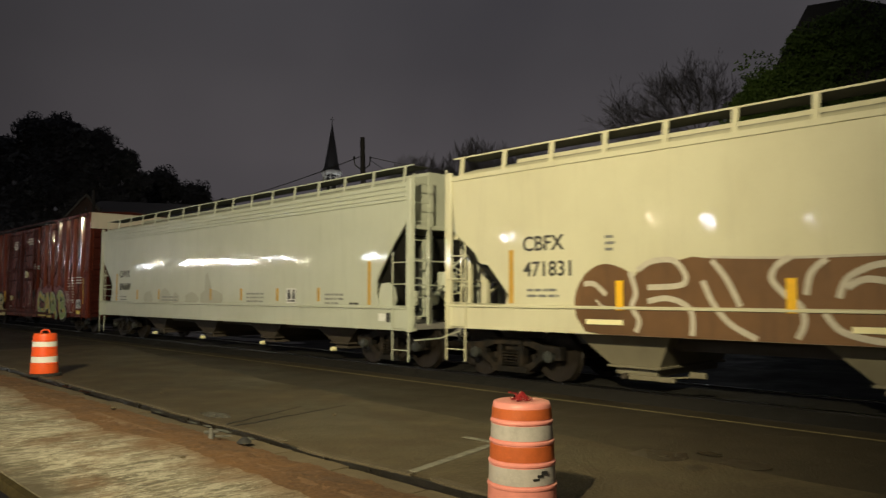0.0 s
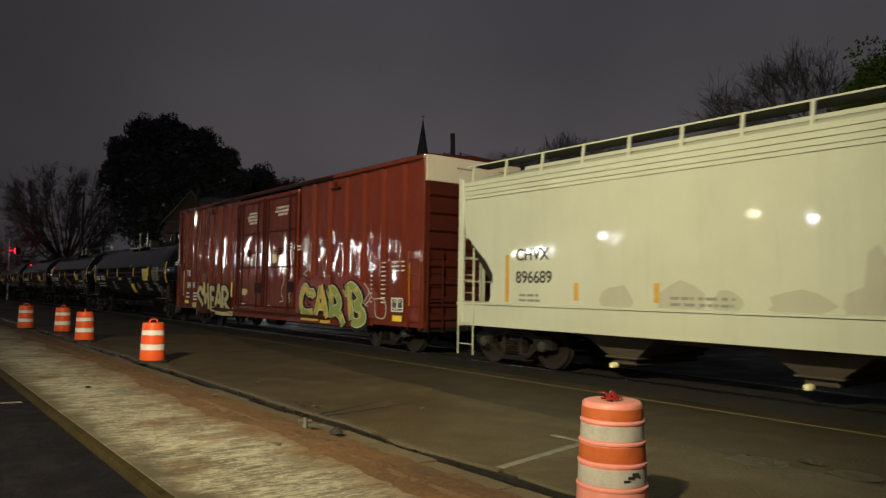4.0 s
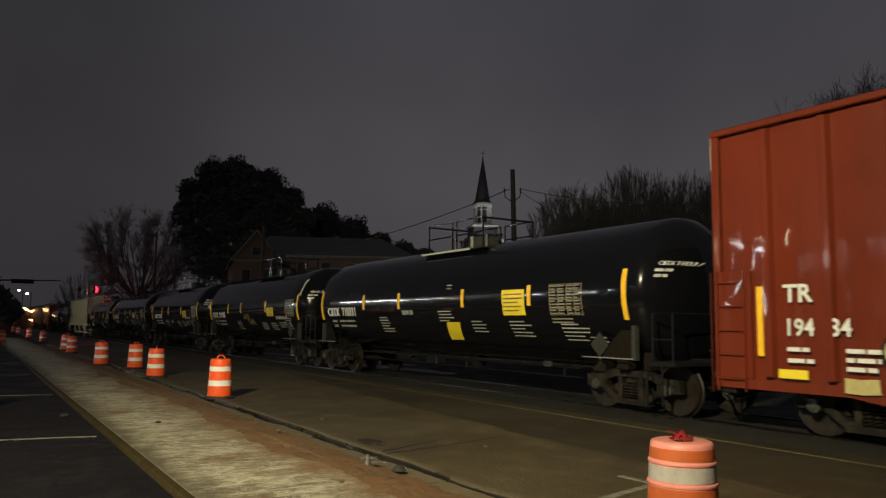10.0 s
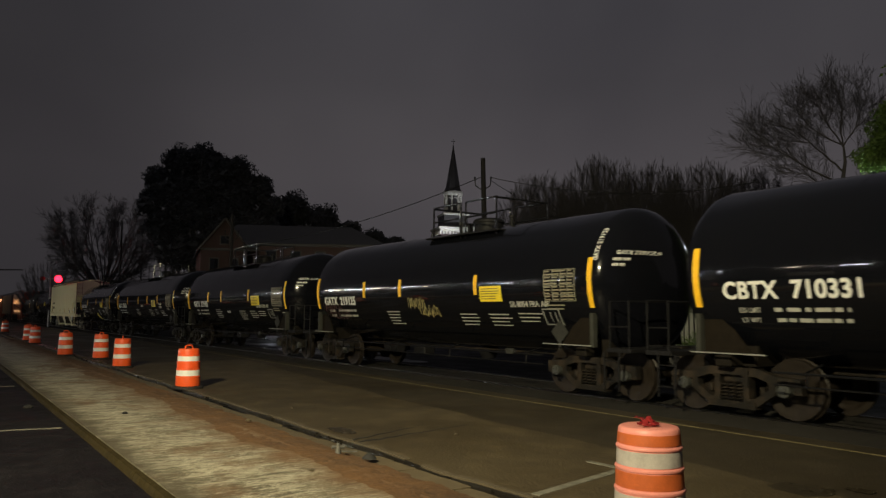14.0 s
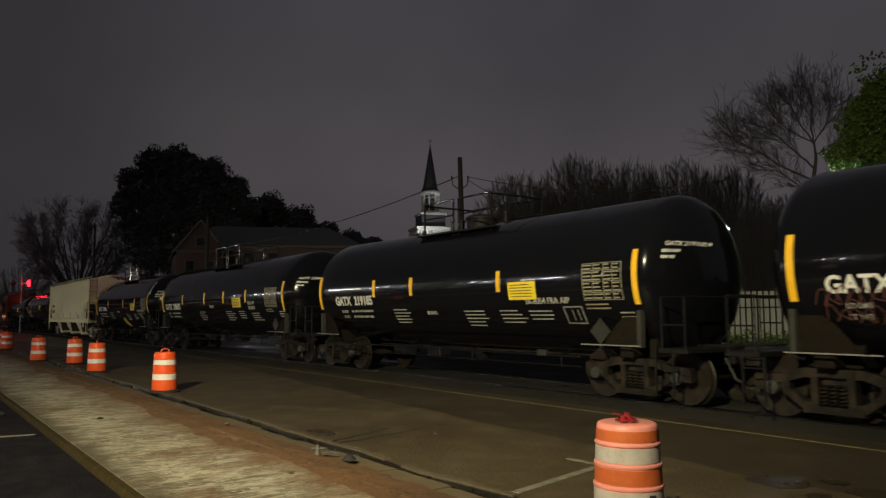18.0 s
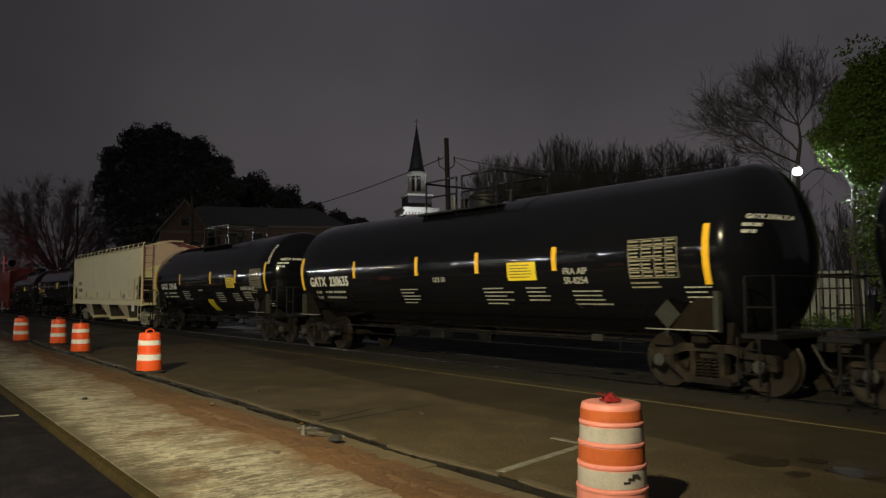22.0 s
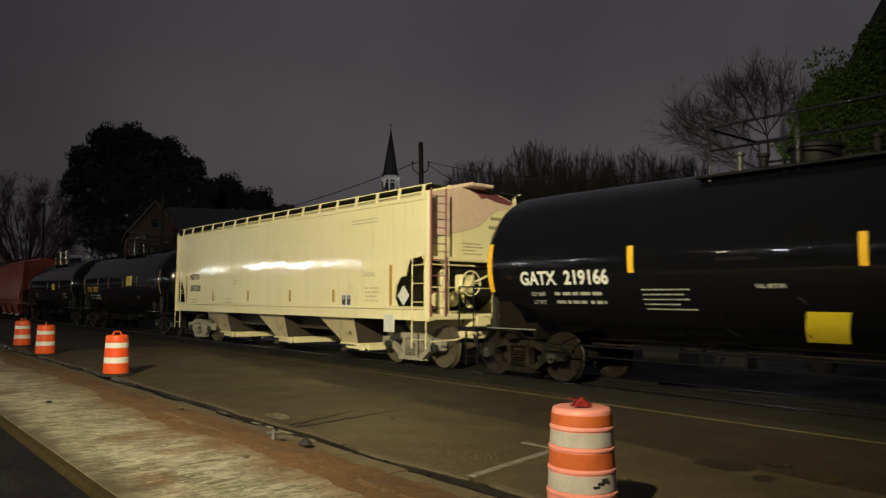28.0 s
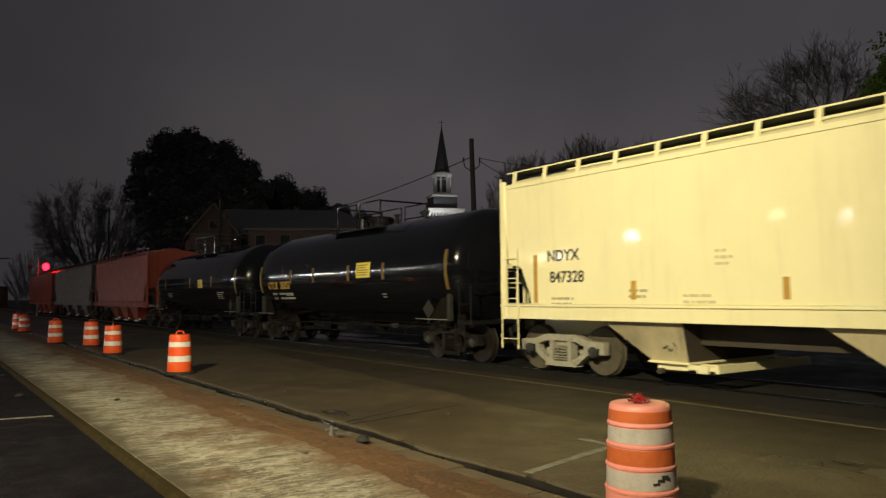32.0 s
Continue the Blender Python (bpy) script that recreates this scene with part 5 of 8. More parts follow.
        b.box(-W + 0.05, W - 0.05, min(s * L, s * (L - 2.2)), max(s * L, s * (L - 2.2)), zsill + 0.02, zsill + 0.14, 0.01)
        b.box(-0.22, 0.22, min(s * (L + 0.1), s * (L - 2.6)), max(s * (L + 0.1), s * (L - 2.6)), 0.80, zsill + 0.1, 0.02)
        part("end_platform", b, mat if truck != "truck" else M["dark_grey"], car, smooth=0)
        for xx in (-0.95, 0.55, 1.30):
            b = Mesh()
            b.box(xx - 0.05, xx + 0.05, min(s * (L - 0.06), s * (L - 0.16)), max(s * (L - 0.06), s * (L - 0.16)), zsill + 0.1, zw - 0.03, 0.012)
            part("end_post", b, mat, car, smooth=30)
        b = Mesh()
        b.box(-W + 0.1, W - 0.1, min(s * (L - 0.04), s * (L - 0.20)), max(s * (L - 0.04), s * (L - 0.20)), zw - 0.10, zw - 0.01, 0.012)
        part("end_beam", b, mat, car, smooth=30)
        b = Mesh()
        for xx in (-0.85, 0.85):
            b.box(xx - 0.06, xx + 0.06, min(s * (L - 0.5), s * (L - 0.34)), max(s * (L - 0.5), s * (L - 0.34)), zs - 0.2, zw + 0.1, 0.01)
        b.tube([(-0.85, s * (L - 0.45), zs + 0.2), (0.85, s * (L - 0.45), zw - 0.3)], 0.03, 6)
        b.tube([(0.2, s * (L - 0.6), zs), (0.2, s * (L - 1.2), zs + 0.5)], 0.06, 8)
        b.lathe([(0.0, -0.3), (0.16, -0.3), (0.17, 0.3), (0.0, 0.3)], "x", (-0.35, s * (L - 0.9), zs + 0.18), 12)
        part("end_brace", b, mat, car, smooth=30)
        b = Mesh()
        ladder(b, -W - 0.05, s * (L - 0.06) - 0.0, s * (L - 0.56), zsill - 0.62, zs + 1.15, 5, 0.010, 0.013)
        part("side_ladder", b, mat, car)
        b = Mesh()
        end_ladder(b, s * (L + 0.02), -W + 0.02, -W + 0.44, zsill + 0.1, ztop + 0.2, 8, 0.011, 0.016)
        part("end_ladder", b, mat, car)
        b = Mesh()
        b.tube([(-W, s * L, zs + 0.45), (W, s * L, zs + 0.45)], 0.016, 6)
        b.tube([(-W, s * L, zs + 0.95), (-0.2, s * L, zs + 0.95)], 0.016, 6)
        part("end_handrail", b, mat, car)
        coupler(car, s * (L + 0.06), s, M["truck"])
        add_truck(car, s * (L - 1.25), truck, turning)
    brake_wheel(car, -0.35, -L - 0.04, zs + 0.55, mat)
    b = Mesh()
    b.box(-0.60, -0.14, -L + 0.03, -L + 0.26, zs + 0.33, zs + 0.75, 0.04)
    part("brake_housing", b, mat, car, "dusty hand brake housing", smooth=30)
    b = Mesh()
    b.tube([(-0.38, -L + 0.10, zs + 0.35), (-0.40, -L + 0.12, zs - 0.1), (-0.30, -L + 0.3, zs - 0.35)], 0.022, 6)
    part("brake_chain", b, M["wheel"], car, "rusty brake chain")
    b = Mesh()
    b.tube([(-W - 0.02, -L - 0.10, 0.78), (-0.9, -L - 0.16, 0.80), (-0.3, -L - 0.22, 0.95)], 0.016, 6)
    part("uncoupling_lever", b, mat, car, "thin uncoupling lever")
    # hopper bays
    for k, u in enumerate(bays):
        y = u - mid
        b = Mesh()
        zt, zl = zsill + 0.04, 0.56
        hb, back, front = bay_form
        e = deep_in
        top = [(-W + e, y - hb - front, zt), (-W + e, y + hb + back, zt), (W - e, y + hb + back, zt), (W - e, y - hb - front, zt)]
        low = [(-W + e + 0.16, y - hb, zl), (-W + e + 0.16, y + hb, zl), (W - e - 0.16, y + hb, zl), (W - e - 0.16, y - hb, zl)]
        b.add(top + low, [(0, 1, 5, 4), (1, 2, 6, 5), (2, 3, 7, 6), (3, 0, 4, 7), (4, 5, 6, 7)])
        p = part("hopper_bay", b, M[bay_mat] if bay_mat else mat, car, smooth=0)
        b = Mesh()
        b.box(-W + e + 0.10, W - e - 0.10, y - hb - 0.04, y + hb + 0.05, zl - 0.03, zl + 0.012, 0.008)
        b.box(-W + e + 0.20, W - e - 0.20, y - hb + 0.06, y + hb - 0.06, zl - 0.14, zl - 0.03, 0.01)
        part("gate_frame", b, M[gate_mat] if gate_mat else mat, p, smooth=30)
        b = Mesh()
        b.box(-W + e + 0.06, -W + e + 0.12, y - hb - 0.30, y + hb - 0.28, zl - 0.20, zl - 0.12, 0.01)
        b.box(-W + e + 0.06, -W + e + 0.12, y - hb - 0.80, y - hb - 0.54, zl - 0.10, zl - 0.01, 0.01)
        b.tube([(-W + e + 0.10, y - hb - 0.7, zl - 0.08), (-W + e + 0.10, y - hb - 0.2, zl - 0.13)], 0.015, 6)
        if long_gate:
            f = Mesh()
            f.add([(x, yy - 0.006, z) for x, yy, z in (top[0], top[3], low[3], low[0])] + [(x, yy - 0.002, z) for x, yy, z in (top[0], top[3], low[3], low[0])], [(0, 3, 2, 1), (4, 5, 6, 7)])
            part("bay_front", f, M["bay_brown"], p, "rust-brown front sheet of the bay", smooth=0)
            # open frame on which the gate slides out, ahead of the bay
            b = Mesh()
            for x in (-W + e + 0.10, -W + e + 0.42, W - e - 0.16):
                b.box(x, x + 0.06, y - hb - 0.54, y - hb - 0.02, zl - 0.10, zl - 0.02, 0.008)
            for q in (0.12, 0.28, 0.44):
                b.box(-W + e + 0.17, W - e - 0.17, y - hb - q - 0.03, y - hb - q, zl - 0.085, zl - 0.045, 0)
            b.box(-W + e + 0.05, W - e - 0.05, y - hb - 0.62, y - hb - 0.55, zl - 0.13, zl + 0.01, 0.01)
            b.box(-W + e + 0.02, -W + e + 0.09, y - hb - 0.44, y - hb - 0.24, zl - 0.14, zl - 0.01, 0.01)
            part("gate_slide", b, mat, p, "pale open gate slide frame", smooth=0)
        elif hb > 0.35:
            part("gate_bar", b, M[gate_mat] if gate_mat else M["letter_white"], p, "pale gate drive bar", smooth=30)
        b = Mesh()
        b.lathe([(0.0, -0.06), (0.045, -0.06), (0.052, -0.045), (0.052, 0.06), (0.0, 0.06)], "x", (-W + e + 0.03, y + 0.1, zl - 0.15), 12)
        part("gate_pinion", b, M["cream"] if hb < 0.32 else M["bay_brown"], p, "gate drive cap", smooth=30)
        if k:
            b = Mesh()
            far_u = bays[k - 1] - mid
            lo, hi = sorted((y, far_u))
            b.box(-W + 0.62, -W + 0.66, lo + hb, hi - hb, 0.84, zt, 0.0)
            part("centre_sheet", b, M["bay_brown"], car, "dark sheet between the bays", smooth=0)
    # tape, numbers, small writing
    strips_on(car, [s - mid for s in strips], zs + 0.10, zs + 0.42, hug, M[tape], 0.10, 1)
    strips_on(car, [s - mid for s in tall], zs + 0.04, zs + 0.98, hug, M[tape], 0.10, 1)
    for u, z, word, size, name in number or ():
        mark("number", word, size, M[letter], car, u - mid, z, x=-W - 0.004, label="stencilled car number", bold=0.005)
    for u, z, w, rows, nm in lines:
        b = Mesh()
        bars(b, u - mid, z, w, rows, 0.10, 0.045, hug, r, 0.4, 0.05)
        part("stencil", b, M[nm], car, smooth=0)["kind"] = "stuff"
    return car, mid, hug


def cai_square(car, y, z, hug, w=0.5, h=0.4):
    """A black stencilled panel with a white frame."""
    b = Mesh()
    plate(b, y - w / 2, y + w / 2, z - h / 2, z + h / 2, hug, 0.006)
    p = part("data_panel", b, M["letter_black"], car, "black data panel framed in white", smooth=0)
    b = Mesh()
    f = lambda q: hug(q) - 0.005
    for a0, a1, c0, c1 in ((-w / 2, w / 2, h / 2 - 0.03, h / 2), (-w / 2, w / 2, -h / 2, -h / 2 + 0.03), (-w / 2, -w / 2 + 0.03, -h / 2, h / 2), (w / 2 - 0.03, w / 2, -h / 2, h / 2), (-0.035, 0.02, -h / 2 + 0.09, h / 2), (-w / 2, w / 2, -h / 2 + 0.075, -h / 2 + 0.095),
                           (0.05, 0.14, h / 2 - 0.075, h / 2 - 0.06), (0.05, 0.14, h / 2 - 0.11, h / 2 - 0.095), (-0.15, -0.07, h / 2 - 0.075, h / 2 - 0.06), (-0.15, -0.07, h / 2 - 0.11, h / 2 - 0.095), (-0.02, 0.12, -h / 2 + 0.048, -h / 2 + 0.058)):
        plate(b, y + a0, y + a1, z + c0, z + c1, f)
    part("panel_frame", b, M["letter_white"], p, smooth=0)


def stroke(b, pts, w, x):
    """A flat painted stroke along points (y, z) on the plane x."""
    pts = [Vector(p) for p in pts]
    v = []
    for i, p in enumerate(pts):
        d = (pts[min(i + 1, len(pts) - 1)] - pts[max(i - 1, 0)]).normalized()
        q = Vector((-d.y, d.x)) * w / 2
        v += [(x, p.x + q.x, p.y + q.y), (x, p.x - q.x, p.y - q.y)]
    b.add(v, [(2 * i, 2 * i + 1, 2 * i + 3, 2 * i + 2) for i in range(len(pts) - 1)])


def curve_pts(pts, n=6):
    """Points of a smooth line through pts."""
    out = []
    P = [pts[0]] + list(pts) + [pts[-1]]
    for i in range(1, len(P) - 2):
        for k in range(n):
            t = k / n
            out.append(tuple(0.5 * (2 * P[i][j] + (P[i + 1][j] - P[i - 1][j]) * t + (2 * P[i - 1][j] - 5 * P[i][j] + 4 * P[i + 1][j] - P[i + 2][j]) * t * t
                                    + (3 * P[i][j] - P[i - 1][j] - 3 * P[i + 1][j] + P[i + 2][j]) * t ** 3) for j in (0, 1)))
    return out + [pts[-1]]


def front_hoppers():
    tri = [(1.50, 1.50), (1.59, 1.70), (1.10, 2.24), (0.88, 2.28), (0.77, 2.47), (0.26, 2.86)]
    # the first car: cream, brown spray writing
    car, mid, hug = hopper_car(-6.6, 10.22, "cream_grey", "cream covered hopper car with a wide brown spray-painted band", (6.38, 2.48, -1.42), tri, tri, (), 3,
                               number=((8.30, 2.46, "CBFX", 0.36, 0), (8.28, 2.02, "471831", 0.36, 0)), bay_mat="bay_olive", posts=16, tall=(8.56,), ztop=3.93, zsill=1.07, bay_form=(0.43, 0.65, 0.3), gate_mat="bay_olive",
                               lines=((8.2, 1.78, 0.75, 2, "stencil_dim"), (9.3, 1.22, 1.0, 1, "stencil_dim"), (6.6, 2.62, 0.22, 3, "stencil_dim")))
    y0 = 7.25 - mid
    b = Mesh()
    # lobed outline of the painted band
    top = [(7.16, 1.34), (7.19, 1.62), (7.10, 1.87), (6.90, 2.09), (6.60, 2.19), (6.26, 2.10), (6.08, 1.98), (5.99, 2.10), (5.67, 2.24), (5.33, 2.21), (5.12, 2.25), (4.86, 2.22), (3.82, 2.18), (2.65, 2.18), (1.4, 2.16), (0.2, 2.20), (-0.7, 2.1), (-1.2, 1.7)]
    low = [(-1.1, 1.2), (-0.8, 1.075), (6.7, 1.075), (6.98, 1.11)]
    y0 = -mid
    out = curve_pts(top, 4) + low
    b.prism([(y0 + p, z) for p, z in out], "x", -1.541, -1.533)
    paintp = part("spray_band", b, M["brown_spray"], car, "brown spray-painted lettering band", smooth=0)
    b = Mesh()
    for k, pts in enumerate(([(7.0, 1.87), (6.8, 1.87), (6.58, 1.7)], [(6.77, 1.62), (6.61, 1.51), (6.15, 1.49)], [(6.15, 2.05), (6.05, 1.73), (6.12, 1.52), (6.0, 1.31), (6.06, 1.13)],
                             [(6.02, 2.07), (5.78, 2.2), (5.44, 2.21), (5.26, 2.05), (5.23, 1.9), (5.37, 1.83), (5.85, 1.81)], [(5.85, 1.6), (5.56, 1.65), (5.29, 1.58), (5.14, 1.43), (5.14, 1.11)],
                             [(4.97, 1.9), (4.82, 1.58), (4.58, 1.3), (4.21, 1.1)], [(4.83, 2.19), (4.62, 1.92), (4.43, 1.54)], [(3.75, 2.2), (3.93, 2.09), (4.0, 1.91), (3.83, 1.7), (3.64, 1.55), (3.6, 1.33), (3.69, 1.13)],
                             [(3.31, 2.16), (3.5, 1.99), (3.57, 1.7)], [(3.35, 1.47), (3.18, 1.26), (2.87, 1.16), (2.5, 1.12)], [(2.4, 2.1), (2.65, 2.08), (2.84, 2.04), (3.08, 1.9), (3.18, 1.66)], [(2.4, 1.8), (2.66, 1.87), (2.89, 1.89), (3.08, 1.79)],
                             [(4.86, 2.235), (3.82, 2.19), (2.65, 2.19), (1.4, 2.17)])):
        b = Mesh()
        stroke(b, [(y0 + p, z) for p, z in curve_pts(pts, 6)], 0.085 if k not in (1, 12) else 0.035, -1.546 - 0.0006 * k)
        part("spray_outline", b, M["pale_spray"], paintp, "pale spray outline", smooth=0)
    strips_on(car, [6.33 - mid, 3.75 - mid], 1.46, 1.92, lambda z: -1.556, M["reflector"], 0.13, 1)
    b = Mesh()
    for u in (6.62, 2.7):
        plate(b, u - mid - 0.34, u - mid + 0.34, 1.23, 1.31, lambda z: -1.556)
    part("sill_label", b, M["cream"], car, smooth=0)
    # second car: pale grey, three seams under the roof
    rect = [(1.05, 1.44), (1.16, 1.72), (1.14, 2.0), (0.94, 2.31), (0.60, 2.75), (0.22, 3.15)]
    rear = [(1.0, 1.45), (1.10, 1.68), (1.12, 2.02), (0.92, 2.29), (0.50, 2.64), (0.22, 2.92)]
    car, mid, hug = hopper_car(11.2, 28.62, "grey", "pale grey covered hopper car with orange tape marks", (14.4, 17.64, 21.13, 24.6), rect, rear, (14.51, 16.32, 18.15, 19.9, 23.46, 25.2), 5,
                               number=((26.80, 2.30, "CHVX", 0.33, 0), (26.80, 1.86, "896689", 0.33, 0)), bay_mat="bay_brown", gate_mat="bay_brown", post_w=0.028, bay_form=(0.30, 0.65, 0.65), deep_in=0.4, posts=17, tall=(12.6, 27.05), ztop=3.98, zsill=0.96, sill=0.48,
                               lines=((26.7, 1.62, 0.7, 3, "stencil_dim"), (23.2, 1.62, 1.2, 3, "stencil_dim"), (17.85, 1.72, 1.0, 3, "stencil_dim"), (14.25, 1.70, 0.75, 3, "stencil_dim"), (13.3, 1.5, 0.6, 2, "letter_black"), (16.6, 1.22, 0.45, 3, "letter_black"), (21.0, 1.2, 0.9, 2, "stencil_dim"), (17.0, 1.15, 0.6, 1, "letter_black"), (14.0, 1.20, 1.4, 1, "letter_black"), (19.6, 1.15, 0.7, 2, "stencil_dim")), tape="reflector_dull")
    # added flat plate that stands for the lit foot of the slope sheet
    b = Mesh()
    b.prism([(-8.71 + p, z) for p, z in ((1.12, 1.46), (1.14, 1.72), (1.06, 1.93), (0.82, 1.96), (0.62, 1.84), (0.56, 1.60), (0.62, 1.46))], "x", -1.47, -1.44)
    part("lit_slope_plate", b, M["grey"], car, "added pale plate for the lit foot of the slope", smooth=0)
    for z in (3.66, 3.74, 3.84):
        b = Mesh()
        b.box(-1.545, -1.515, -8.5, 8.5, z - 0.012, z + 0.012, 0)
        part("roof_seam", b, M["grey"], car, smooth=0)
    b = Mesh()
    plate(b, 12.02 - mid, 12.26 - mid, 1.14, 1.30, lambda z: -1.535)
    part("sill_sign", b, M["letter_white"], car, "small white sill sign", smooth=0)
    b = Mesh()
    plate(b, 11.88 - mid, 12.0 - mid, 1.12, 1.32, lambda z: -1.535)
    part("sill_hook", b, M["letter_black"], car, "black sill hook plate", smooth=0)
    cai_square(car, 15.67 - mid, 1.67, hug, 0.42, 0.36)
    b = Mesh()
    r = random.Random(4)
    for cy, w, h in ((23.0, 0.5, 0.35), (24.3, 0.35, 0.3), (19.9, 0.8, 0.35), (20.1, 0.25, 0.75), (21.1, 0.5, 0.25), (22.2, 0.3, 0.22)):
        pts = [(cy - mid + w * math.cos(a) * (0.8 + 0.3 * r.random()), 1.55 + h * math.sin(a) * (0.8 + 0.3 * r.random()) * (0.6 if math.sin(a) < 0 else 1)) for a in [2 * math.pi * k / 12 for k in range(12)]]
        b = Mesh()
        b.prism(pts, "x", -1.5275, -1.523)
        part("patch_paint", b, M["patch_grey"], car, "grey patch rolled over old writing", smooth=0)


def rear_hoppers():
    r = random.Random(63)
    cut_f = [(1.16, 1.52), (1.28, 1.69), (1.25, 1.95), (1.09, 2.18), (0.87, 2.21), (0.80, 2.45), (0.70, 2.60), (0.22, 2.64)]
    cut_r = [(0.90, 1.52), (0.85, 1.75), (0.62, 2.25), (0.22, 2.35)]
    car, mid, hug = hopper_car(124.7, 140.0, "cream", "clean cream covered hopper car with brown tape marks", (128.28, 132.00, 136.00), cut_f, cut_r, (128.68, 131.03, 133.77, 136.5), 9,
                               number=((138.62, 2.34, "NDYX", 0.30, 0), (138.55, 1.93, "847328", 0.30, 0)), truck="truck_pale", bay_mat="bay_grime", bay_form=(0.36, 1.05, 0.0), deep_in=0.12, post_h=0.30, long_gate=True, posts=17, tall=(126.14, 138.95), ztop=3.94, zsill=1.22, sill=0.28,
                               lines=((138.5, 1.62, 0.7, 2, "stencil_ghost"), (136.6, 1.75, 0.5, 2, "stencil_ghost"), (135.5, 1.66, 0.6, 4, "stencil_pale"), (132.9, 1.50, 0.45, 2, "letter_white"), (130.2, 1.5, 0.8, 1, "stencil_ghost"), (127.2, 1.95, 0.7, 4, "stencil_pale"), (134.9, 2.35, 0.3, 3, "stencil_pale")))
    b = Mesh()
    b.box(-1.58, -1.545, 125.94 - mid, 126.34 - mid, 0.93, 1.33, 0.008)
    for dy, dz in ((0.1, 0.1), (0.34, 0.1), (0.22, 0.3)):
        b.lathe([(0.0, -0.012), (0.03, -0.012), (0.03, 0.0)], "x", (-1.585, 125.94 + dy - mid, 0.93 + dz), 8)
    part("sill_plate", b, M["letter_white"], car, "white bolted plate under the sill", smooth=0)
    b = Mesh()
    for z in (3.54, 3.62):
        plate(b, 126.7 - mid, 127.85 - mid, z - 0.013, z + 0.013, hug)
    part("stencil", b, M["stencil_pale"], car, "two faint stencilled lines", smooth=0)
    scrawl(car, 127.35 - mid, 2.28, 0.50, 0.12, 2, M["stencil_ghost"], lambda z: -1.524, r, "small dark pencilled tag", 0.014)
    scrawl(car, 128.0 - mid, 1.95, 0.20, 0.40, 1, M["stencil_pale"], lambda z: -1.524, r, "faint old scrawl", 0.010)
    cai_square(car, 128.05 - mid, 1.62, hug, 0.46, 0.36)
    b = Mesh()
    b.prism([(-7.65 + 0.90, 1.54), (-7.65 + 0.68, 1.77), (-7.65 + 0.90, 2.00), (-7.65 + 1.12, 1.77)], "x", -1.56, -1.548)
    part("placard_diamond", b, M["letter_white"], car, "white diamond placard holder", smooth=0)
    for ob in car.children:
        if ob.name.startswith("end_ladder") and ob.data.vertices[0].co.y < 0:
            ob.data.materials.clear()
            ob.data.materials.append(M["ladder_violet"])
            ob["label"] = "ladder oversprayed in violet"
    b = Mesh()
    b.box(-0.36, 0.36, -7.65 - 0.05, -7.65 + 0.75, 4.29, 4.37, 0.02)
    part("roof_hatch", b, M["pink_haze"], car, "pinkish roof hatch lid over the end", smooth=0)
    b = Mesh()
    half = [(1.46, 3.94), (1.40, 4.04), (0.95, 4.17), (0.5, 4.26), (0, 4.29)]
    over = [(z, x) for x, z in half] + [(z, -x) for x, z in half[-2::-1]]
    under = [(2.95, -1.46), (3.00, -1.20), (3.12, -1.02), (3.16, -0.75), (3.30, -0.2), (3.42, 0.2), (3.62, 0.45), (3.80, 0.7), (3.88, 1.0), (3.90, 1.46)]
    b.prism(over + under, "y", -7.65 + 0.268, -7.65 + 0.276)
    part("end_patch", b, M["pink_haze"], car, "faint pink overspray on the end wall", smooth=0)
    # shadow under the hatch, painted as a dark violet patch on the wall
    b = Mesh()
    b.prism([(4.27, -0.22), (4.275, 0.10), (4.25, 0.5), (4.16, 0.93), (4.06, 1.28), (3.98, 1.20), (4.02, 0.75), (4.10, 0.42), (4.06, 0.24), (4.16, 0.12)], "y", -7.65 + 0.258, -7.65 + 0.266)
    part("end_patch", b, M["purple"], car, "painted dark violet shade under the roof hatch", smooth=0)
    for u in (128.30, 132.02, 136.02):
        for k in range(6):
            b = Mesh()
            cy, cz = u - mid - 0.05 + 0.10 * r.uniform(-2.2, 2.2), 0.84 + 0.10 * r.uniform(-1, 1)
            stroke(b, curve_pts([(cy + r.uniform(-0.04, 0.04), cz + r.uniform(-0.05, 0.05)) for _ in range(3)], 4), r.uniform(0.014, 0.030), 0.0)
            b.v = [(-1.40 + 0.16 * (1.26 - v[2]) / 0.70 - 0.012, v[1], v[2]) for v in b.v]
            part("soot_mark", b, M["rubber"], car, "dark hammer marks on the bay", smooth=0)
    b = Mesh()
    for xa, xb, z, h in ((0.55, 0.95, 3.62, 0.07), (0.50, 1.12, 3.40, 0.08), (-0.35, 0.25, 2.98, 0.03), (-0.30, 0.30, 2.90, 0.03), (-0.34, 0.10, 2.82, 0.03), (-0.30, 0.26, 2.74, 0.03)):
        x = xa
        while x < xb:
            w = h * r.uniform(0.6, 1.1)
            b.box(x, min(x + w, xb), -7.65 + 0.272, -7.65 + 0.278, z - h / 2, z + h / 2, 0)
            x += w + 0.02
    part("end_stencil", b, M["stencil_dark"], car, smooth=0)["kind"] = "stuff"
    for u0, u1, col, lab in ((169.3, 183.3, "hopper_red", "faded red covered hopper car"), (184.8, 201.9, "far_grey", "dull grey covered hopper car"), (203.6, 220.0, "hopper_red", "faded red covered hopper car far down the train")):
        hopper_car(u0, u1, col, lab, (u0 + 4.4, (u0 + u1) / 2, u1 - 4.4), cut_r, cut_r, (), 8, truck="truck", turning=False, posts=12, zsill=1.2, sill=0.3)


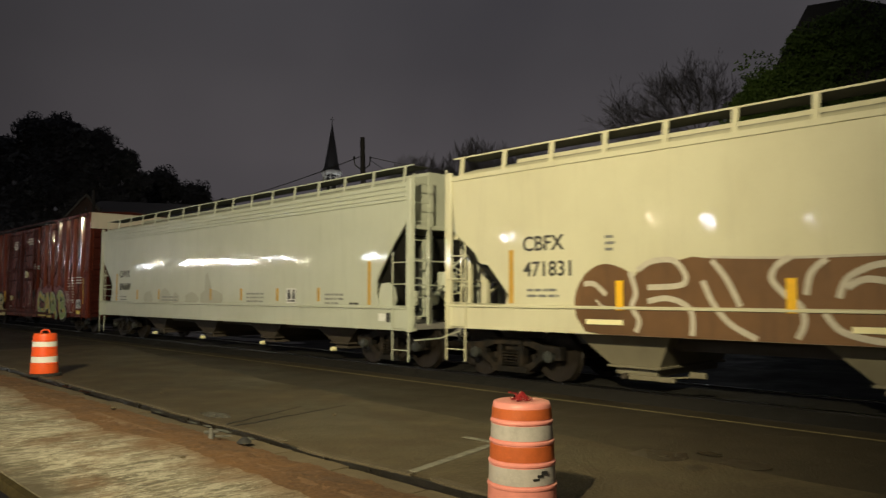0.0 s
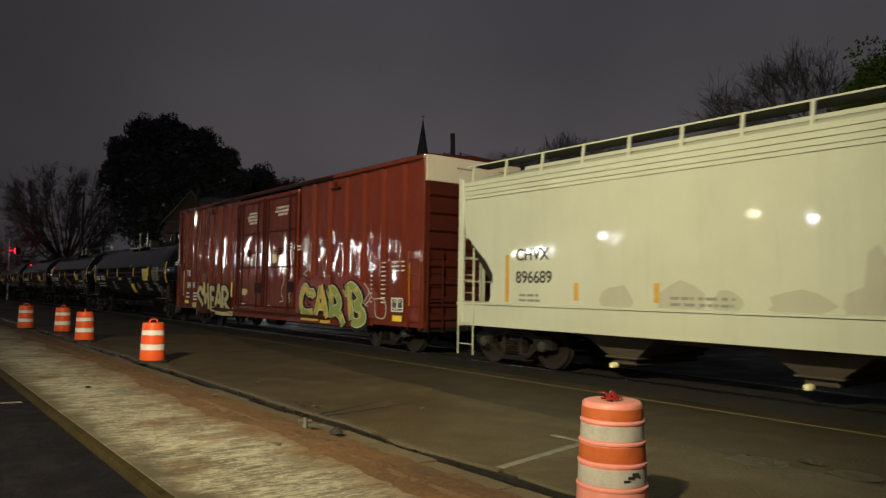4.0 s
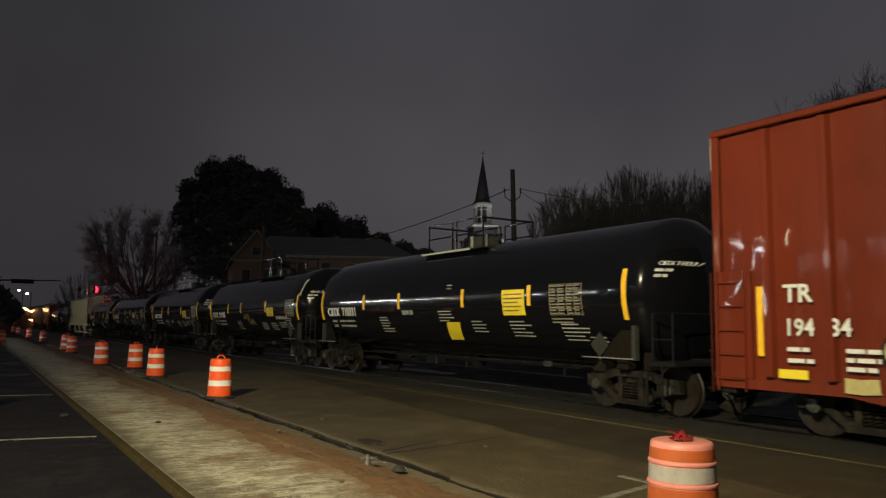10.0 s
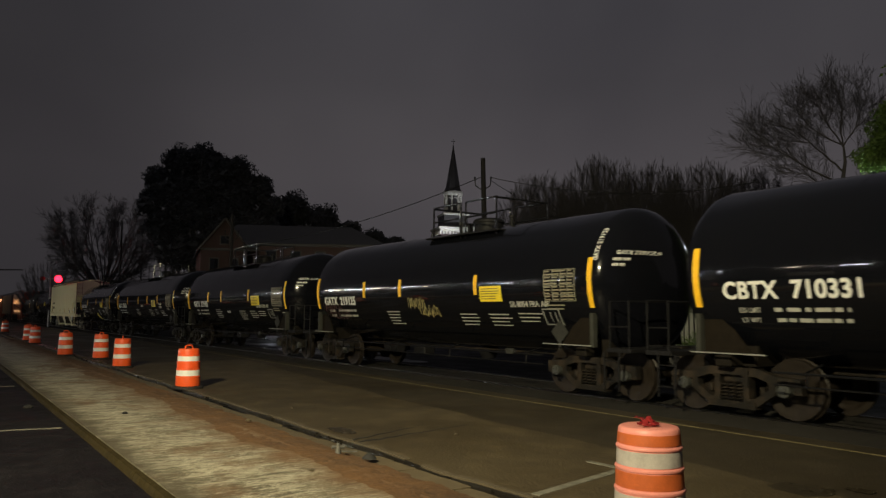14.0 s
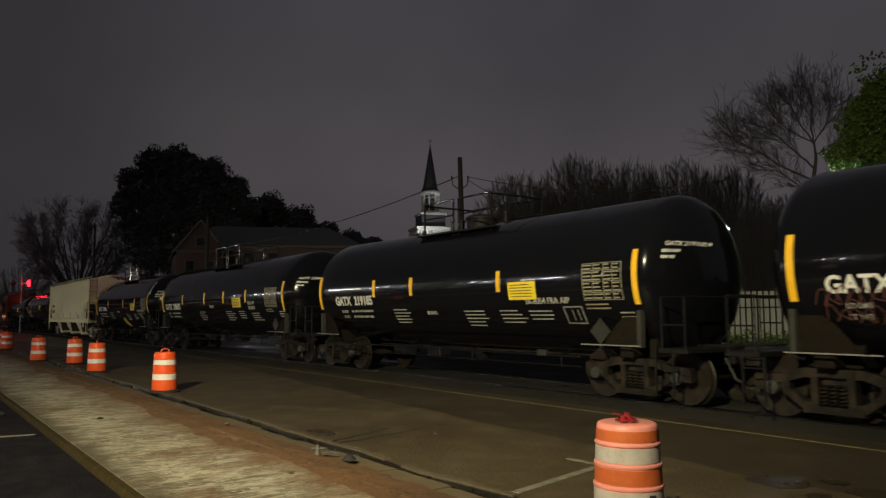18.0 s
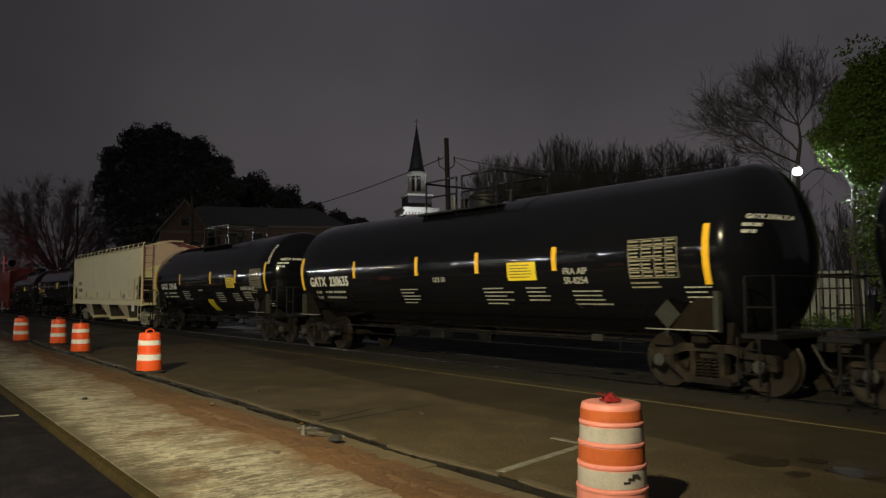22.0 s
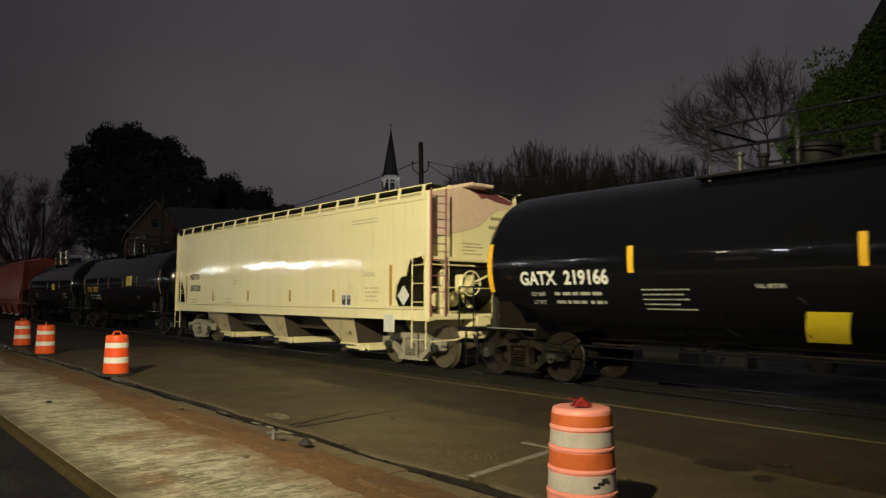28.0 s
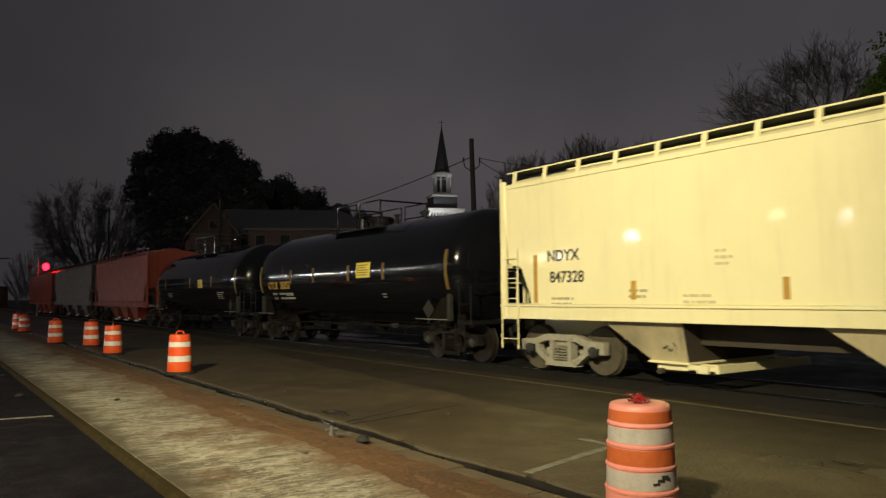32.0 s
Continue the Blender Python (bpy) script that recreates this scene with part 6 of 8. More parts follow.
def box_car(u0, u1):
    mid, L = (u0 + u1) / 2, (u1 - u0) / 2
    W, z0, z1 = 1.50, 0.80, 4.88
    red = M["box_red"]
    r = random.Random(21)
    car = thing("box_car", "oxide red steel boxcar with ribbed sides, double doors and spray lettering", "box car", (XC, mid, 0))
    CARS.append((car, mid))
    da, db, dm = 36.55 - mid, 41.35 - mid, 38.98 - mid
    for s in (-1, 1):
        for k, (ya, yb) in enumerate(((-L, da), (db, L))):
            n = 7
            for i in range(n):
                a, c = ya + (yb - ya) * i / n, ya + (yb - ya) * (i + 1) / n
                b = Mesh()
                w = s * W
                # pressed panel: flat sheet with a shallow outward bow
                pts = [(a, w - s * 0.072), (a + (c - a) * 0.25, w - s * 0.056), (a + (c - a) * 0.5, w - s * 0.050), (a + (c - a) * 0.75, w - s * 0.056), (c, w - s * 0.072), (c, w - s * 0.12), (a, w - s * 0.12)]
                b.prism([(x, y) for y, x in pts], "z", z0 + 0.14, z1 - 0.10)
                part("side_panel", b, red, car, smooth=20)
                rb = Mesh()
                rb.prism([(s * (W - 0.09), a - 0.105), (s * (W + 0.034), a - 0.058), (s * (W + 0.042), a), (s * (W + 0.034), a + 0.058), (s * (W - 0.09), a + 0.105)], "z", z0 + 0.2, z1 - 0.14)
                if i or k == 1:
                    part("side_post", rb, red, car, smooth=30)
        for a, c in ((da, dm), (dm, db)):
            b = Mesh()
            b.box(min(s * (W - 0.06), s * (W + 0.02)), max(s * (W - 0.06), s * (W + 0.02)), a + 0.02, c - 0.02, z0 + 0.16, z1 - 0.16, 0.012)
            d = part("door", b, red, car, smooth=30)
            b = Mesh()
            for z in (1.08, 2.36, 3.50, 4.56):
                b.box(min(s * W, s * (W + 0.05)), max(s * W, s * (W + 0.05)), a + 0.05, c - 0.05, z - 0.03, z + 0.03, 0.01)
            for y in (a + 0.08, c - 0.08, a + 0.55 if a == da else c - 0.55):
                b.box(min(s * W, s * (W + 0.06)), max(s * W, s * (W + 0.06)), y - 0.035, y + 0.035, z0 + 0.25, z1 - 0.25, 0.01)
            # the door's red darkened for the shadow lines along the frame edges
            part("door_frame", b, M["box_dark"], d, smooth=30)
            b = Mesh()
            for y in (a + 0.42, c - 0.42):
                b.tube([(s * (W + 0.085), y, 1.0), (s * (W + 0.085), y, z1 - 0.3)], 0.026, 6)
            b.tube([(s * (W + 0.09), a + 0.1, 2.84), (s * (W + 0.09), c - 0.1, 2.86)], 0.018, 6)
            b.box(min(s * W, s * (W + 0.1)), max(s * W, s * (W + 0.1)), a + 1.12, a + 1.28, 2.74, 2.96, 0.01)
            part("lock_bar", b, M["box_dark"], d, smooth=30)
        b = Mesh()
        b.box(min(s * (W - 0.1), s * (W + 0.05)), max(s * (W - 0.1), s * (W + 0.05)), -L, L, z1 - 0.10, z1, 0.015)
        part("top_chord", b, red, car, smooth=0)
        # track coloured black: the shaded gap under the lip is put into it
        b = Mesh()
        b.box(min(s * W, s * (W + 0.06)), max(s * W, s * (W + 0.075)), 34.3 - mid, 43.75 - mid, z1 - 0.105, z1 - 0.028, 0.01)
        part("door_track", b, M["black_part"], car, "upper door track, black for the shade under its lip", smooth=0)
        b = Mesh()
        b.box(min(s * W, s * (W + 0.09)), max(s * W, s * (W + 0.10)), 34.3 - mid, 43.75 - mid, z1 - 0.024, z1 + 0.012, 0.008)
        part("track_lip", b, red, car, smooth=0)
        b = Mesh()
        b.box(min(s * W, s * (W + 0.09)), max(s * W, s * (W + 0.09)), 34.6 - mid, 43.5 - mid, z0 + 0.02, z0 + 0.12, 0.012)
        part("lower_track", b, M["box_dark"], car, smooth=0)
        b = Mesh()
        b.prism([(-L, z0 + 0.15), (-L, z0 + 0.0), (-L + 2.1, z0 + 0.0), (-L + 2.9, z0 - 0.12), (L - 2.9, z0 - 0.12), (L - 2.1, z0), (L, z0), (L, z0 + 0.15)], "x", s * (W + 0.004), s * (W - 0.09))
        part("side_sill", b, red, car, smooth=0)
        for y in (34.2 - mid, 43.9 - mid):
            b = Mesh()
            b.box(min(s * W, s * (W + 0.07)), max(s * W, s * (W + 0.07)), y - 0.26, y + 0.26, z1 - 0.40, z1 - 0.37, 0.006)
            b.box(min(s * W, s * (W + 0.07)), max(s * W, s * (W + 0.07)), y - 0.03, y + 0.03, z1 - 0.40, z1 - 0.22, 0.006)
            part("door_stop", b, M["box_dark"], car, smooth=0)
    b = Mesh()
    b.prism([(z1 - 0.02, -W), (z1 + 0.02, -W), (z1 + 0.12, 0), (z1 + 0.02, W), (z1 - 0.02, W)], "y", -L, L)
    part("roof", b, M["box_dark"], car, smooth=0)
    for s in (-1, 1):
        b = Mesh()
        y = s * (L - 0.02)
        b.box(-W, W, min(y, y + s * 0.02), max(y, y + s * 0.02), z0, z1 - 0.62, 0)
        wall = part("end_wall", b, M["box_dark"], car, "dark ribbed end wall", smooth=20)
        for k in range(8):
            z = z0 + 0.25 + k * 0.42
            if z < z1 - 0.8:
                b = Mesh()
                b.prism([(y, z - 0.12), (y + s * 0.09, z - 0.05), (y + s * 0.09, z + 0.05), (y, z + 0.12)], "x", -1.38, 1.38)
                part("end_rib", b, M["box_dark"], wall, smooth=20)
        b = Mesh()
        b.box(-W + 0.01, W - 0.01, min(y, y + s * 0.06), max(y, y + s * 0.06), z1 - 0.62, z1, 0.01)
        part("end_panel", b, M["pale_panel"], car, "pale band across the top of the end wall", smooth=0)
        b = Mesh()
        ye = y + s * 0.095
        for xa, z, n, w in ((-0.15, 3.66, 3, 0.20), (-0.05, 3.22, 3, 0.42), (-0.10, 2.80, 2, 0.55), (0.75, z1 - 0.2, 1, 0.4), (-0.6, z1 - 0.25, 1, 0.5)):
            for k in range(n):
                yy = ye if z < z1 - 0.7 else y + s * 0.062
                b.box(xa, xa + w * (1 - 0.25 * r.random()), min(yy, yy + s * 0.004), max(yy, yy + s * 0.004), z - 0.075 * k - 0.018, z - 0.075 * k + 0.018, 0)
        part("end_stencil", b, M["stencil_dim"], car, smooth=0)["kind"] = "stuff"
        for xx in (-W, W):
            b = Mesh()
            b.box(xx - 0.03, xx + 0.03, min(y, y - s * 0.09) - 0.02, max(y, y - s * 0.09) + 0.02, z0, z1, 0.01)
            part("corner_post", b, red, car, smooth=0)
        b = Mesh()
        ladder(b, -W - 0.060, s * (L - 0.08), s * (L - 0.56), z0 - 0.05, 2.60, 5, 0.012, 0.014)
        part("side_ladder", b, red, car)
        b = Mesh()
        b.box(-W - 0.02, -W + 0.0, min(s * (L - 0.06), s * (L - 0.66)), max(s * (L - 0.06), s * (L - 0.66)), 0.95, 2.6, 0.006)
        part("ladder_panel", b, red, car, smooth=0)
        b = Mesh()
        end_ladder(b, s * (L + 0.11), -W + 0.05, -W + 0.48, z0 - 0.1, 2.6, 6)
        b.tube([(-W, s * (L + 0.12), 1.35), (W, s * (L + 0.12), 1.35)], 0.016, 6)
        part("end_ladder", b, M["box_dark"], car)
        b = Mesh()
        b.box(-0.24, 0.24, min(s * (L + 0.05), s * (L - 3)), max(s * (L + 0.05), s * (L - 3)), 0.72, 0.98, 0.02)
        b.box(-1.45, 1.45, min(s * (L), s * (L - 0.3)), max(s * L, s * (L - 0.3)), 0.70, 0.84, 0.02)
        part("draft_sill", b, M["black_part"], car, smooth=0)
        coupler(car, s * (L + 0.25), s, M["truck"])
        add_truck(car, s * (L - 2.22), "truck", True)
    brake_wheel(car, 0.7, -L - 0.14, 2.1, M["box_dark"])
    b = Mesh()
    b.box(-0.3, 0.3, -L + 2, L - 2, 0.62, 0.86, 0.02)
    b.lathe([(0.0, -0.4), (0.2, -0.4), (0.2, 0.4), (0.0, 0.4)], "y", (-0.8, 0.6, 0.62), 14)
    part("centre_sill", b, M["black_part"], car, smooth=0)
    # tape and stencils
    strips_on(car, [30.55 - mid, 47.05 - mid], 1.30, 2.34, lambda z: -W - 0.012, M["reflector"], 0.10, 1)
    strips_on(car, [32.9 - mid, 35.6 - mid], 1.28, 1.78, lambda z: -W - 0.012, M["reflector"], 0.10, 1)
    strips_on(car, [41.6 - mid, 44.5 - mid], 1.34, 1.86, lambda z: -W - 0.078, M["reflector"], 0.10, 1)
    hx = -W - 0.012
    mark("number", "TR", 0.36, M["letter_white"], car, 46.66 - mid, 2.10, x=hx - 0.01, bold=0.008)
    mark("number", "194", 0.34, M["letter_white"], car, 46.66 - mid, 1.62, x=hx - 0.01, bold=0.006, squeeze=0.9)
    mark("number", "34", 0.34, M["letter_white"], car, 45.98 - mid, 1.62, x=hx - 0.01, bold=0.006, squeeze=0.9)
    for y, z, txt, sz in ((37.62, 4.20, "CLOSE AND LOCK\nBOTH DOORS BEFORE\nMOVING CAR", 0.110), (39.95, 4.16, "-IMPORTANT-\nCLOSE THIS DOOR\nBEFORE CLOSING\nMAIN DOOR", 0.108)):
        mark("door_notice", txt, sz, M["letter_white"], car, y - mid, z, x=-W - 0.026, bold=0.0, align="CENTER")
    f = lambda z: -W - 0.046
    b = Mesh()
    for k in range(10):
        z = 2.36 - 0.110 * k
        plate(b, 32.15 - mid, 32.23 - mid, z - 0.018, z + 0.010, f)
        plate(b, 31.62 - mid, 31.72 - mid, z - 0.018, z + 0.010, f)
        plate(b, 31.54 - mid, 31.60 - mid, z - 0.018, z + 0.010, f)
    for k in range(3):
        plate(b, 31.06 - mid, 31.24 - mid, 2.355 - 0.11 * k, 2.382 - 0.11 * k, f)
        plate(b, 30.95 - mid, 31.03 - mid, 2.355 - 0.11 * k, 2.382 - 0.11 * k, f)
        plate(b, 30.70 - mid, 30.82 - mid, 2.355 - 0.11 * k, 2.382 - 0.11 * k, f)
    bars(b, 46.6 - mid, 1.42, 0.4, 2, 0.16, 0.06, f, r, 0.2)
    bars(b, 45.75 - mid, 1.42, 0.5, 3, 0.12, 0.06, f, r, 0.2)
    bars(b, 37.2 - mid, 3.05, 0.4, 3, 0.1, 0.045, lambda z: -W - 0.03, r, 0.3)
    bars(b, 36.45 - mid, 2.95, 0.3, 2, 0.1, 0.045, f, r, 0.3)
    bars(b, 40.9 - mid, 1.12, 0.5, 1, 0.1, 0.04, lambda z: -W - 0.03, r)
    bars(b, 38.7 - mid, 1.1, 0.4, 1, 0.1, 0.04, lambda z: -W - 0.03, r)
    part("stencil", b, M["letter_white"], car, smooth=0)["kind"] = "stuff"
    cai_square(car, 30.98 - mid, 1.32, f, 0.50, 0.34)
    for ya, yb, za, zb, g in ((30.78, 31.18, 0.92, 1.06, f), (46.3, 46.75, 1.0, 1.13, f)):
        b = Mesh()
        plate(b, ya - mid, yb - mid, za, zb, g)
        part("label_plate", b, M["sign_yellow"], car, "yellow label plate", smooth=0)
    # round stencil
    b = Mesh()
    ring = [(44.62 - mid + 0.16 * math.cos(a), 2.02 + 0.16 * math.sin(a)) for a in [2 * math.pi * k / 20 for k in range(21)]]
    stroke(b, ring, 0.03, -W - 0.022)
    bars(b, 44.72 - mid, 2.07, 0.2, 3, 0.06, 0.025, lambda z: -W - 0.016, r, 0.2)
    part("round_stencil", b, M["stencil_dim"], car, smooth=0)
    graffiti(car, mid, W)


def graffiti(car, mid, W):
    """Two spray-painted words, each letter of thick strokes over an outline and a shadow, and the tags round them."""
    x = -W - 0.05
    red = Mesh()
    red.prism([(y - mid, z) for y, z in [(32.7, 1.85), (32.2, 1.80), (31.85, 1.5), (31.9, 0.95), (32.5, 0.95)]], "x", -W - 0.040, -W - 0.02)
    part("spray_ground", red, M["red_spray"], car, "red spray ground", smooth=0)
    for k, pts in enumerate(([(36.5, 0.95), (36.45, 1.75), (36.1, 2.02), (35.7, 1.90), (35.2, 2.06), (34.8, 1.92), (34.4, 2.04), (34.2, 0.95)],
                             [(34.15, 0.95), (34.1, 2.0), (33.8, 1.94), (33.4, 2.08), (33.0, 1.96), (32.75, 1.86), (32.7, 0.95)])):
        red = Mesh()
        red.prism([(y - mid, z) for y, z in curve_pts(pts, 3)], "x", -W - 0.0435, -W - 0.035)
        part("spray_ground", red, M["red_spray"], car, "red spray ground", smooth=0)
    carb = (("C", [[(35.30, 1.36), (35.40, 1.52), (35.62, 1.50), (35.90, 1.68), (36.14, 1.34), (36.08, 1.02), (35.74, 0.90), (35.36, 0.95)]], "lime_spray", "gold_spray"),
            ("A", [[(35.22, 0.86), (35.02, 1.25), (34.92, 1.70)], [(34.92, 1.70), (34.70, 1.30), (34.50, 0.82)], [(35.04, 1.14), (34.68, 1.14)]], "gold_spray", "lime_spray"),
            ("R", [[(34.34, 1.74), (34.28, 1.30), (34.22, 0.84)], [(34.52, 1.48), (34.22, 1.62), (33.90, 1.42), (33.80, 1.18), (34.14, 1.04)], [(34.06, 1.04), (33.74, 0.92), (33.56, 0.66)]], "lime_spray", "gold_spray"),
            ("B", [[(33.34, 1.72), (33.24, 1.30), (33.14, 0.82)], [(33.56, 1.50), (33.24, 1.72), (32.86, 1.56), (32.70, 1.34), (33.04, 1.20)], [(33.02, 1.20), (32.62, 1.06), (32.52, 0.86), (32.88, 0.74), (33.12, 0.80)]], "lime_spray", "gold_spray"))
    swear = (("S", [[(44.66, 1.34), (44.76, 1.54), (45.00, 1.58), (45.16, 1.36), (44.98, 1.18), (44.72, 1.04), (44.58, 0.90)]], "sand_spray", "pale_sand"),
             ("W", [[(44.46, 1.78), (44.40, 1.30), (44.30, 0.96)], [(44.28, 1.00), (44.16, 1.40)], [(44.08, 1.76), (43.98, 1.20), (43.90, 0.78)]], "sand_spray", "pale_sand"),
             ("E", [[(43.76, 1.66), (43.72, 1.20), (43.66, 0.74)], [(43.74, 1.60), (43.36, 1.54)], [(43.70, 1.20), (43.38, 1.17)], [(43.66, 0.82), (43.24, 0.80)]], "sand_spray", "pale_sand"),
             ("A", [[(43.22, 0.94), (43.04, 1.36), (42.94, 1.74)], [(42.94, 1.74), (42.74, 1.28), (42.56, 0.78)], [(43.08, 1.12), (42.72, 1.08)]], "sand_spray", "pale_sand"),
             ("R", [[(42.56, 1.62), (42.48, 1.20), (42.44, 0.78)], [(42.62, 1.58), (42.24, 1.58), (41.98, 1.34), (42.30, 1.12)], [(42.28, 1.10), (41.98, 0.86), (41.58, 0.74)]], "sand_spray", "pale_sand"))
    for word, line, w in ((carb, "white_spray", 0.21), (swear, "black_spray", 0.19)):
        for k, (ch, strokes, fill, accent) in enumerate(word):
            ink = [[(y - mid, z + 0.05) for y, z in (curve_pts(q, 4) if len(q) > 3 else q)] for q in strokes]
            for j, (nm, m, ww, dx, off) in enumerate((("letter_shadow", "black_spray", w + 0.20, 0.0, -0.045), ("letter_outline", line, w + 0.05, 0.006, 0.0), ("letter_fill", fill, w, 0.012, 0.0))):
                b = Mesh()
                for i, q in enumerate(ink):
                    stroke(b, [(y + off, z + off * 0.6) for y, z in q], ww, x - dx - 0.0015 * i - 0.0004 * k)
                part(nm, b, M[m], car, smooth=0)
            b = Mesh()
            q = ink[0]
            stroke(b, q[: max(2, len(q) * 2 // 3)], w * 0.42, x - 0.0185)
            part("letter_accent", b, M[accent], car, smooth=0)
    r = random.Random(17)
    for k, (cy, cz, w, h, m) in enumerate(((36.08, 1.25, 0.16, 0.5, "gold_spray"), (35.85, 1.62, 0.2, 0.2, "gold_spray"), (35.5, 0.98, 0.3, 0.14, "gold_spray"), (34.95, 1.55, 0.14, 0.32, "lime_spray"), (34.62, 1.05, 0.12, 0.3, "lime_spray"),
                                           (34.28, 1.45, 0.15, 0.34, "gold_spray"), (33.95, 1.46, 0.14, 0.12, "gold_spray"), (33.7, 0.86, 0.16, 0.22, "gold_spray"), (33.22, 1.15, 0.14, 0.5, "gold_spray"), (32.9, 1.62, 0.2, 0.14, "gold_spray"), (32.7, 0.98, 0.18, 0.2, "gold_spray"))):
        b = Mesh()
        pts = [(cy - mid + w / 2 * math.cos(a) * r.uniform(0.7, 1.2), cz + 0.05 + h / 2 * math.sin(a) * r.uniform(0.7, 1.2)) for a in [6.283 * q / 9 for q in range(9)]]
        b.prism(pts, "x", x - 0.0215 - 0.0002 * k, x - 0.019)
        part("letter_patch", b, M[m], car, smooth=0)
    for k, pts in enumerate(([(35.72, 1.30), (35.60, 1.14), (35.45, 1.18)], [(34.90, 1.36), (34.83, 1.24)], [(34.12, 1.36), (34.02, 1.24)], [(33.12, 1.42), (33.0, 1.34)], [(33.0, 1.0), (32.86, 0.92)], [(34.52, 1.75), (34.42, 1.55)], [(33.58, 1.78), (33.5, 1.6)])):
        b = Mesh()
        stroke(b, [(y - mid, z + 0.05) for y, z in pts], 0.07, x - 0.0235 - 0.0003 * k)
        part("letter_cut", b, M["black_spray"], car, smooth=0)
    for y0, y1, z, w, m in ((36.1, 35.0, 0.80, 0.10, "gold_spray"), (34.9, 34.3, 0.76, 0.09, "gold_spray"), (45.78, 45.32, 0.96, 0.20, "sand_spray"), (43.2, 41.5, 0.72, 0.13, "sand_spray"), (41.75, 41.45, 0.86, 0.16, "sand_spray")):
        b = Mesh()
        stroke(b, [(y0 - mid, z), ((y0 + y1) / 2 - mid, z - 0.01), (y1 - mid, z + 0.01)], w, x - 0.010)
        part("spray_underline", b, M[m], car, smooth=0)
    b = Mesh()
    b.prism([(44.95 - mid, 0.66), (44.0 - mid, 0.66), (44.0 - mid, 0.90), (44.95 - mid, 0.90)], "x", x - 0.020, x + 0.04)
    part("sill_patch", b, M["box_dark"], car, "dark bare sill patch", smooth=0)
    for y0, z0, w, h, m, lab in ((38.08, 2.62, 0.26, 0.30, "pale_sand", "pale paper sticker"), (40.46, 1.53, 0.36, 0.22, "sand_spray", "round tan sticker"), (39.34, 1.67, 0.50, 0.34, "black_spray", "dark painted-over panel"), (36.88, 1.72, 0.36, 0.34, "black_spray", "dark painted-over panel")):
        b = Mesh()
        b.box(x - 0.026, x - 0.02, y0 - mid - w / 2, y0 - mid + w / 2, z0 - h / 2, z0 + h / 2, 0.0)
        b.box(x - 0.02, x + 0.05, y0 - mid - w / 2 + 0.04, y0 - mid + w / 2 - 0.04, z0 - h / 2 + 0.04, z0 + h / 2 - 0.04, 0.0)
        part("door_sticker", b, M[m], car, lab, smooth=0)
    # thin tags
    b = Mesh()
    for pts in ([(37.45, 2.25), (37.3, 1.9), (37.5, 1.6), (37.35, 1.3), (37.6, 1.25)], [(37.1, 2.3), (36.95, 2.1), (37.05, 2.2)], [(36.95, 1.95), (36.9, 1.2)], [(37.05, 1.75), (36.8, 1.6), (36.95, 1.45), (36.75, 1.3)],
                [(32.5, 1.85), (32.25, 1.6), (32.5, 1.35), (32.3, 1.25)], [(32.35, 1.75), (32.15, 1.5), (32.4, 1.3)], [(31.95, 1.40), (31.9, 1.02), (31.5, 1.00), (31.5, 1.42), (32.05, 1.44)], [(35.95, 2.42), (35.7, 2.25), (35.95, 2.12), (35.75, 2.05)]):
        b = Mesh()
        stroke(b, [(y - mid, z) for y, z in curve_pts(pts, 5)], 0.024, -W - 0.075)
        part("spray_tag", b, M["white_spray"], car, "thin white spray tag", smooth=0)


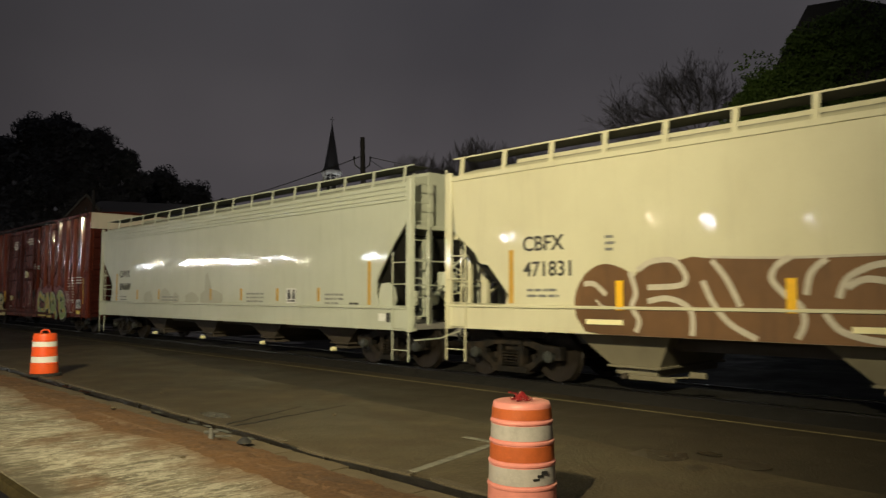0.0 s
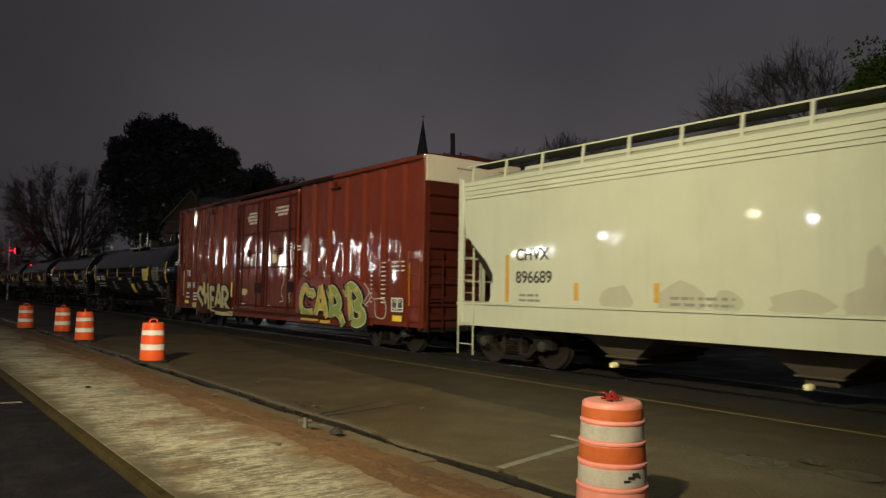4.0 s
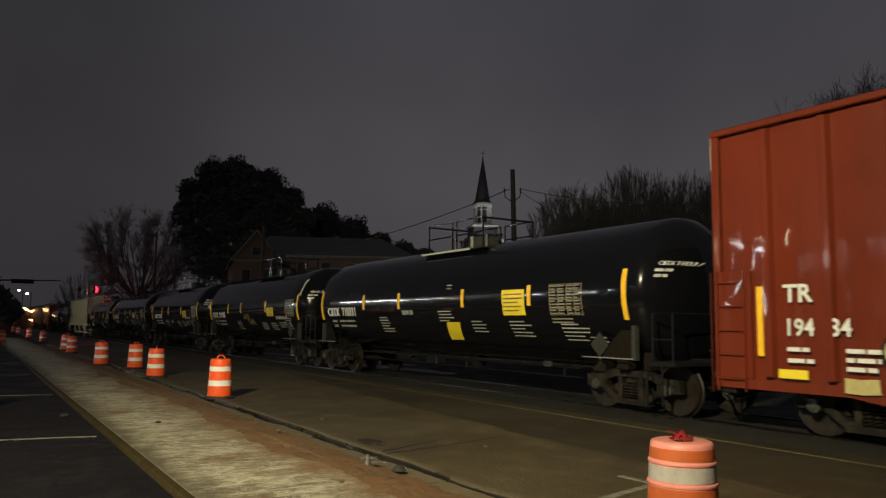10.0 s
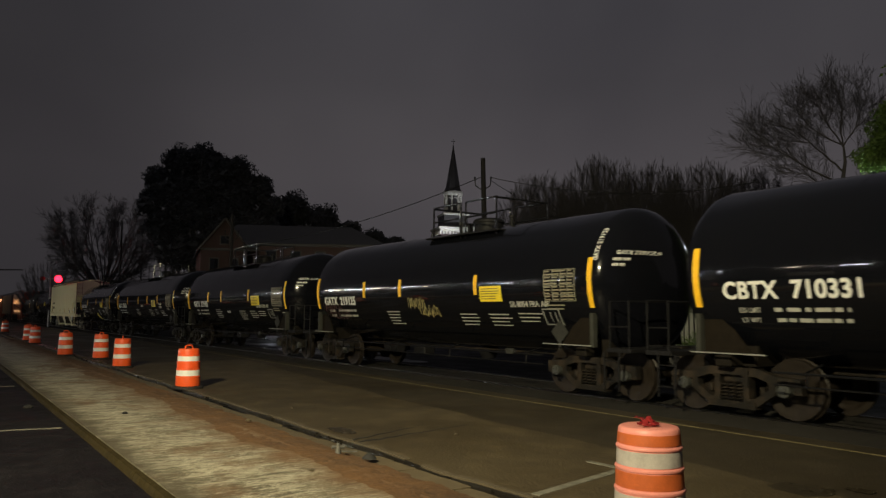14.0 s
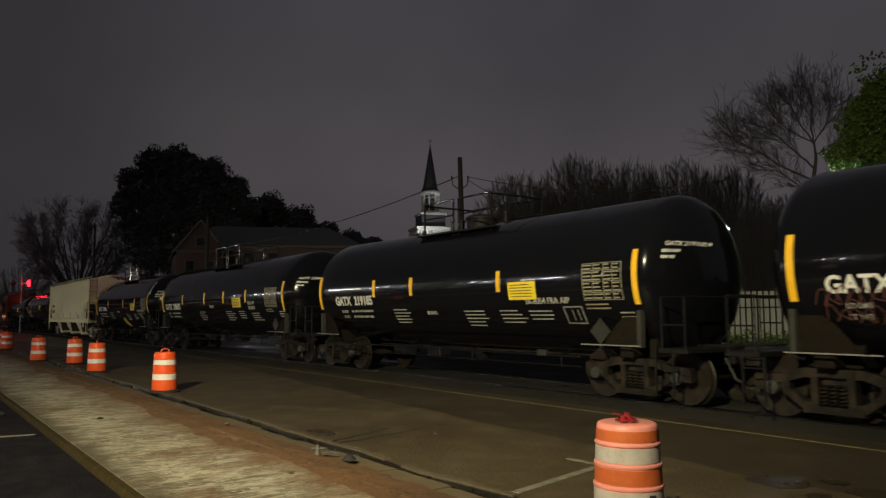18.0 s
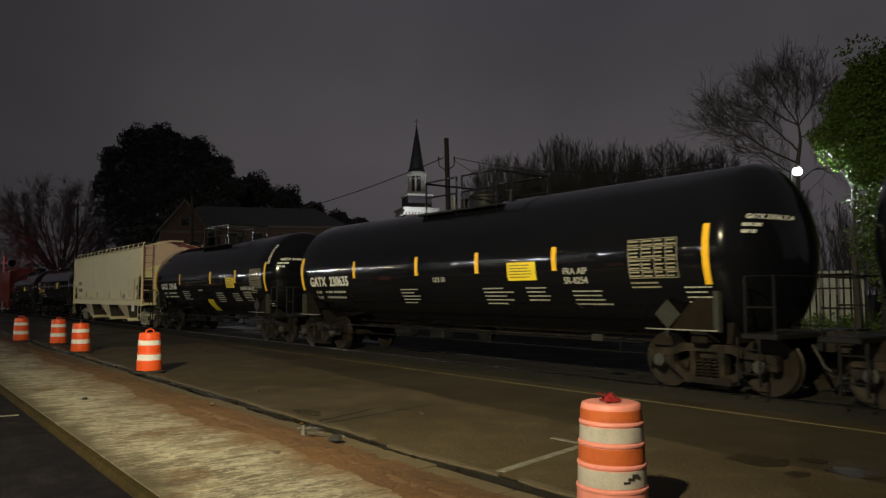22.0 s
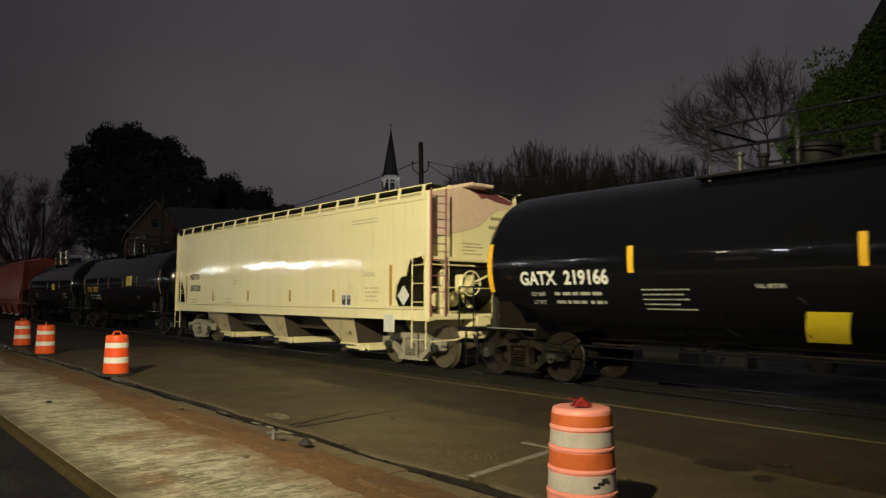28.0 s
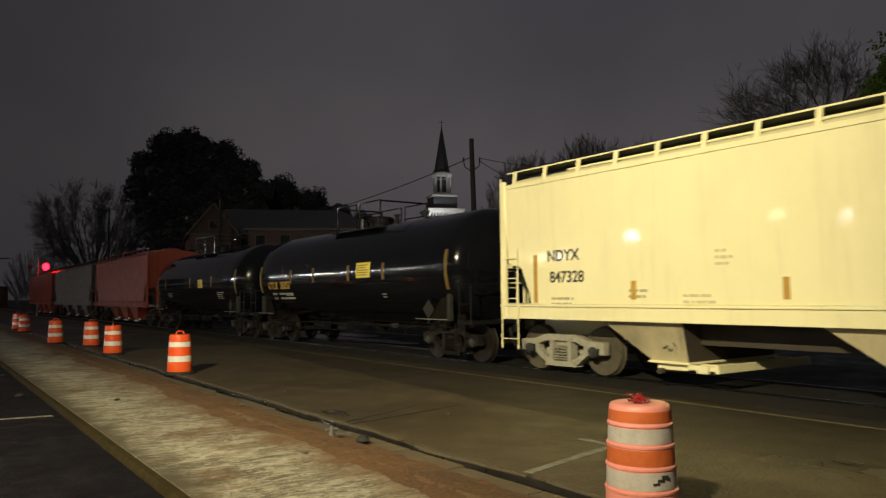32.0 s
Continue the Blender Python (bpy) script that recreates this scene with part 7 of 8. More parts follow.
def build_train():
    front_hoppers()
    box_car(29.95, 47.85)
    blk = "glossy black tank car with yellow reflective strips"
    tank_car(49.1, 64.35, ("CBTX 710331", 63.15, 1.97, 0.36), blk + ", yellow square placard", (60.54, 58.35, 55.15, 52.6), (63.7, 49.85), (53.15, 2.22, 0.78, 0.56), (51.45, 2.25, 0.95, 0.62), 56.5 - 56.7, 31,
             small=((59.6, 1.9, 0.75, 6), (56.3, 2.05, 0.7, 4), (54.9, 1.8, 0.7, 4), (53.4, 1.8, 0.75, 5), (51.7, 1.75, 0.8, 5), (51.0, 1.5, 0.5, 3), (55.9, 2.7, 0.35, 2)), diamond=(55.8, 1.62), front_text=((58.2, 1.98, "UL/N 50", 0.17),))
    tank_car(65.45, 78.4, ("GATX 219125", 77.2, 1.95, 0.33), blk + " and a scrawled tag", (74.72, 72.8, 69.54), (77.74, 66.03), (69.0, 2.15, 0.75, 0.34), (66.85, 2.28, 0.85, 0.62), 70.9 - 71.92, 32,
             small=((73.6, 1.75, 0.75, 5), (70.3, 1.7, 0.75, 4), (69.2, 1.7, 0.8, 4), (68.2, 1.72, 0.8, 3)), front_text=((68.4, 1.86, "SR-8054 FRA AIP", 0.17),), frame_box=(67.2, 1.66))
    tank_car(79.85, 92.7, ("GATX 219185", 91.05, 1.95, 0.33), blk, (89.02, 87.27, 84.01), (92.05, 80.46), (83.3, 2.15, 0.8, 0.36), (81.2, 2.26, 0.9, 0.66), 86.3 - 86.27, 33,
             small=((88.2, 1.8, 0.8, 5), (85.3, 1.75, 0.8, 5), (84.1, 1.75, 0.8, 4), (83.2, 1.74, 0.9, 3), (80.9, 1.7, 0.5, 4), (86.6, 1.72, 0.3, 1)), front_text=((83.25, 1.88, "SR-8054 FRA AIP", 0.17), (86.75, 1.68, "BLM-RR", 0.12)), frame_box=(82.0, 1.66))
    tank_car(94.05, 108.95, ("GATX 230635", 107.7, 1.95, 0.36), blk + ", grey side scuffs", (105.25, 102.4, 100.2, 97.95), (108.25, 94.76), (98.85, 2.15, 0.8, 0.36), (95.75, 2.28, 0.95, 0.64), 101.6 - 101.5, 34,
             small=((103.2, 1.82, 0.8, 5), (100.1, 1.82, 0.9, 5), (98.8, 1.82, 0.8, 4), (97.6, 1.75, 0.9, 4), (95.2, 1.8, 0.5, 5)), front_text=((97.75, 2.06, "FRA AIP\nSR-8254", 0.17), (101.8, 1.98, "GLB 50", 0.15)))
    tank_car(110.35, 123.43, ("GATX 219166", 121.95, 1.97, 0.34), blk + ", bright yellow tilted plate", (119.5, 115.95, 113.5), (122.84, 110.98), (114.0, 2.15, 0.75, 0.36), (111.75, 2.26, 0.9, 0.64), 117.1 - 116.85, 35,
             small=((119.35, 1.86, 0.95, 5), (115.6, 1.78, 0.8, 5), (114.0, 1.75, 0.85, 4), (111.2, 1.5, 0.5, 3), (113.0, 1.78, 0.8, 3)), front_text=((117.42, 1.87, "VAL-MSTAR", 0.085), (113.1, 1.88, "SR-8154 FRA AIP", 0.17)), diamond=(116.60, 1.385), frame_box=(112.6, 1.66))
    rear_hoppers()
    dull = "dull black tank car with small yellow strips"
    tank_car(141.5, 154.1, ("UTLX 20357", 152.75, 1.97, 0.34), dull + " and yellow numbers", (150.9, 149.2, 146.9, 144.96), (153.5, 142.1), (146.03, 2.42, 0.75, 0.42), None, 147.5 - 147.8, 36, letter="reflector_dull",
             small=((151.5, 1.75, 0.6, 2), (145.2, 1.75, 0.3, 2)))
    tank_car(155.5, 168.1, None, dull, (166.0, 162.0, 159.0), (167.4, 156.2), (160.5, 2.3, 0.6, 0.35), None, 161.9 - 161.8, 37, small=((165.8, 1.9, 0.9, 3), (158.5, 1.9, 0.9, 4)))


build_train()

# ---- across the track: house, church, trees, poles ----


def limb(mesh, p, d, length, radius, depth, r, spread, lift, n=4, twist=0.25, kids=(2, 3)):
    """One limb and, by recursion, its twigs."""
    pts, rs = [p.copy()], [radius]
    q, dd = p.copy(), d.normalized()
    for i in range(n):
        dd = (dd + Vector((r.uniform(-1, 1), r.uniform(-1, 1), r.uniform(-1, 1))) * twist * 0.45 + Vector((0, 0, lift))).normalized()
        q = q + dd * length / n
        pts.append(q.copy())
        rs.append(radius * (1 - 0.55 * (i + 1) / n))
    mesh.tube(pts, [max(0.010, q) for q in rs], 5 if radius > 0.05 else 3, False)
    if depth <= 0:
        return
    for i in range(1, n + 1):
        for k in range(r.randint(*kids) if i >= n - 1 else r.randint(0, kids[0])):
            a = dd.orthogonal().normalized()
            a = Matrix.Rotation(r.uniform(0, 6.28), 3, dd) @ a
            nd = (dd + a * spread * r.uniform(0.6, 1.3)).normalized()
            limb(mesh, pts[i], nd, length * r.uniform(0.5, 0.75), rs[i] * 0.70, depth - 1, r, spread, lift, max(2, n - 1), twist, kids)


def gauss(r):
    return Vector((r.gauss(0, 1), r.gauss(0, 1), r.gauss(0, 1)))


def spray(m, r, p, d, length, radius, level, thin, side=0.5, kids=4, rise=0.03):
    """A twig that carries finer twigs."""
    pts, rs, q, dd = [p], [radius], p.copy(), d.normalized()
    for i in range(3):
        dd = (dd + gauss(r) * 0.11 + Vector((0, 0, rise))).normalized()
        q = q + dd * length / 3
        pts.append(q.copy())
        rs.append(radius * (1 - 0.27 * (i + 1)) + 0.002)
    m.tube(pts, [max(thin, k) for k in rs], 3, False)
    if level:
        for k in range(kids):
            f = 0.15 + 0.85 * r.random()
            i = min(2, int(f * 3))
            spray(m, r, pts[i].lerp(pts[i + 1], f * 3 - i), dd + gauss(r).normalized() * side, length * r.uniform(0.45, 0.72), radius * 0.55, level - 1, thin, side, kids, rise)


def bare_tree(at, lobes, seed, label, fork=4.0, trunk=0.22, limbs=22, turn=0.0, thin=0.008):
    """A winter tree: limbs curve out of the trunk to the edges of domed lobes (across, up, half width, half height), each with sprays of fine twigs."""
    r = random.Random(seed)
    t = thing("bare_tree", label, "tree", at, turn=turn)
    m = Mesh()
    m.tube([(0, 0, -0.1), (0.03, 0.02, fork * 0.5), (0.0, 0.0, fork + 0.3)], [trunk * 1.25, trunk, trunk * 0.75], 8)
    part("trunk", m, M["bark"], t)
    m = Mesh()

    total = sum(a * b for _, _, a, b in lobes)
    for cx, cz, rx, rz in lobes:
        n = max(4, round(limbs * rx * rz / total))
        for k in range(n):
            el = radians(6 + 168 * (k + 0.5) / n + r.uniform(-9, 9))
            depth = r.uniform(-0.75, 0.75)
            out = Vector((math.cos(el) * rx, depth * rx, math.sin(el) * rz * math.sqrt(1 - 0.5 * depth * depth))) * r.uniform(0.62, 0.78)
            end = Vector((cx, 0, cz)) + out
            start = Vector((0, 0, fork - r.uniform(0.0, 1.4) * (1 if abs(cx) > 1 else 0.5)))
            far = (end - start).length
            bend = start.lerp(end, 0.5) + Vector((out.x * 0.25, out.y * 0.25, -0.12 * far * abs(math.cos(el)))) + gauss(r) * 0.07 * far
            line = [start * (1 - u) ** 2 + bend * 2 * u * (1 - u) + end * u * u + gauss(r) * 0.012 * far * u for u in (i / 8 for i in range(9))]
            m.tube(line, [trunk * (0.40 - 0.345 * i / 8) for i in range(9)], 5, False)
            for q in range(13):
                u = 0.30 + 0.70 * q / 12
                i = min(7, int(u * 8))
                p = line[i].lerp(line[i + 1], u * 8 - i)
                away = (p - Vector((cx, 0, cz - 0.5 * rz))).normalized()
                spray(m, r, p, (line[i + 1] - line[i]).normalized() * 0.6 + away * 0.6 + gauss(r).normalized() * 0.7, min(rx, rz) * r.uniform(0.26, 0.44), trunk * 0.09, 2, thin, 0.6, 5)
    part("crown", m, M["bark"], t, "bare winter twigs")
    return t


def forked_tree(at, seed, label, turn, stem, limbs, thin):
    """A winter tree with few arching limbs (across, up), each set with fans of fine twigs towards its end."""
    r = random.Random(seed)
    t = thing("bare_tree", label, "tree", at, turn=turn)
    m = Mesh()
    m.tube([(x, 0, z) for x, z in stem], [0.15 - 0.105 * i / (len(stem) - 1) for i in range(len(stem))], 8)
    part("trunk", m, M["bark"], t)
    m = Mesh()
    for pts, thick in limbs:
        lean = r.uniform(-0.45, 0.45)
        n = len(pts) - 1
        way = [Vector((x, lean * abs(x - pts[0][0]), z)) for x, z in pts]
        line = []
        for i in range(n):
            a, b, c, d = way[max(0, i - 1)], way[i], way[i + 1], way[min(n, i + 2)]
            for k in range(4):
                u = k / 4
                line.append(0.5 * (2 * b + (c - a) * u + (2 * a - 5 * b + 4 * c - d) * u * u + (3 * b - a - 3 * c + d) * u ** 3) + gauss(r) * 0.015)
        line.append(way[-1])
        last = len(line) - 1
        m.tube(line, [0.74 * thick * (1 - 0.84 * i / last) for i in range(last + 1)], 5, False)
        far = sum((line[i + 1] - line[i]).length for i in range(last))
        for q in range(max(12, round(far * 17))):
            u = 0.12 + 0.88 * r.random() ** 0.9
            i = min(last - 1, int(u * last))
            p = line[i].lerp(line[i + 1], u * last - i)
            aim = (line[i + 1] - line[i]).normalized() * 0.75 + gauss(r).normalized() * 0.75 + Vector((0, 0, 0.25))
            spray(m, r, p, aim, r.uniform(0.7, 1.5), 0.009, 2, thin, 0.55, 3, 0.03)
    part("crown", m, M["bark"], t, "bare winter twigs")
    return t


def thicket(at, width, height, seed, label, stems=26, turn=0):
    """A clump of bare saplings that fan up under a domed outline, each set with fine steep twigs."""
    r = random.Random(seed)
    t = thing("bare_thicket", label, "trees", at, turn=turn)
    m, twigs = Mesh(), Mesh()
    for k in range(stems):
        x, y = width * (r.random() - 0.5), r.uniform(-1.6, 1.6)
        side = 2 * x / width
        dome = 0.34 + 0.66 * math.sqrt(max(0.0, 1 - abs(side) ** 2.6))
        h = height * dome * r.uniform(0.94, 1.0) * (1 if k % 4 else 0.8)
        end = Vector((x * 1.12 + r.gauss(0, 0.12), y + r.gauss(0, 0.25), h * 0.93))
        start = Vector((x * 0.50, y * 0.7, 0))
        bend = start.lerp(end, 0.5) + Vector((-x * 0.10, 0, 0.04 * h))
        line = [start * (1 - u) ** 2 + bend * 2 * u * (1 - u) + end * u * u for u in (i / 6 for i in range(7))]
        m.tube(line, [0.024 * (1 - 0.13 * i) for i in range(7)], 3, False)
        for q in range(17):
            u = 0.26 + 0.74 * q / 16
            i = min(5, int(u * 6))
            way = (line[i + 1] - line[i]).normalized()
            spray(twigs, r, line[i].lerp(line[i + 1], u * 6 - i), way + gauss(r) * 0.24, h * r.uniform(0.10, 0.16) * (1 - 0.62 * u * u), 0.010, 1, 0.0072, 0.36, 6, 0.04)
    part("sapling_stem", m, M["bark"], t, "thin upright bare stems")["kind"] = "stuff"
    part("crown", twigs, M["bark"], t, "fine bare twigs")["kind"] = "stuff"
    return t


def leaf_mass(mesh, centre, radii, count, size, r):
    """Small leaf clumps scattered in the shell of a lobe."""
    for _ in range(count):
        d = Vector((r.gauss(0, 1), r.gauss(0, 1), r.gauss(0, 1))).normalized()
        k = 0.40 + 0.5 * r.random() ** 0.6
        p = Vector(centre) + Vector((d.x * radii[0], d.y * radii[1], d.z * radii[2])) * k
        a = Vector((r.gauss(0, 1), r.gauss(0, 1), r.gauss(0, 1))).normalized()
        b = a.orthogonal().normalized()
        s = size * r.uniform(0.6, 1.5)
        c = a.cross(b) * s * 0.25
        mesh.add([p - a * s + c, p - b * s * 0.6, p + a * s + c, p + b * s * 0.6], [(0, 1, 2, 3)])


def leafy_tree(at, lobes, trunk, height, seed, label, count=5200, size=0.16, mat="leaf_dark"):
    r = random.Random(seed)
    t = thing("evergreen_tree", label, "tree", at)
    m = Mesh()
    m.tube([(0, 0, -0.2), (0.1, 0.1, height * 0.3), (0.0, 0.2, height * 0.62)], [trunk * 1.2, trunk, trunk * 0.4], 9)
    for c, rad in lobes:
        m.tube([(0, 0.1, height * 0.25), tuple(Vector(c) * 0.6 + Vector((0, 0, height * 0.12))), tuple(c)], [trunk * 0.4, trunk * 0.25, 0.03], 5)
    part("trunk", m, M["bark"], t)
    m = Mesh()
    total = sum(a * b + b * c + a * c for _, (a, b, c) in lobes)
    for c, rad in lobes:
        n = int(count * (rad[0] * rad[1] + rad[1] * rad[2] + rad[0] * rad[2]) / total)
        # each lobe breaks up into smaller tufts
        for k in range(26):
            d = Vector((r.gauss(0, 1), r.gauss(0, 1), r.gauss(0, 1))).normalized()
            q = Vector(c) + Vector((d.x * rad[0], d.y * rad[1], d.z * rad[2])) * r.uniform(0.5, 0.86)
            leaf_mass(m, q, [0.46 * min(rad) * r.uniform(0.7, 1.2)] * 2 + [0.42 * min(rad)], n // 22, size, r)
        leaf_mass(m, c, [0.85 * v for v in rad], n // 3, size * 3.2, r)
    part("crown", m, M[mat], t, "dense dark evergreen leaves", smooth=0)
    return t


def polar(az, dist):
    return dist * math.sin(radians(az)), dist * math.cos(radians(az))


def up(el, dist):
    return 1.70 + dist * math.tan(radians(el))


def gable_house():
    """Brick house, gable to the street, with a lower flat-roofed wing."""
    x, y = polar(18.1, 60)
    t = thing("house", "dark red brick house with a slate gable roof and white trim", "house", (x, y, 0), turn=-14)
    w, e, p = 1.75, up(4.85, 60), up(7.0, 60)
    b = Mesh()
    b.add(
        [(-w, 0, 0), (w, 0, 0), (w, 0, e), (0, 0, p - 0.1), (-w, 0, e), (-w, 9, 0), (w, 9, 0), (w, 9, e), (0, 9, p - 0.1), (-w, 9, e)],
        [(0, 1, 2, 3, 4), (9, 8, 7, 6, 5), (0, 5, 6, 1), (1, 6, 7, 2), (4, 9, 5, 0)])
    part("wall", b, M["brick"], t, smooth=0)
    b = Mesh()
    for s in (-1, 1):
        b.add([(s * (w + 0.25), -0.3, e - 0.25), (0, -0.3, p), (0, 9.3, p), (s * (w + 0.25), 9.3, e - 0.25), (s * (w + 0.25), -0.3, e - 0.38), (0, -0.3, p - 0.14), (0, 9.3, p - 0.14), (s * (w + 0.25), 9.3, e - 0.38)],
              [(0, 1, 2, 3), (7, 6, 5, 4), (0, 4, 5, 1), (3, 2, 6, 7), (0, 3, 7, 4)])
    part("roof", b, M["slate"], t, smooth=0)
    b = Mesh()
    for s in (-1, 1):
        b.tube([(s * (w + 0.25), -0.34, e - 0.30), (0, -0.34, p - 0.06)], 0.09, 4)
    b.box(-w - 0.1, w + 0.1, -0.16, -0.02, e - 0.30, e - 0.12, 0.02)
    part("bargeboard", b, M["trim_dull"], t, "white painted bargeboards")
    for wx, wz in ((-0.75, e - 1.6), (0.75, e - 1.6), (0, e + 0.55)):
        b = Mesh()
        h = 0.75 if wz < e else 0.38
        b.box(wx - 0.38, wx + 0.38, -0.10, 0.02, wz - h, wz + h, 0.015)
        f = part("window", b, M["trim_dull"], t, "white window frame")
        b = Mesh()
        b.box(wx - 0.29, wx + 0.29, -0.115, -0.09, wz - h + 0.09, wz + h - 0.09, 0)
        part("pane", b, M["glass"], f, smooth=0)
    # long main roof behind and the wing towards the church
    x2, y2 = polar(24.3, 66)
    t = thing("house", "long dark brick house with a low slate roof", "house", (x2, y2, 0), turn=-24)
    b = Mesh()
    hw = 7.5
    b.box(-hw, hw, -0.1, 8, 0, up(4.9, 66), 0)
    part("wall", b, M["brick"], t, smooth=0)
    z0, z1 = up(4.75, 66), up(6.95, 66)
    b = Mesh()
    b.add([(-hw - 0.6, -0.7, z0), (hw + 0.6, -0.7, z0), (hw - 3.5, 3.6, z1), (-hw + 1.0, 3.6, z1), (-hw - 0.6, 8.5, z0), (hw + 0.6, 8.5, z0)], [(0, 1, 2, 3), (3, 2, 5, 4), (0, 3, 4), (1, 5, 2), (0, 4, 5, 1)])
    part("roof", b, M["slate"], t, smooth=0)
    b = Mesh()
    b.box(-hw - 0.65, hw + 0.65, -0.85, -0.70, z0 - 0.14, z0 + 0.06, 0.02)
    part("gutter", b, M["trim_dull"], t, "pale eaves gutter", smooth=0)
    x3, y3 = polar(25.2, 57)
    t = thing("porch_wing", "flat-roofed brick wing with a pale cornice", "house", (x3, y3, 0), turn=-30)
    b = Mesh()
    zt = up(5.25, 57)
    b.box(-4.6, 4.6, 0, 5, 0, zt - 0.2, 0)
    part("wall", b, M["brick"], t, smooth=0)
    b = Mesh()
    b.box(-4.9, 4.9, -0.3, 5.3, zt - 0.2, zt, 0.03)
    part("cornice", b, M["trim_dull"], t, "pale cornice", smooth=0)
    # unseen lamps, added for the glints on the wet ground past the rails
    for wx in (-3.6, -1.4, 0.8, 2.8):
        b = Mesh()
        b.lathe([(0.0, 1.58), (0.10, 1.61), (0.16, 1.76), (0.10, 1.90), (0.0, 1.94)], "z", (wx, -0.5, 0), 12)
        p = part("step_lamp", b, M["lamp_porch"], t, "white glowing lamp hidden behind the train")
        b = Mesh()
        b.tube([(wx, -0.5, -0.02), (wx, -0.5, 1.60)], 0.03, 6)
        part("post", b, M["black_part"], p)
    for k in range(5):
        wx = -3.7 + 1.85 * k
        b = Mesh()
        b.box(wx - 0.42, wx + 0.42, -0.06, 0.03, zt - 2.0, zt - 0.5, 0.02)
        f = part("window", b, M["trim_dull"], t, "white window frame", smooth=0)
        b = Mesh()
        b.box(wx - 0.34, wx + 0.34, -0.075, -0.05, zt - 1.92, zt - 0.58, 0)
        part("pane", b, M["glass"], f, smooth=0)


def church():
    D = 108.0
    x, y = polar(35.42, D)
    t = thing("church_steeple", "white church steeple with an octagonal dark spire, lit from below", "church", (x, y, 0), turn=-20)
    z = lambda el: up(el, D)
    b = Mesh()
    b.box(-2.35, 2.35, -2.35, 2.35, 0, z(6.2), 0)
    part("tower", b, M["brick"], t, smooth=0)
    b = Mesh()
    b.box(-2.75, 2.75, -2.75, 2.75, z(6.45), z(6.62), 0.04)
    b.box(-2.55, 2.55, -2.55, 2.55, z(6.25), z(6.45), 0.04)
    for k in range(12):
        for s in (-1, 1):
            b.box(-2.6 + k * 0.46, -2.4 + k * 0.46, min(s * 2.35, s * 2.66), max(s * 2.35, s * 2.66), z(6.05), z(6.27), 0)
            b.box(min(s * 2.35, s * 2.66), max(s * 2.35, s * 2.66), -2.6 + k * 0.46, -2.4 + k * 0.46, z(6.05), z(6.27), 0)
    part("cornice", b, M["trim"], t, "white dentilled cornice", smooth=0)
    b = Mesh()
    b.box(-1.80, 1.80, -1.80, 1.80, z(6.6), z(7.55), 0.03)
    part("plinth", b, M["slate"], t, smooth=0)
    b = Mesh()
    b.box(-1.95, 1.95, -1.95, 1.95, z(7.55), z(7.72), 0.05)
    b.lathe([(1.55, z(7.72)), (1.55, z(7.85)), (1.45, z(7.9))], "z", n=8)
    part("plinth_cap", b, M["trim"], t, "white moulded ledge", smooth=0)
    for k in range(8):
        a = math.pi / 8 + math.pi / 4 * k
        b = Mesh()
        b.lathe([(0.17, z(7.85)), (0.17, z(7.95)), (0.125, z(7.98)), (0.115, z(9.05)), (0.18, z(9.12)), (0.18, z(9.2))], "z", (1.22 * math.cos(a), 1.22 * math.sin(a), 0), 10)
        part("column", b, M["trim"], t, "white belfry column")
        b = Mesh()
        a2 = a + math.pi / 8
        c = Vector((1.12 * math.cos(a2), 1.12 * math.sin(a2), 0))
        sx = Vector((-math.sin(a2), math.cos(a2), 0))
        for side in (-1, 1):
            arc = [c + sx * side * 0.43 + Vector((0, 0, z(8.72)))] + [c + sx * 0.43 * side * math.cos(g) + Vector((0, 0, z(8.72) + 0.45 * math.sin(g))) for g in (0.4, 0.8, 1.2, 1.57)]
            b.tube(arc, 0.07, 4)
        part("arch", b, M["trim"], t)
    b = Mesh()
    b.lathe([(0.72, z(7.85)), (0.72, z(9.2))], "z", n=8)
    part("bell_core", b, M["slate"], t, smooth=0)
    b = Mesh()
    b.lathe([(1.38, z(9.15)), (1.55, z(9.28)), (1.55, z(9.42)), (1.32, z(9.5))], "z", n=8)
    part("entablature", b, M["trim"], t, "white entablature", smooth=0)
    b = Mesh()
    b.lathe([(1.42, z(9.45)), (1.12, z(9.75)), (0.07, z(12.95)), (0.0, z(13.0))], "z", n=8)
    part("spire", b, M["slate"], t, "dark slate spire", smooth=0)
    b = Mesh()
    b.lathe([(0.0, z(12.92)), (0.14, z(12.98)), (0.0, z(13.05))], "z", n=8)
    b.tube([(0, 0, z(12.95)), (0, 0, z(13.52))], 0.045, 5)
    b.tube([(-0.3, 0.05, z(13.33)), (0.3, -0.05, z(13.33))], 0.045, 5)
    part("cross", b, M["metal"], t, "metal cross and ball")
    # nave roof
    t = thing("church_nave", "dark church nave with a long slate roof", "church", (x + 2, y + 6, 0), turn=-20)
    b = Mesh()
    b.add([(-9, 0, 0), (9, 0, 0), (9, 0, 8), (0, 0, z(6.0)), (-9, 0, 8), (-9, 30, 0), (9, 30, 0), (9, 30, 8), (0, 30, z(6.0)), (-9, 30, 8)], [(0, 1, 2, 3, 4), (9, 8, 7, 6, 5), (0, 5, 6, 1), (1, 6, 7, 2), (4, 9, 5, 0), (2, 7, 8, 3), (3, 8, 9, 4)])
    part("body", b, M["slate"], t, smooth=0)
    for dx, dy in ((-4.2, -5.0), (4.5, -3.0)):
        lamp("steeple_floodlight", "SPOT", (x + dx, y + dy, z(5.2)), 900, (0.95, 0.97, 1.0), 0.15, (x, y, z(7.2)), 75)


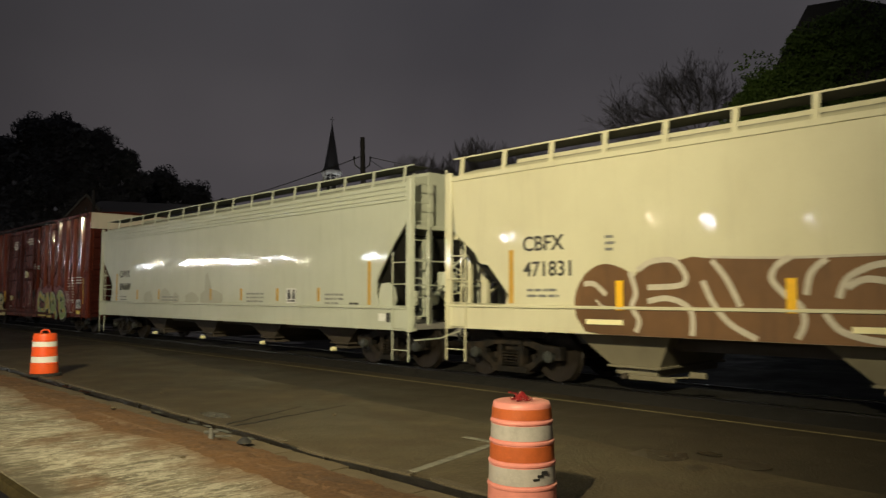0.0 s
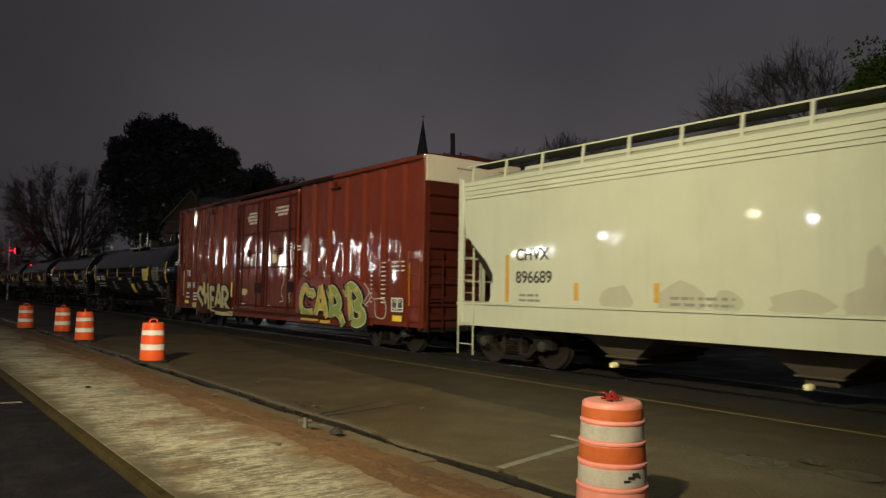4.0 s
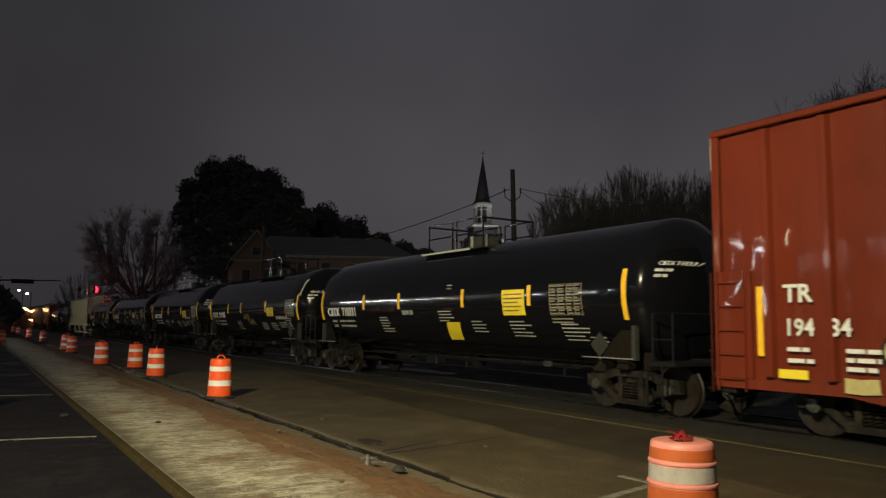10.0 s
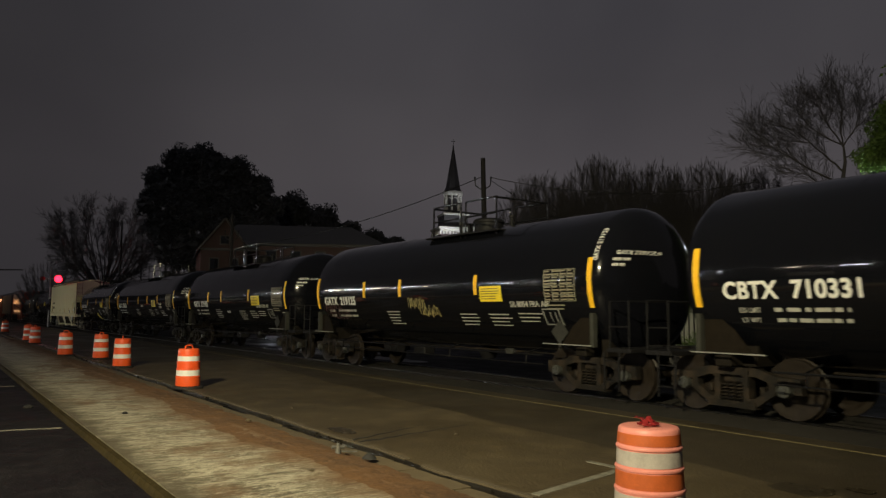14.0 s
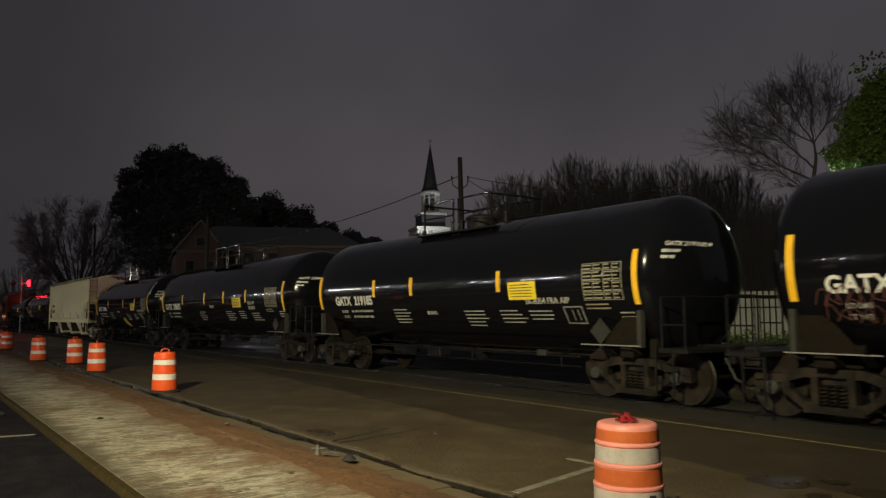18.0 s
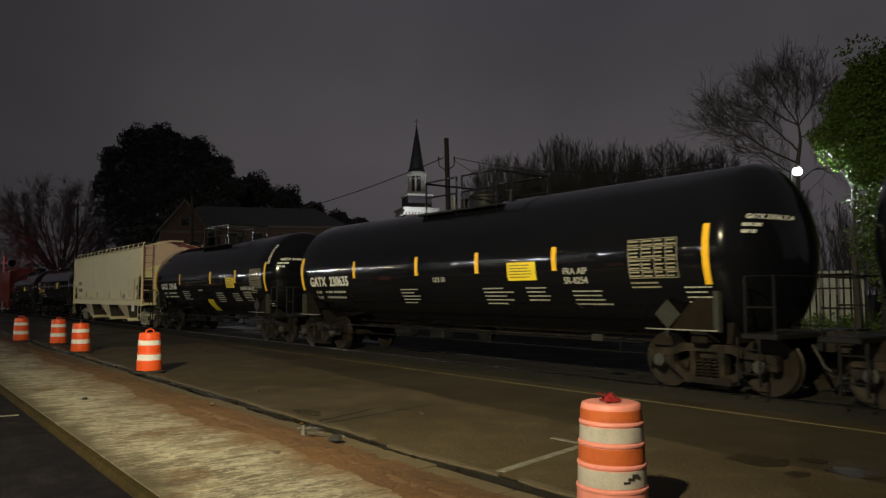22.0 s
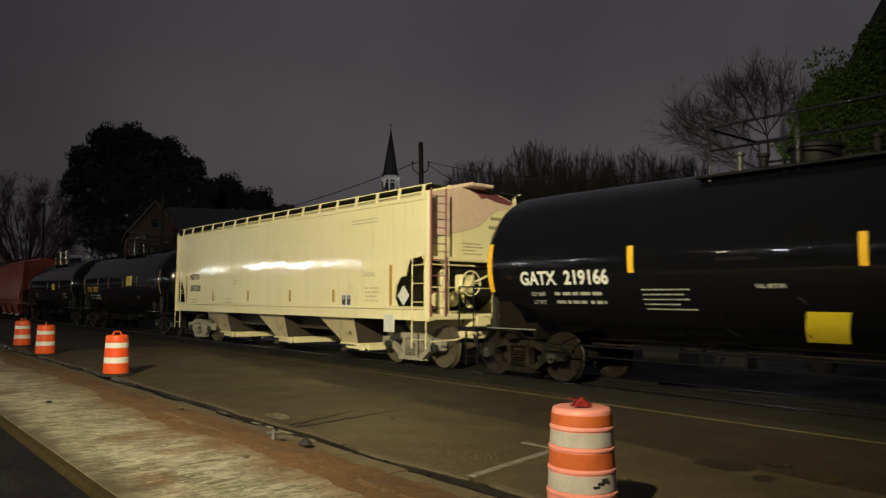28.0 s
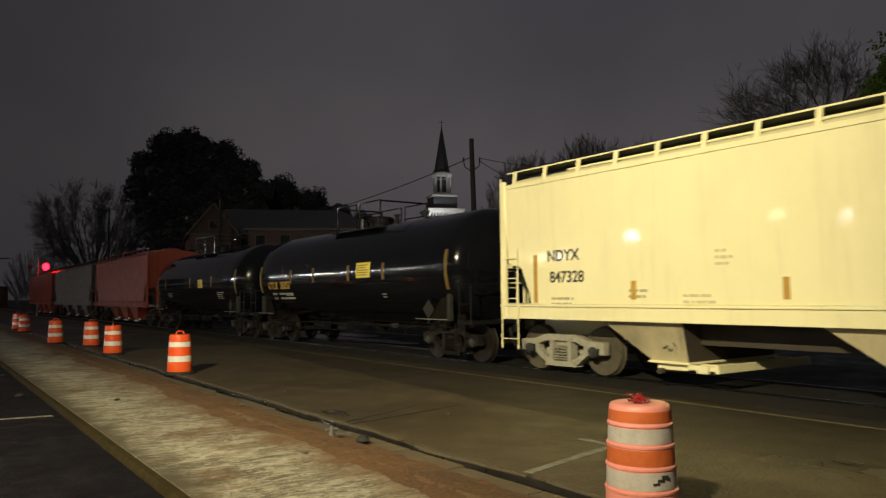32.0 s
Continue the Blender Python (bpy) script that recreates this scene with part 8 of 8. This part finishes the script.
def poles_and_wires():
    def pole(at, top, label, lean=0.0, r0=0.16, arm=True, turn=-38):
        t = thing("utility_pole", label, "utility pole", at, "utility poles", turn)
        b = Mesh()
        b.tube([(0, 0, -0.2), (lean * 0.5, 0, top * 0.5), (lean, 0, top)], [r0, r0 * 0.85, r0 * 0.7], 10)
        part("shaft", b, M["wood_pole"], t)
        if arm:
            b = Mesh()
            for s in (-1, 1):
                b.tube([(lean, 0, top - 1.9), (s * 0.42 + lean, 0, top - 1.6), (s * 0.46 + lean, 0, top - 1.25)], 0.035, 5)
                b.lathe([(0.0, 0), (0.06, 0.02), (0.04, 0.08), (0.07, 0.12), (0.0, 0.18)], "z", (s * 0.46 + lean, 0, top - 1.25), 8)
            part("insulator_bracket", b, M["wire"], t)
        return t
    d = 42.0
    x, y = polar(38.1, d)
    zt = up(12.07, d)
    pole((x, y, 0), zt, "weathered wooden utility pole with insulators", -0.25, 0.19)
    x2, y2 = polar(18.6, 52)
    pole((x2, y2, 0), up(7.3, 52), "wooden utility pole before the house", 0, 0.14)
    x3, y3 = polar(11.0, 80)
    pole((x3, y3, 0), up(6.4, 80), "thin wooden pole far down the street", 0, 0.13, False)
    x4, y4 = polar(12.4, 110)
    pole((x4, y4, 0), up(5.2, 110), "thin wooden pole far down the street", 0, 0.13, False)
    def wire(a, b, sag, name="overhead_wire", r=0.02):
        m = Mesh()
        a, b = Vector(a), Vector(b)
        m.tube([a.lerp(b, i / 16) - Vector((0, 0, sag * 4 * (i / 16) * (1 - i / 16))) for i in range(17)], r, 4)
        single(name, m, M["wire"], "thin black overhead wire slung from a pole", "wire", group="overhead wires")
    za = zt - 1.15
    wire((x - 0.4, y + 0.1, za), (x2 + 3.4, y2 + 6, up(5.3, 56)), 0.6, r=0.028)
    xr, yr = polar(58, 46)
    wire((x + 0.2, y, za + 0.05), (xr, yr, up(9.6, 46)), 0.8, r=0.022)
    xr, yr = polar(48, 52)
    wire((x + 0.2, y, za - 0.1), (xr, yr, up(6.0, 52)), 0.5, r=0.018)


def ivy_house():
    """Tall dark house overgrown with ivy, behind the train."""
    x, y = polar(72.5, 30.0)
    t = thing("ivy_house", "tall dark gabled house overgrown with green ivy", "house", (x, y, 0), turn=-72.5)
    b = Mesh()
    zt, zi, z0 = up(20.0, 29.5), up(17.6, 29.5), up(14.0, 29.5)
    b.add([(-2.3, 0, 0), (9, 0, 0), (9, 0, z0), (0.6, 0, zt), (-0.85, 0, zt), (-2.3, 0, z0 + 0.65), (-2.3, 9, 0), (9, 9, 0), (9, 9, z0), (0.6, 9, zt), (-0.85, 9, zt), (-2.3, 9, z0 + 0.65)],
          [(0, 1, 2, 3, 4, 5), (11, 10, 9, 8, 7, 6), (0, 6, 7, 1), (1, 7, 8, 2), (2, 8, 9, 3), (3, 9, 10, 4), (4, 10, 11, 5), (5, 11, 6, 0)])
    part("wall", b, M["house_black"], t, smooth=0)
    r = random.Random(77)
    ivy = Mesh()
    # clumps over the whole gable, thinner towards its top, and a bush against its flank
    for k in range(760):
        cx, cz = r.uniform(-3.6, 4.5), r.uniform(1.0, zt - 0.2)
        edge = -2.0 + max(0.0, (cz - z0 + 0.1)) * 0.55 + 0.25 * math.sin(cz * 2.3)
        if cx < edge or (cz > zi and r.random() < 0.6):
            continue
        leaf_mass(ivy, (cx, -0.28 + r.gauss(0, 0.16), cz), (r.uniform(0.35, 0.75), 0.28, r.uniform(0.35, 0.7)), 70, 0.058, r)
    # fuller lumps that hang out over the flank and break the outline
    for k in range(150):
        cz = r.uniform(2.5, zi + 0.5)
        edge = -2.25 + max(0.0, (cz - z0 - 0.55)) * 0.62
        cx = edge + r.gauss(0.35, 0.45) if k % 3 else r.uniform(edge, 4.0)
        s = r.uniform(0.45, 0.95) * (0.7 if cz > zi - 0.6 else 1.0)
        leaf_mass(ivy, (cx, -0.50 + r.gauss(0, 0.22), cz), (s, 0.55, s * 0.85), 110, 0.075, r)
    part("ivy", ivy, M["leaf_ivy"], t, "lush green ivy leaves", smooth=0)
    # a slim tree grown over with ivy at its flank
    tree = thing("ivy_tree", "slim tree covered in lush green ivy beside a house", "tree", (x, y, 0), turn=-72.5)
    b = Mesh()
    b.tube([(-2.95, -0.6, -0.1), (-3.05, -0.55, 3.5), (-2.9, -0.5, 6.5), (-2.7, -0.5, 9.4)], [0.11, 0.09, 0.07, 0.03], 8)
    for q in ((-4.0, -0.5, 7.1), (-3.6, -0.3, 8.2), (-2.3, -0.7, 7.4)):
        b.tube([(-2.98, -0.53, 5.4), (q[0] * 0.5 - 1.45, -0.5, q[2] - 0.7), q], [0.07, 0.05, 0.02], 6)
    part("trunk", b, M["bark"], tree)
    crown = Mesh()
    for cx, cz, a, c in ((-2.62, 9.3, 0.45, 0.65), (-3.05, 8.6, 0.6, 0.9), (-3.4, 7.8, 0.65, 0.8), (-3.85, 7.15, 0.45, 0.45), (-2.9, 7.3, 0.8, 0.8), (-2.5, 6.7, 0.5, 0.6), (-2.4, 8.3, 0.4, 0.8), (-2.6, 6.0, 0.55, 0.5), (-3.2, 6.4, 0.5, 0.45)):
        for k in range(22):
            leaf_mass(crown, (cx + r.gauss(0, a * 0.33), -0.5 + r.gauss(0, 0.25), cz + r.gauss(0, c * 0.33)), (0.36, 0.36, 0.36), 110, 0.058, r)
    part("crown", crown, M["leaf_ivy"], tree, "lush green ivy leaves", smooth=0)
    # the lamp that lights it
    lp = thing("yard_lamp", "bright white yard lamp on a thin pole", "street lamp", (26.72, 13.42, -0.15))
    b = Mesh()
    b.tube([(0, 0.25, 0), (0, 0.25, 6.3), (0, 0.05, 6.5)], 0.05, 8)
    part("pole", b, M["black_part"], lp)
    b = Mesh()
    b.lathe([(0.0, 6.42), (0.12, 6.43), (0.13, 6.5), (0.08, 6.56), (0.0, 6.58)], "z", n=14)
    part("head", b, M["metal"], lp)
    b = Mesh()
    b.lathe([(0.0, 6.17), (0.09, 6.19), (0.155, 6.25), (0.17, 6.33), (0.15, 6.41), (0.11, 6.435)], "z", n=14)
    part("globe", b, M["lamp_white"], lp, "glowing white lamp glass").visible_shadow = False


def trees():
    top = (0.1, 10.6)
    limbs = (((top, (0.7, 11.6), (1.6, 12.2)), 0.06), (((0.7, 11.6), (0.95, 12.6), (1.3, 13.4)), 0.05), ((top, (0.0, 11.5), (0.1, 12.7), (-0.1, 13.8)), 0.06), ((top, (-0.6, 12.0), (-0.9, 12.9), (-1.2, 13.4)), 0.06),
             ((top, (-1.1, 11.6), (-1.8, 12.6), (-2.0, 13.2)), 0.06), (((0.0, 9.2), (-0.7, 10.1), (-1.4, 11.0), (-2.3, 12.0), (-3.1, 12.4)), 0.075), (((0, 8.4), (-1.5, 9.4), (-2.5, 10.3), (-3.5, 11.1), (-4.2, 12.1)), 0.08),
             (((-2.5, 10.3), (-3.6, 10.5), (-4.5, 11.1)), 0.05), (((0.2, 9.9), (0.8, 10.3), (1.6, 10.7)), 0.05), (((0, 7.6), (-0.7, 8.2), (-1.8, 9.1), (-3.0, 9.4)), 0.06), (((-1.4, 11.0), (-2.2, 11.2), (-3.2, 11.6)), 0.04), (((-0.6, 12.0), (-0.4, 12.8), (-0.6, 13.7)), 0.04), (((0.0, 7.4), (0.9, 8.0), (1.5, 7.7), (2.2, 8.0)), 0.05))
    limbs = tuple((tuple((x * 0.93, z if z < 8 else 8 + (z - 8) * 0.84) for x, z in pts), w) for pts, w in limbs)
    forked_tree((*polar(63.4, 40), -0.25), 3, "large bare tree with arching limbs and fine twigs", -63.3, ((-0.1, 0.1), (-0.1, 4.5), (0, 8.5), (0.14, 9.43), (0.09, 10.18)), limbs, 0.0058)
    bare_tree((*polar(10.0, 95), 0), ((0, up(4.8, 95), 7.6, 4.7),), 5, "broad bare tree beside the street", 4.2, 0.30, 34, -9, 0.012)
    thicket((*polar(6.6, 100), 0), 6.5, up(3.5, 100), 8, "low bare bushes beside the street", 60, -6.6)
    for az, d, el, w, sd in ((42.3, 52, 10.9, 6.5, 1), (46.8, 52, 12.2, 7.0, 2), (50.8, 54, 11.5, 6.5, 3), (54.2, 54, 11.6, 6.0, 4), (48.5, 60, 10.4, 12, 5), (57.6, 56, 10.8, 6, 6), (61.2, 50, 8.4, 6, 9), (44.4, 58, 9.6, 9, 10)):
        thicket((*polar(az, d), 0), w, up(el, d), sd, "thicket of upright bare saplings", 185, -az)
    thicket((*polar(66.6, 46), 0), 5.5, up(6.6, 46), 7, "low dark thicket under the ivy", 60, -66)
    d = 78.0
    x, y = polar(16.6, d)
    def rel(az, el):
        px, py = polar(az, d)
        return px - x, py - y, up(el, d)
    lobes = [(rel(14.9, 10.9), (2.1, 1.9, 1.8)), (rel(16.6, 10.9), (2.3, 2.1, 2.0)), (rel(18.5, 10.4), (2.2, 2.0, 1.9)), (rel(20.3, 9.3), (2.0, 1.8, 1.7)), (rel(16.6, 9.2), (2.6, 2.2, 2.2)), (rel(14.9, 8.9), (2.2, 2.0, 2.0)), (rel(19.0, 8.6), (2.4, 2.2, 2.2)), (rel(21.4, 8.0), (1.6, 1.5, 1.3)), (rel(13.4, 9.4), (1.7, 1.7, 1.6)), (rel(12.8, 7.9), (1.5, 1.6, 1.4)),
             (rel(13.5, 6.3), (1.6, 1.6, 1.7)), (rel(15.6, 7.6), (3.0, 2.8, 3.0)), (rel(18.4, 7.0), (3.0, 2.8, 2.8)), (rel(20.4, 6.4), (2.2, 2.0, 2.2)), (rel(14.6, 4.6), (2.4, 2.2, 2.4)), (rel(17.5, 4.4), (3.4, 2.6, 3.0))]
    leafy_tree((x, y, 0), lobes, 0.5, up(10.0, d), 12, "big dark evergreen tree with a dense rounded crown", 44000, 0.125)
    d = 92.0
    x, y = polar(25.0, d)
    lobes = [(rel(23.0, 7.7), (2.7, 2.6, 2.5)), (rel(25.3, 7.0), (2.4, 2.2, 2.2)), (rel(27.3, 6.1), (2.3, 2.0, 1.9)), (rel(29.3, 5.5), (2.1, 1.8, 1.7)), (rel(31.0, 5.1), (1.8, 1.5, 1.6)), (rel(24.0, 4.8), (4.5, 2.5, 3.0)), (rel(28.5, 3.6), (4.5, 2.5, 2.6)), (rel(22.0, 6.6), (2.0, 2.0, 2.0))]
    leafy_tree((x, y, 0), lobes, 0.45, up(9.0, d), 13, "row of dark evergreen crowns behind the house", 16000, 0.15)
    d = 120.0
    x, y = polar(2.0, d)
    lobes = [(rel(1.3, 1.4), (1.7, 2, 2.0)), (rel(0.3, 2.3), (2.2, 2.4, 2.6)), (rel(-1.0, 2.7), (3.0, 3, 3.0)), (rel(2.0, 0.6), (2.0, 2, 1.6)), (rel(-2.8, 2.4), (3.6, 3, 4.0)), (rel(-5, 3.0), (4.5, 3, 5))]
    leafy_tree((x, y, 0), lobes, 0.4, up(3.5, d), 14, "dark trees at the end of the street", 8000, 0.26)


BEACONS = []                   # revolving lamp heads, with their height


def far_street():
    """Signal mast, crossing flashers, far lamps and lit shop fronts down the street."""
    d = 105.0
    t = thing("signal_mast", "long dark traffic signal arm across the street", "traffic signal", (*polar(-1.6, d), 0))
    b = Mesh()
    z = up(2.55, d)
    xa, ya = polar(5.0, d)
    x0, y0 = polar(-1.6, d)
    b.tube([(0, 0, 0), (0, 0, z + 0.2)], 0.14, 8)
    b.tube([(0, 0, z), (xa - x0, ya - y0, z + 0.35)], [0.12, 0.07], 8)
    part("mast", b, M["wood_pole"], t)
    for k in (0.28, 0.60, 0.70):
        b = Mesh()
        px, py = (xa - x0) * k, (ya - y0) * k
        b.box(px - 0.62, px + 0.62, py - 0.2, py + 0.1, z - 0.16, z + 0.36, 0.03)
        part("signal_head", b, M["black_part"], t)
    d = 88.0
    x, y = polar(6.65, d)
    t = thing("crossing_signal", "railway crossing mast with red flashing lenses", "crossing signal", (x, y, 0))
    b = Mesh()
    z = up(2.2, d)
    b.tube([(0, 0, 0), (0, 0, z + 1.2)], 0.07, 8)
    b.box(-0.95, 0.95, 0.02, 0.08, z - 0.05, z + 0.05, 0.01)
    part("mast", b, M["metal"], t)
    b = Mesh()
    b.lathe([(0.0, -0.05), (0.24, -0.05), (0.25, 0.08), (0.0, 0.10)], "y", (-0.75, 0, z), 16)
    p = part("lamp_hood", b, M["black_part"], t)
    b = Mesh()
    b.lathe([(0.0, -0.12), (0.16, -0.10), (0.23, -0.055)], "y", (-0.75, 0, z), 16)
    part("lens", b, M["red_spray"], p, "unlit red lens")
    # flashing lamp, imitated by a revolving head; its one-sided lens is enlarged for glare
    b = Mesh()
    b.lathe([(0.0, -0.03), (0.38, -0.03), (0.35, 0.08), (0.0, 0.10)], "y", n=16)
    head = part("lamp_head", b, M["black_part"], t, at=(0.75, 0, z))
    b = Mesh()
    b.lathe([(0.0, -0.30), (0.19, -0.25), (0.33, -0.13), (0.37, -0.035)], "y", n=16)
    part("lens", b, M["lamp_red"], head, "glowing red lens")
    BEACONS.append((head, z))
    for az, el, d, m in ((8.9, 2.9, 100, "lamp_far"), (3.25, 1.75, 140, "lamp_far"), (2.75, 1.95, 150, "lamp_far")):
        x, y = polar(az, d)
        t = thing("street_lamp", "far street lamp with a bright white head", "street lamp", (x, y, 0), "far street lamps")
        z = up(el, d)
        b = Mesh()
        b.tube([(0, 0, 0), (0, 0, z + 0.3), (-0.5, -0.2, z + 0.4)], 0.06, 6)
        part("pole", b, M["wood_pole"], t)
        b = Mesh()
        b.box(-0.78, -0.42, -0.42, -0.1, z - 0.02, z + 0.18, 0.04)
        part("head", b, M[m], t, "glowing lamp head")
    r = random.Random(3)
    x, y = polar(3.2, 165)
    t = thing("lit_shop_front", "far shop front hung with warm string lights", "shop", (x, y, 0))
    b = Mesh()
    b.box(-9, 5, 0, 8, 0, 4.2, 0)
    part("wall", b, M["brick"], t, smooth=0)
    for k in range(26):
        b = Mesh()
        px = -5.6 + 7.2 * r.random()
        pz = r.choice((3.6, 3.3, 3.0, 1.6, 1.3)) + 0.2 * r.random()
        if k < 12:
            px = -1.5 + 4.6 * k / 12
            pz = 3.7 + 0.3 * math.sin(k)
        b.box(px - 0.14, px + 0.14, -0.4, -0.2, pz - 0.10, pz + 0.10, 0.03)
        part("bulb", b, M["lamp_string"], t, "warm glowing bulb")
    t = thing("parked_car", "pale parked car at the far end of the lot", "car", (-0.6, 63, 0), turn=62)
    b = Mesh()
    b.prism([(-2.2, 0.35), (2.2, 0.35), (2.25, 0.8), (1.3, 0.92), (0.7, 1.42), (-1.2, 1.45), (-1.9, 0.95), (-2.25, 0.85)], "x", -0.85, 0.85)
    part("body", b, M["pale_panel"], t, smooth=30)
    for s in (-1, 1):
        b = Mesh()
        b.prism([(-1.55, 0.98), (1.05, 0.96), (0.62, 1.36), (-1.12, 1.39)], "x", s * 0.852, s * 0.858)
        part("side_glass", b, M["glass"], t, smooth=0)
    for wx in (-0.8, 0.8):
        for wy in (-1.35, 1.35):
            b = Mesh()
            b.lathe([(0.0, -0.1), (0.31, -0.1), (0.33, 0.0), (0.31, 0.1), (0.0, 0.1)], "x", (wx, wy, 0.33), 16)
            part("wheel", b, M["rubber"], t)
    # low shops along the far side of the lot, behind the viewer, each with wall lamps
    t = thing("shop_row", "low dark brick shop row with small lit wall lamps", "shops", (-16.0, 0, 0))
    b = Mesh()
    b.box(-10, 0, -30, 95, 0, 6.4, 0)
    part("wall", b, M["brick"], t, smooth=0)
    b = Mesh()
    b.box(-0.2, 0.25, -30, 95, 6.2, 6.6, 0.03)
    part("parapet", b, M["trim_dull"], t, smooth=0)
    for k, (y, half, zl) in enumerate(((7.0, 0.14, 4.9), (12.4, 0.2, 5.0), (17.6, 0.22, 5.2), (20.5, 0.16, 5.7), (30.4, 0.3, 5.1), (36.4, 0.8, 4.3), (38.6, 0.3, 4.2), (43.2, 0.3, 4.3), (44.9, 0.3, 4.5), (54.7, 0.3, 4.5),
                                       (57.3, 0.3, 4.8), (60.2, 0.3, 4.8), (63.4, 0.55, 4.8), (65.6, 0.7, 4.8), (68.3, 0.8, 4.9), (72.4, 1.0, 5.0), (75.4, 1.0, 5.0), (77.9, 0.4, 4.9), (83.4, 0.3, 5.2), (88.0, 0.5, 4.9))):
        b = Mesh()
        b.box(0.02, 0.30, y - half - 0.03, y + half + 0.03, zl + 0.26, zl + 0.36, 0.02)
        p = part("wall_lamp", b, M["metal"], t)
        b = Mesh()
        b.box(0.06, 0.31, y - half, y + half, zl, zl + 0.26, 0.02)
        part("lamp_glass", b, M["lamp_wall" if k % 3 else "lamp_wall_warm"], p, "glowing wall lamp glass")
        if k % 2 == 0:
            b = Mesh()
            b.box(0.0, 0.06, y + 0.9, y + 3.1, 0.9, 2.7, 0.02)
            part("shop_window", b, M["shop_glow"], t, "dimly lit shop window")
    # lamp standards behind the viewer; the second carries the assumed lot lamp
    for (x, y, z), m in ((STREET_LAMP, "lamp_warm"), ((-15.0, 34.0, 8.6), "lamp_warm")):
        t = thing("street_lamp", "tall steel lamp standard in the parking lot", "street lamp", (x - 1.2, y, 0), "lot lamps")
        b = Mesh()
        b.tube([(0, 0, 0), (0, 0, z + 0.1), (0.4, 0, z + 0.45), (0.95, 0, z + 0.42)], [0.09, 0.06, 0.05, 0.04], 8)
        part("pole", b, M["metal"], t)
        b = Mesh()
        b.box(0.8, 1.5, -0.17, 0.17, z + 0.30, z + 0.46, 0.04)
        part("head", b, M["metal"], t)
        b = Mesh()
        b.box(0.9, 1.42, -0.13, 0.13, z + 0.275, z + 0.298, 0.0)
        part("lamp_glass", b, M[m], t, "glowing lamp glass")


def yard_fence():
    """Pale board fence with a clipped hedge before it, lit by the yard lamp."""
    fence = thing("board_fence", "pale upright board fence in the yard past the track", "fence", (0, 0, -0.02))
    a, c = Vector(polar(50.5, 35.0)), Vector(polar(67.0, 31.0))
    n = 44
    board = Mesh()
    board.box(-0.085, 0.085, -0.012, 0.012, 0.02, 2.55, 0.006)
    data = board.data("board", M["fence_paint"], 0)
    turn = math.degrees(math.atan2(c.y - a.y, c.x - a.x))
    for k in range(n):
        p = a.lerp(c, k / (n - 1))
        part("board", data, None, fence, at=pose(p.x, p.y, 0.0, 0, 0, turn))
    rail = Mesh()
    for z in (0.5, 1.9):
        rail.tube([(a.x, a.y + 0.05, z), (c.x, c.y + 0.05, z)], 0.045, 4)
    part("rail", rail, M["wood_pole"], fence)
    r = random.Random(91)
    hedge = thing("hedge", "low leafy green hedge before a board fence", "hedge", (0, 0, -0.02))
    m, st = Mesh(), Mesh()
    for k in range(60):
        p = a.lerp(c, r.random())
        leaf_mass(m, (p.x - 0.5 + r.gauss(0, 0.15), p.y - 0.8 + r.gauss(0, 0.15), r.uniform(0.25, 0.75)), (0.5, 0.45, 0.42), 60, 0.06, r)
        st.tube([(p.x - 0.5, p.y - 0.8, 0), (p.x - 0.5 + r.gauss(0, 0.1), p.y - 0.8, 0.7)], 0.012, 4)
    part("leaves", m, M["leaf_ivy"], hedge, smooth=0)["kind"] = "stuff"
    part("stem", st, M["bark"], hedge)["kind"] = "stuff"


yard_fence()
gable_house()
church()
poles_and_wires()
ivy_house()
trees()
far_street()


# ---- what moves: the train, and its wheels ----
def run(t):
    """Metres that the train has gone at t seconds."""
    T = (0, 5.5, 9.5, 13.5, 19, 25, 32)
    S = (0, 22.04, 38.2, 54.31, 76.32, 100.21, 128.1)
    return float(np.interp(t, T, S))


def motions():
    times = [i * 1.0 for i in range(33)]
    for car, mid in CARS:
        walk(car, [(t, pose(XC, mid - run(t), 0)) for t in times])
    for head, z in BEACONS:
        walk(head, [(t, pose(0.75, 0, z, 0, 0, 360 * (t - 17.19) / 1.0667)) for t in [i * 0.2 for i in range(161)]])
    fine = [round(i * 0.15, 3) for i in range(214)] + [32.0]
    for w, dy in WHEELS:
        walk(w, [(t, Matrix.Translation((0, dy, RAIL + R_WHEEL)) @ Matrix.Rotation(run(t) / R_WHEEL, 4, "X")) for t in fine])


motions()
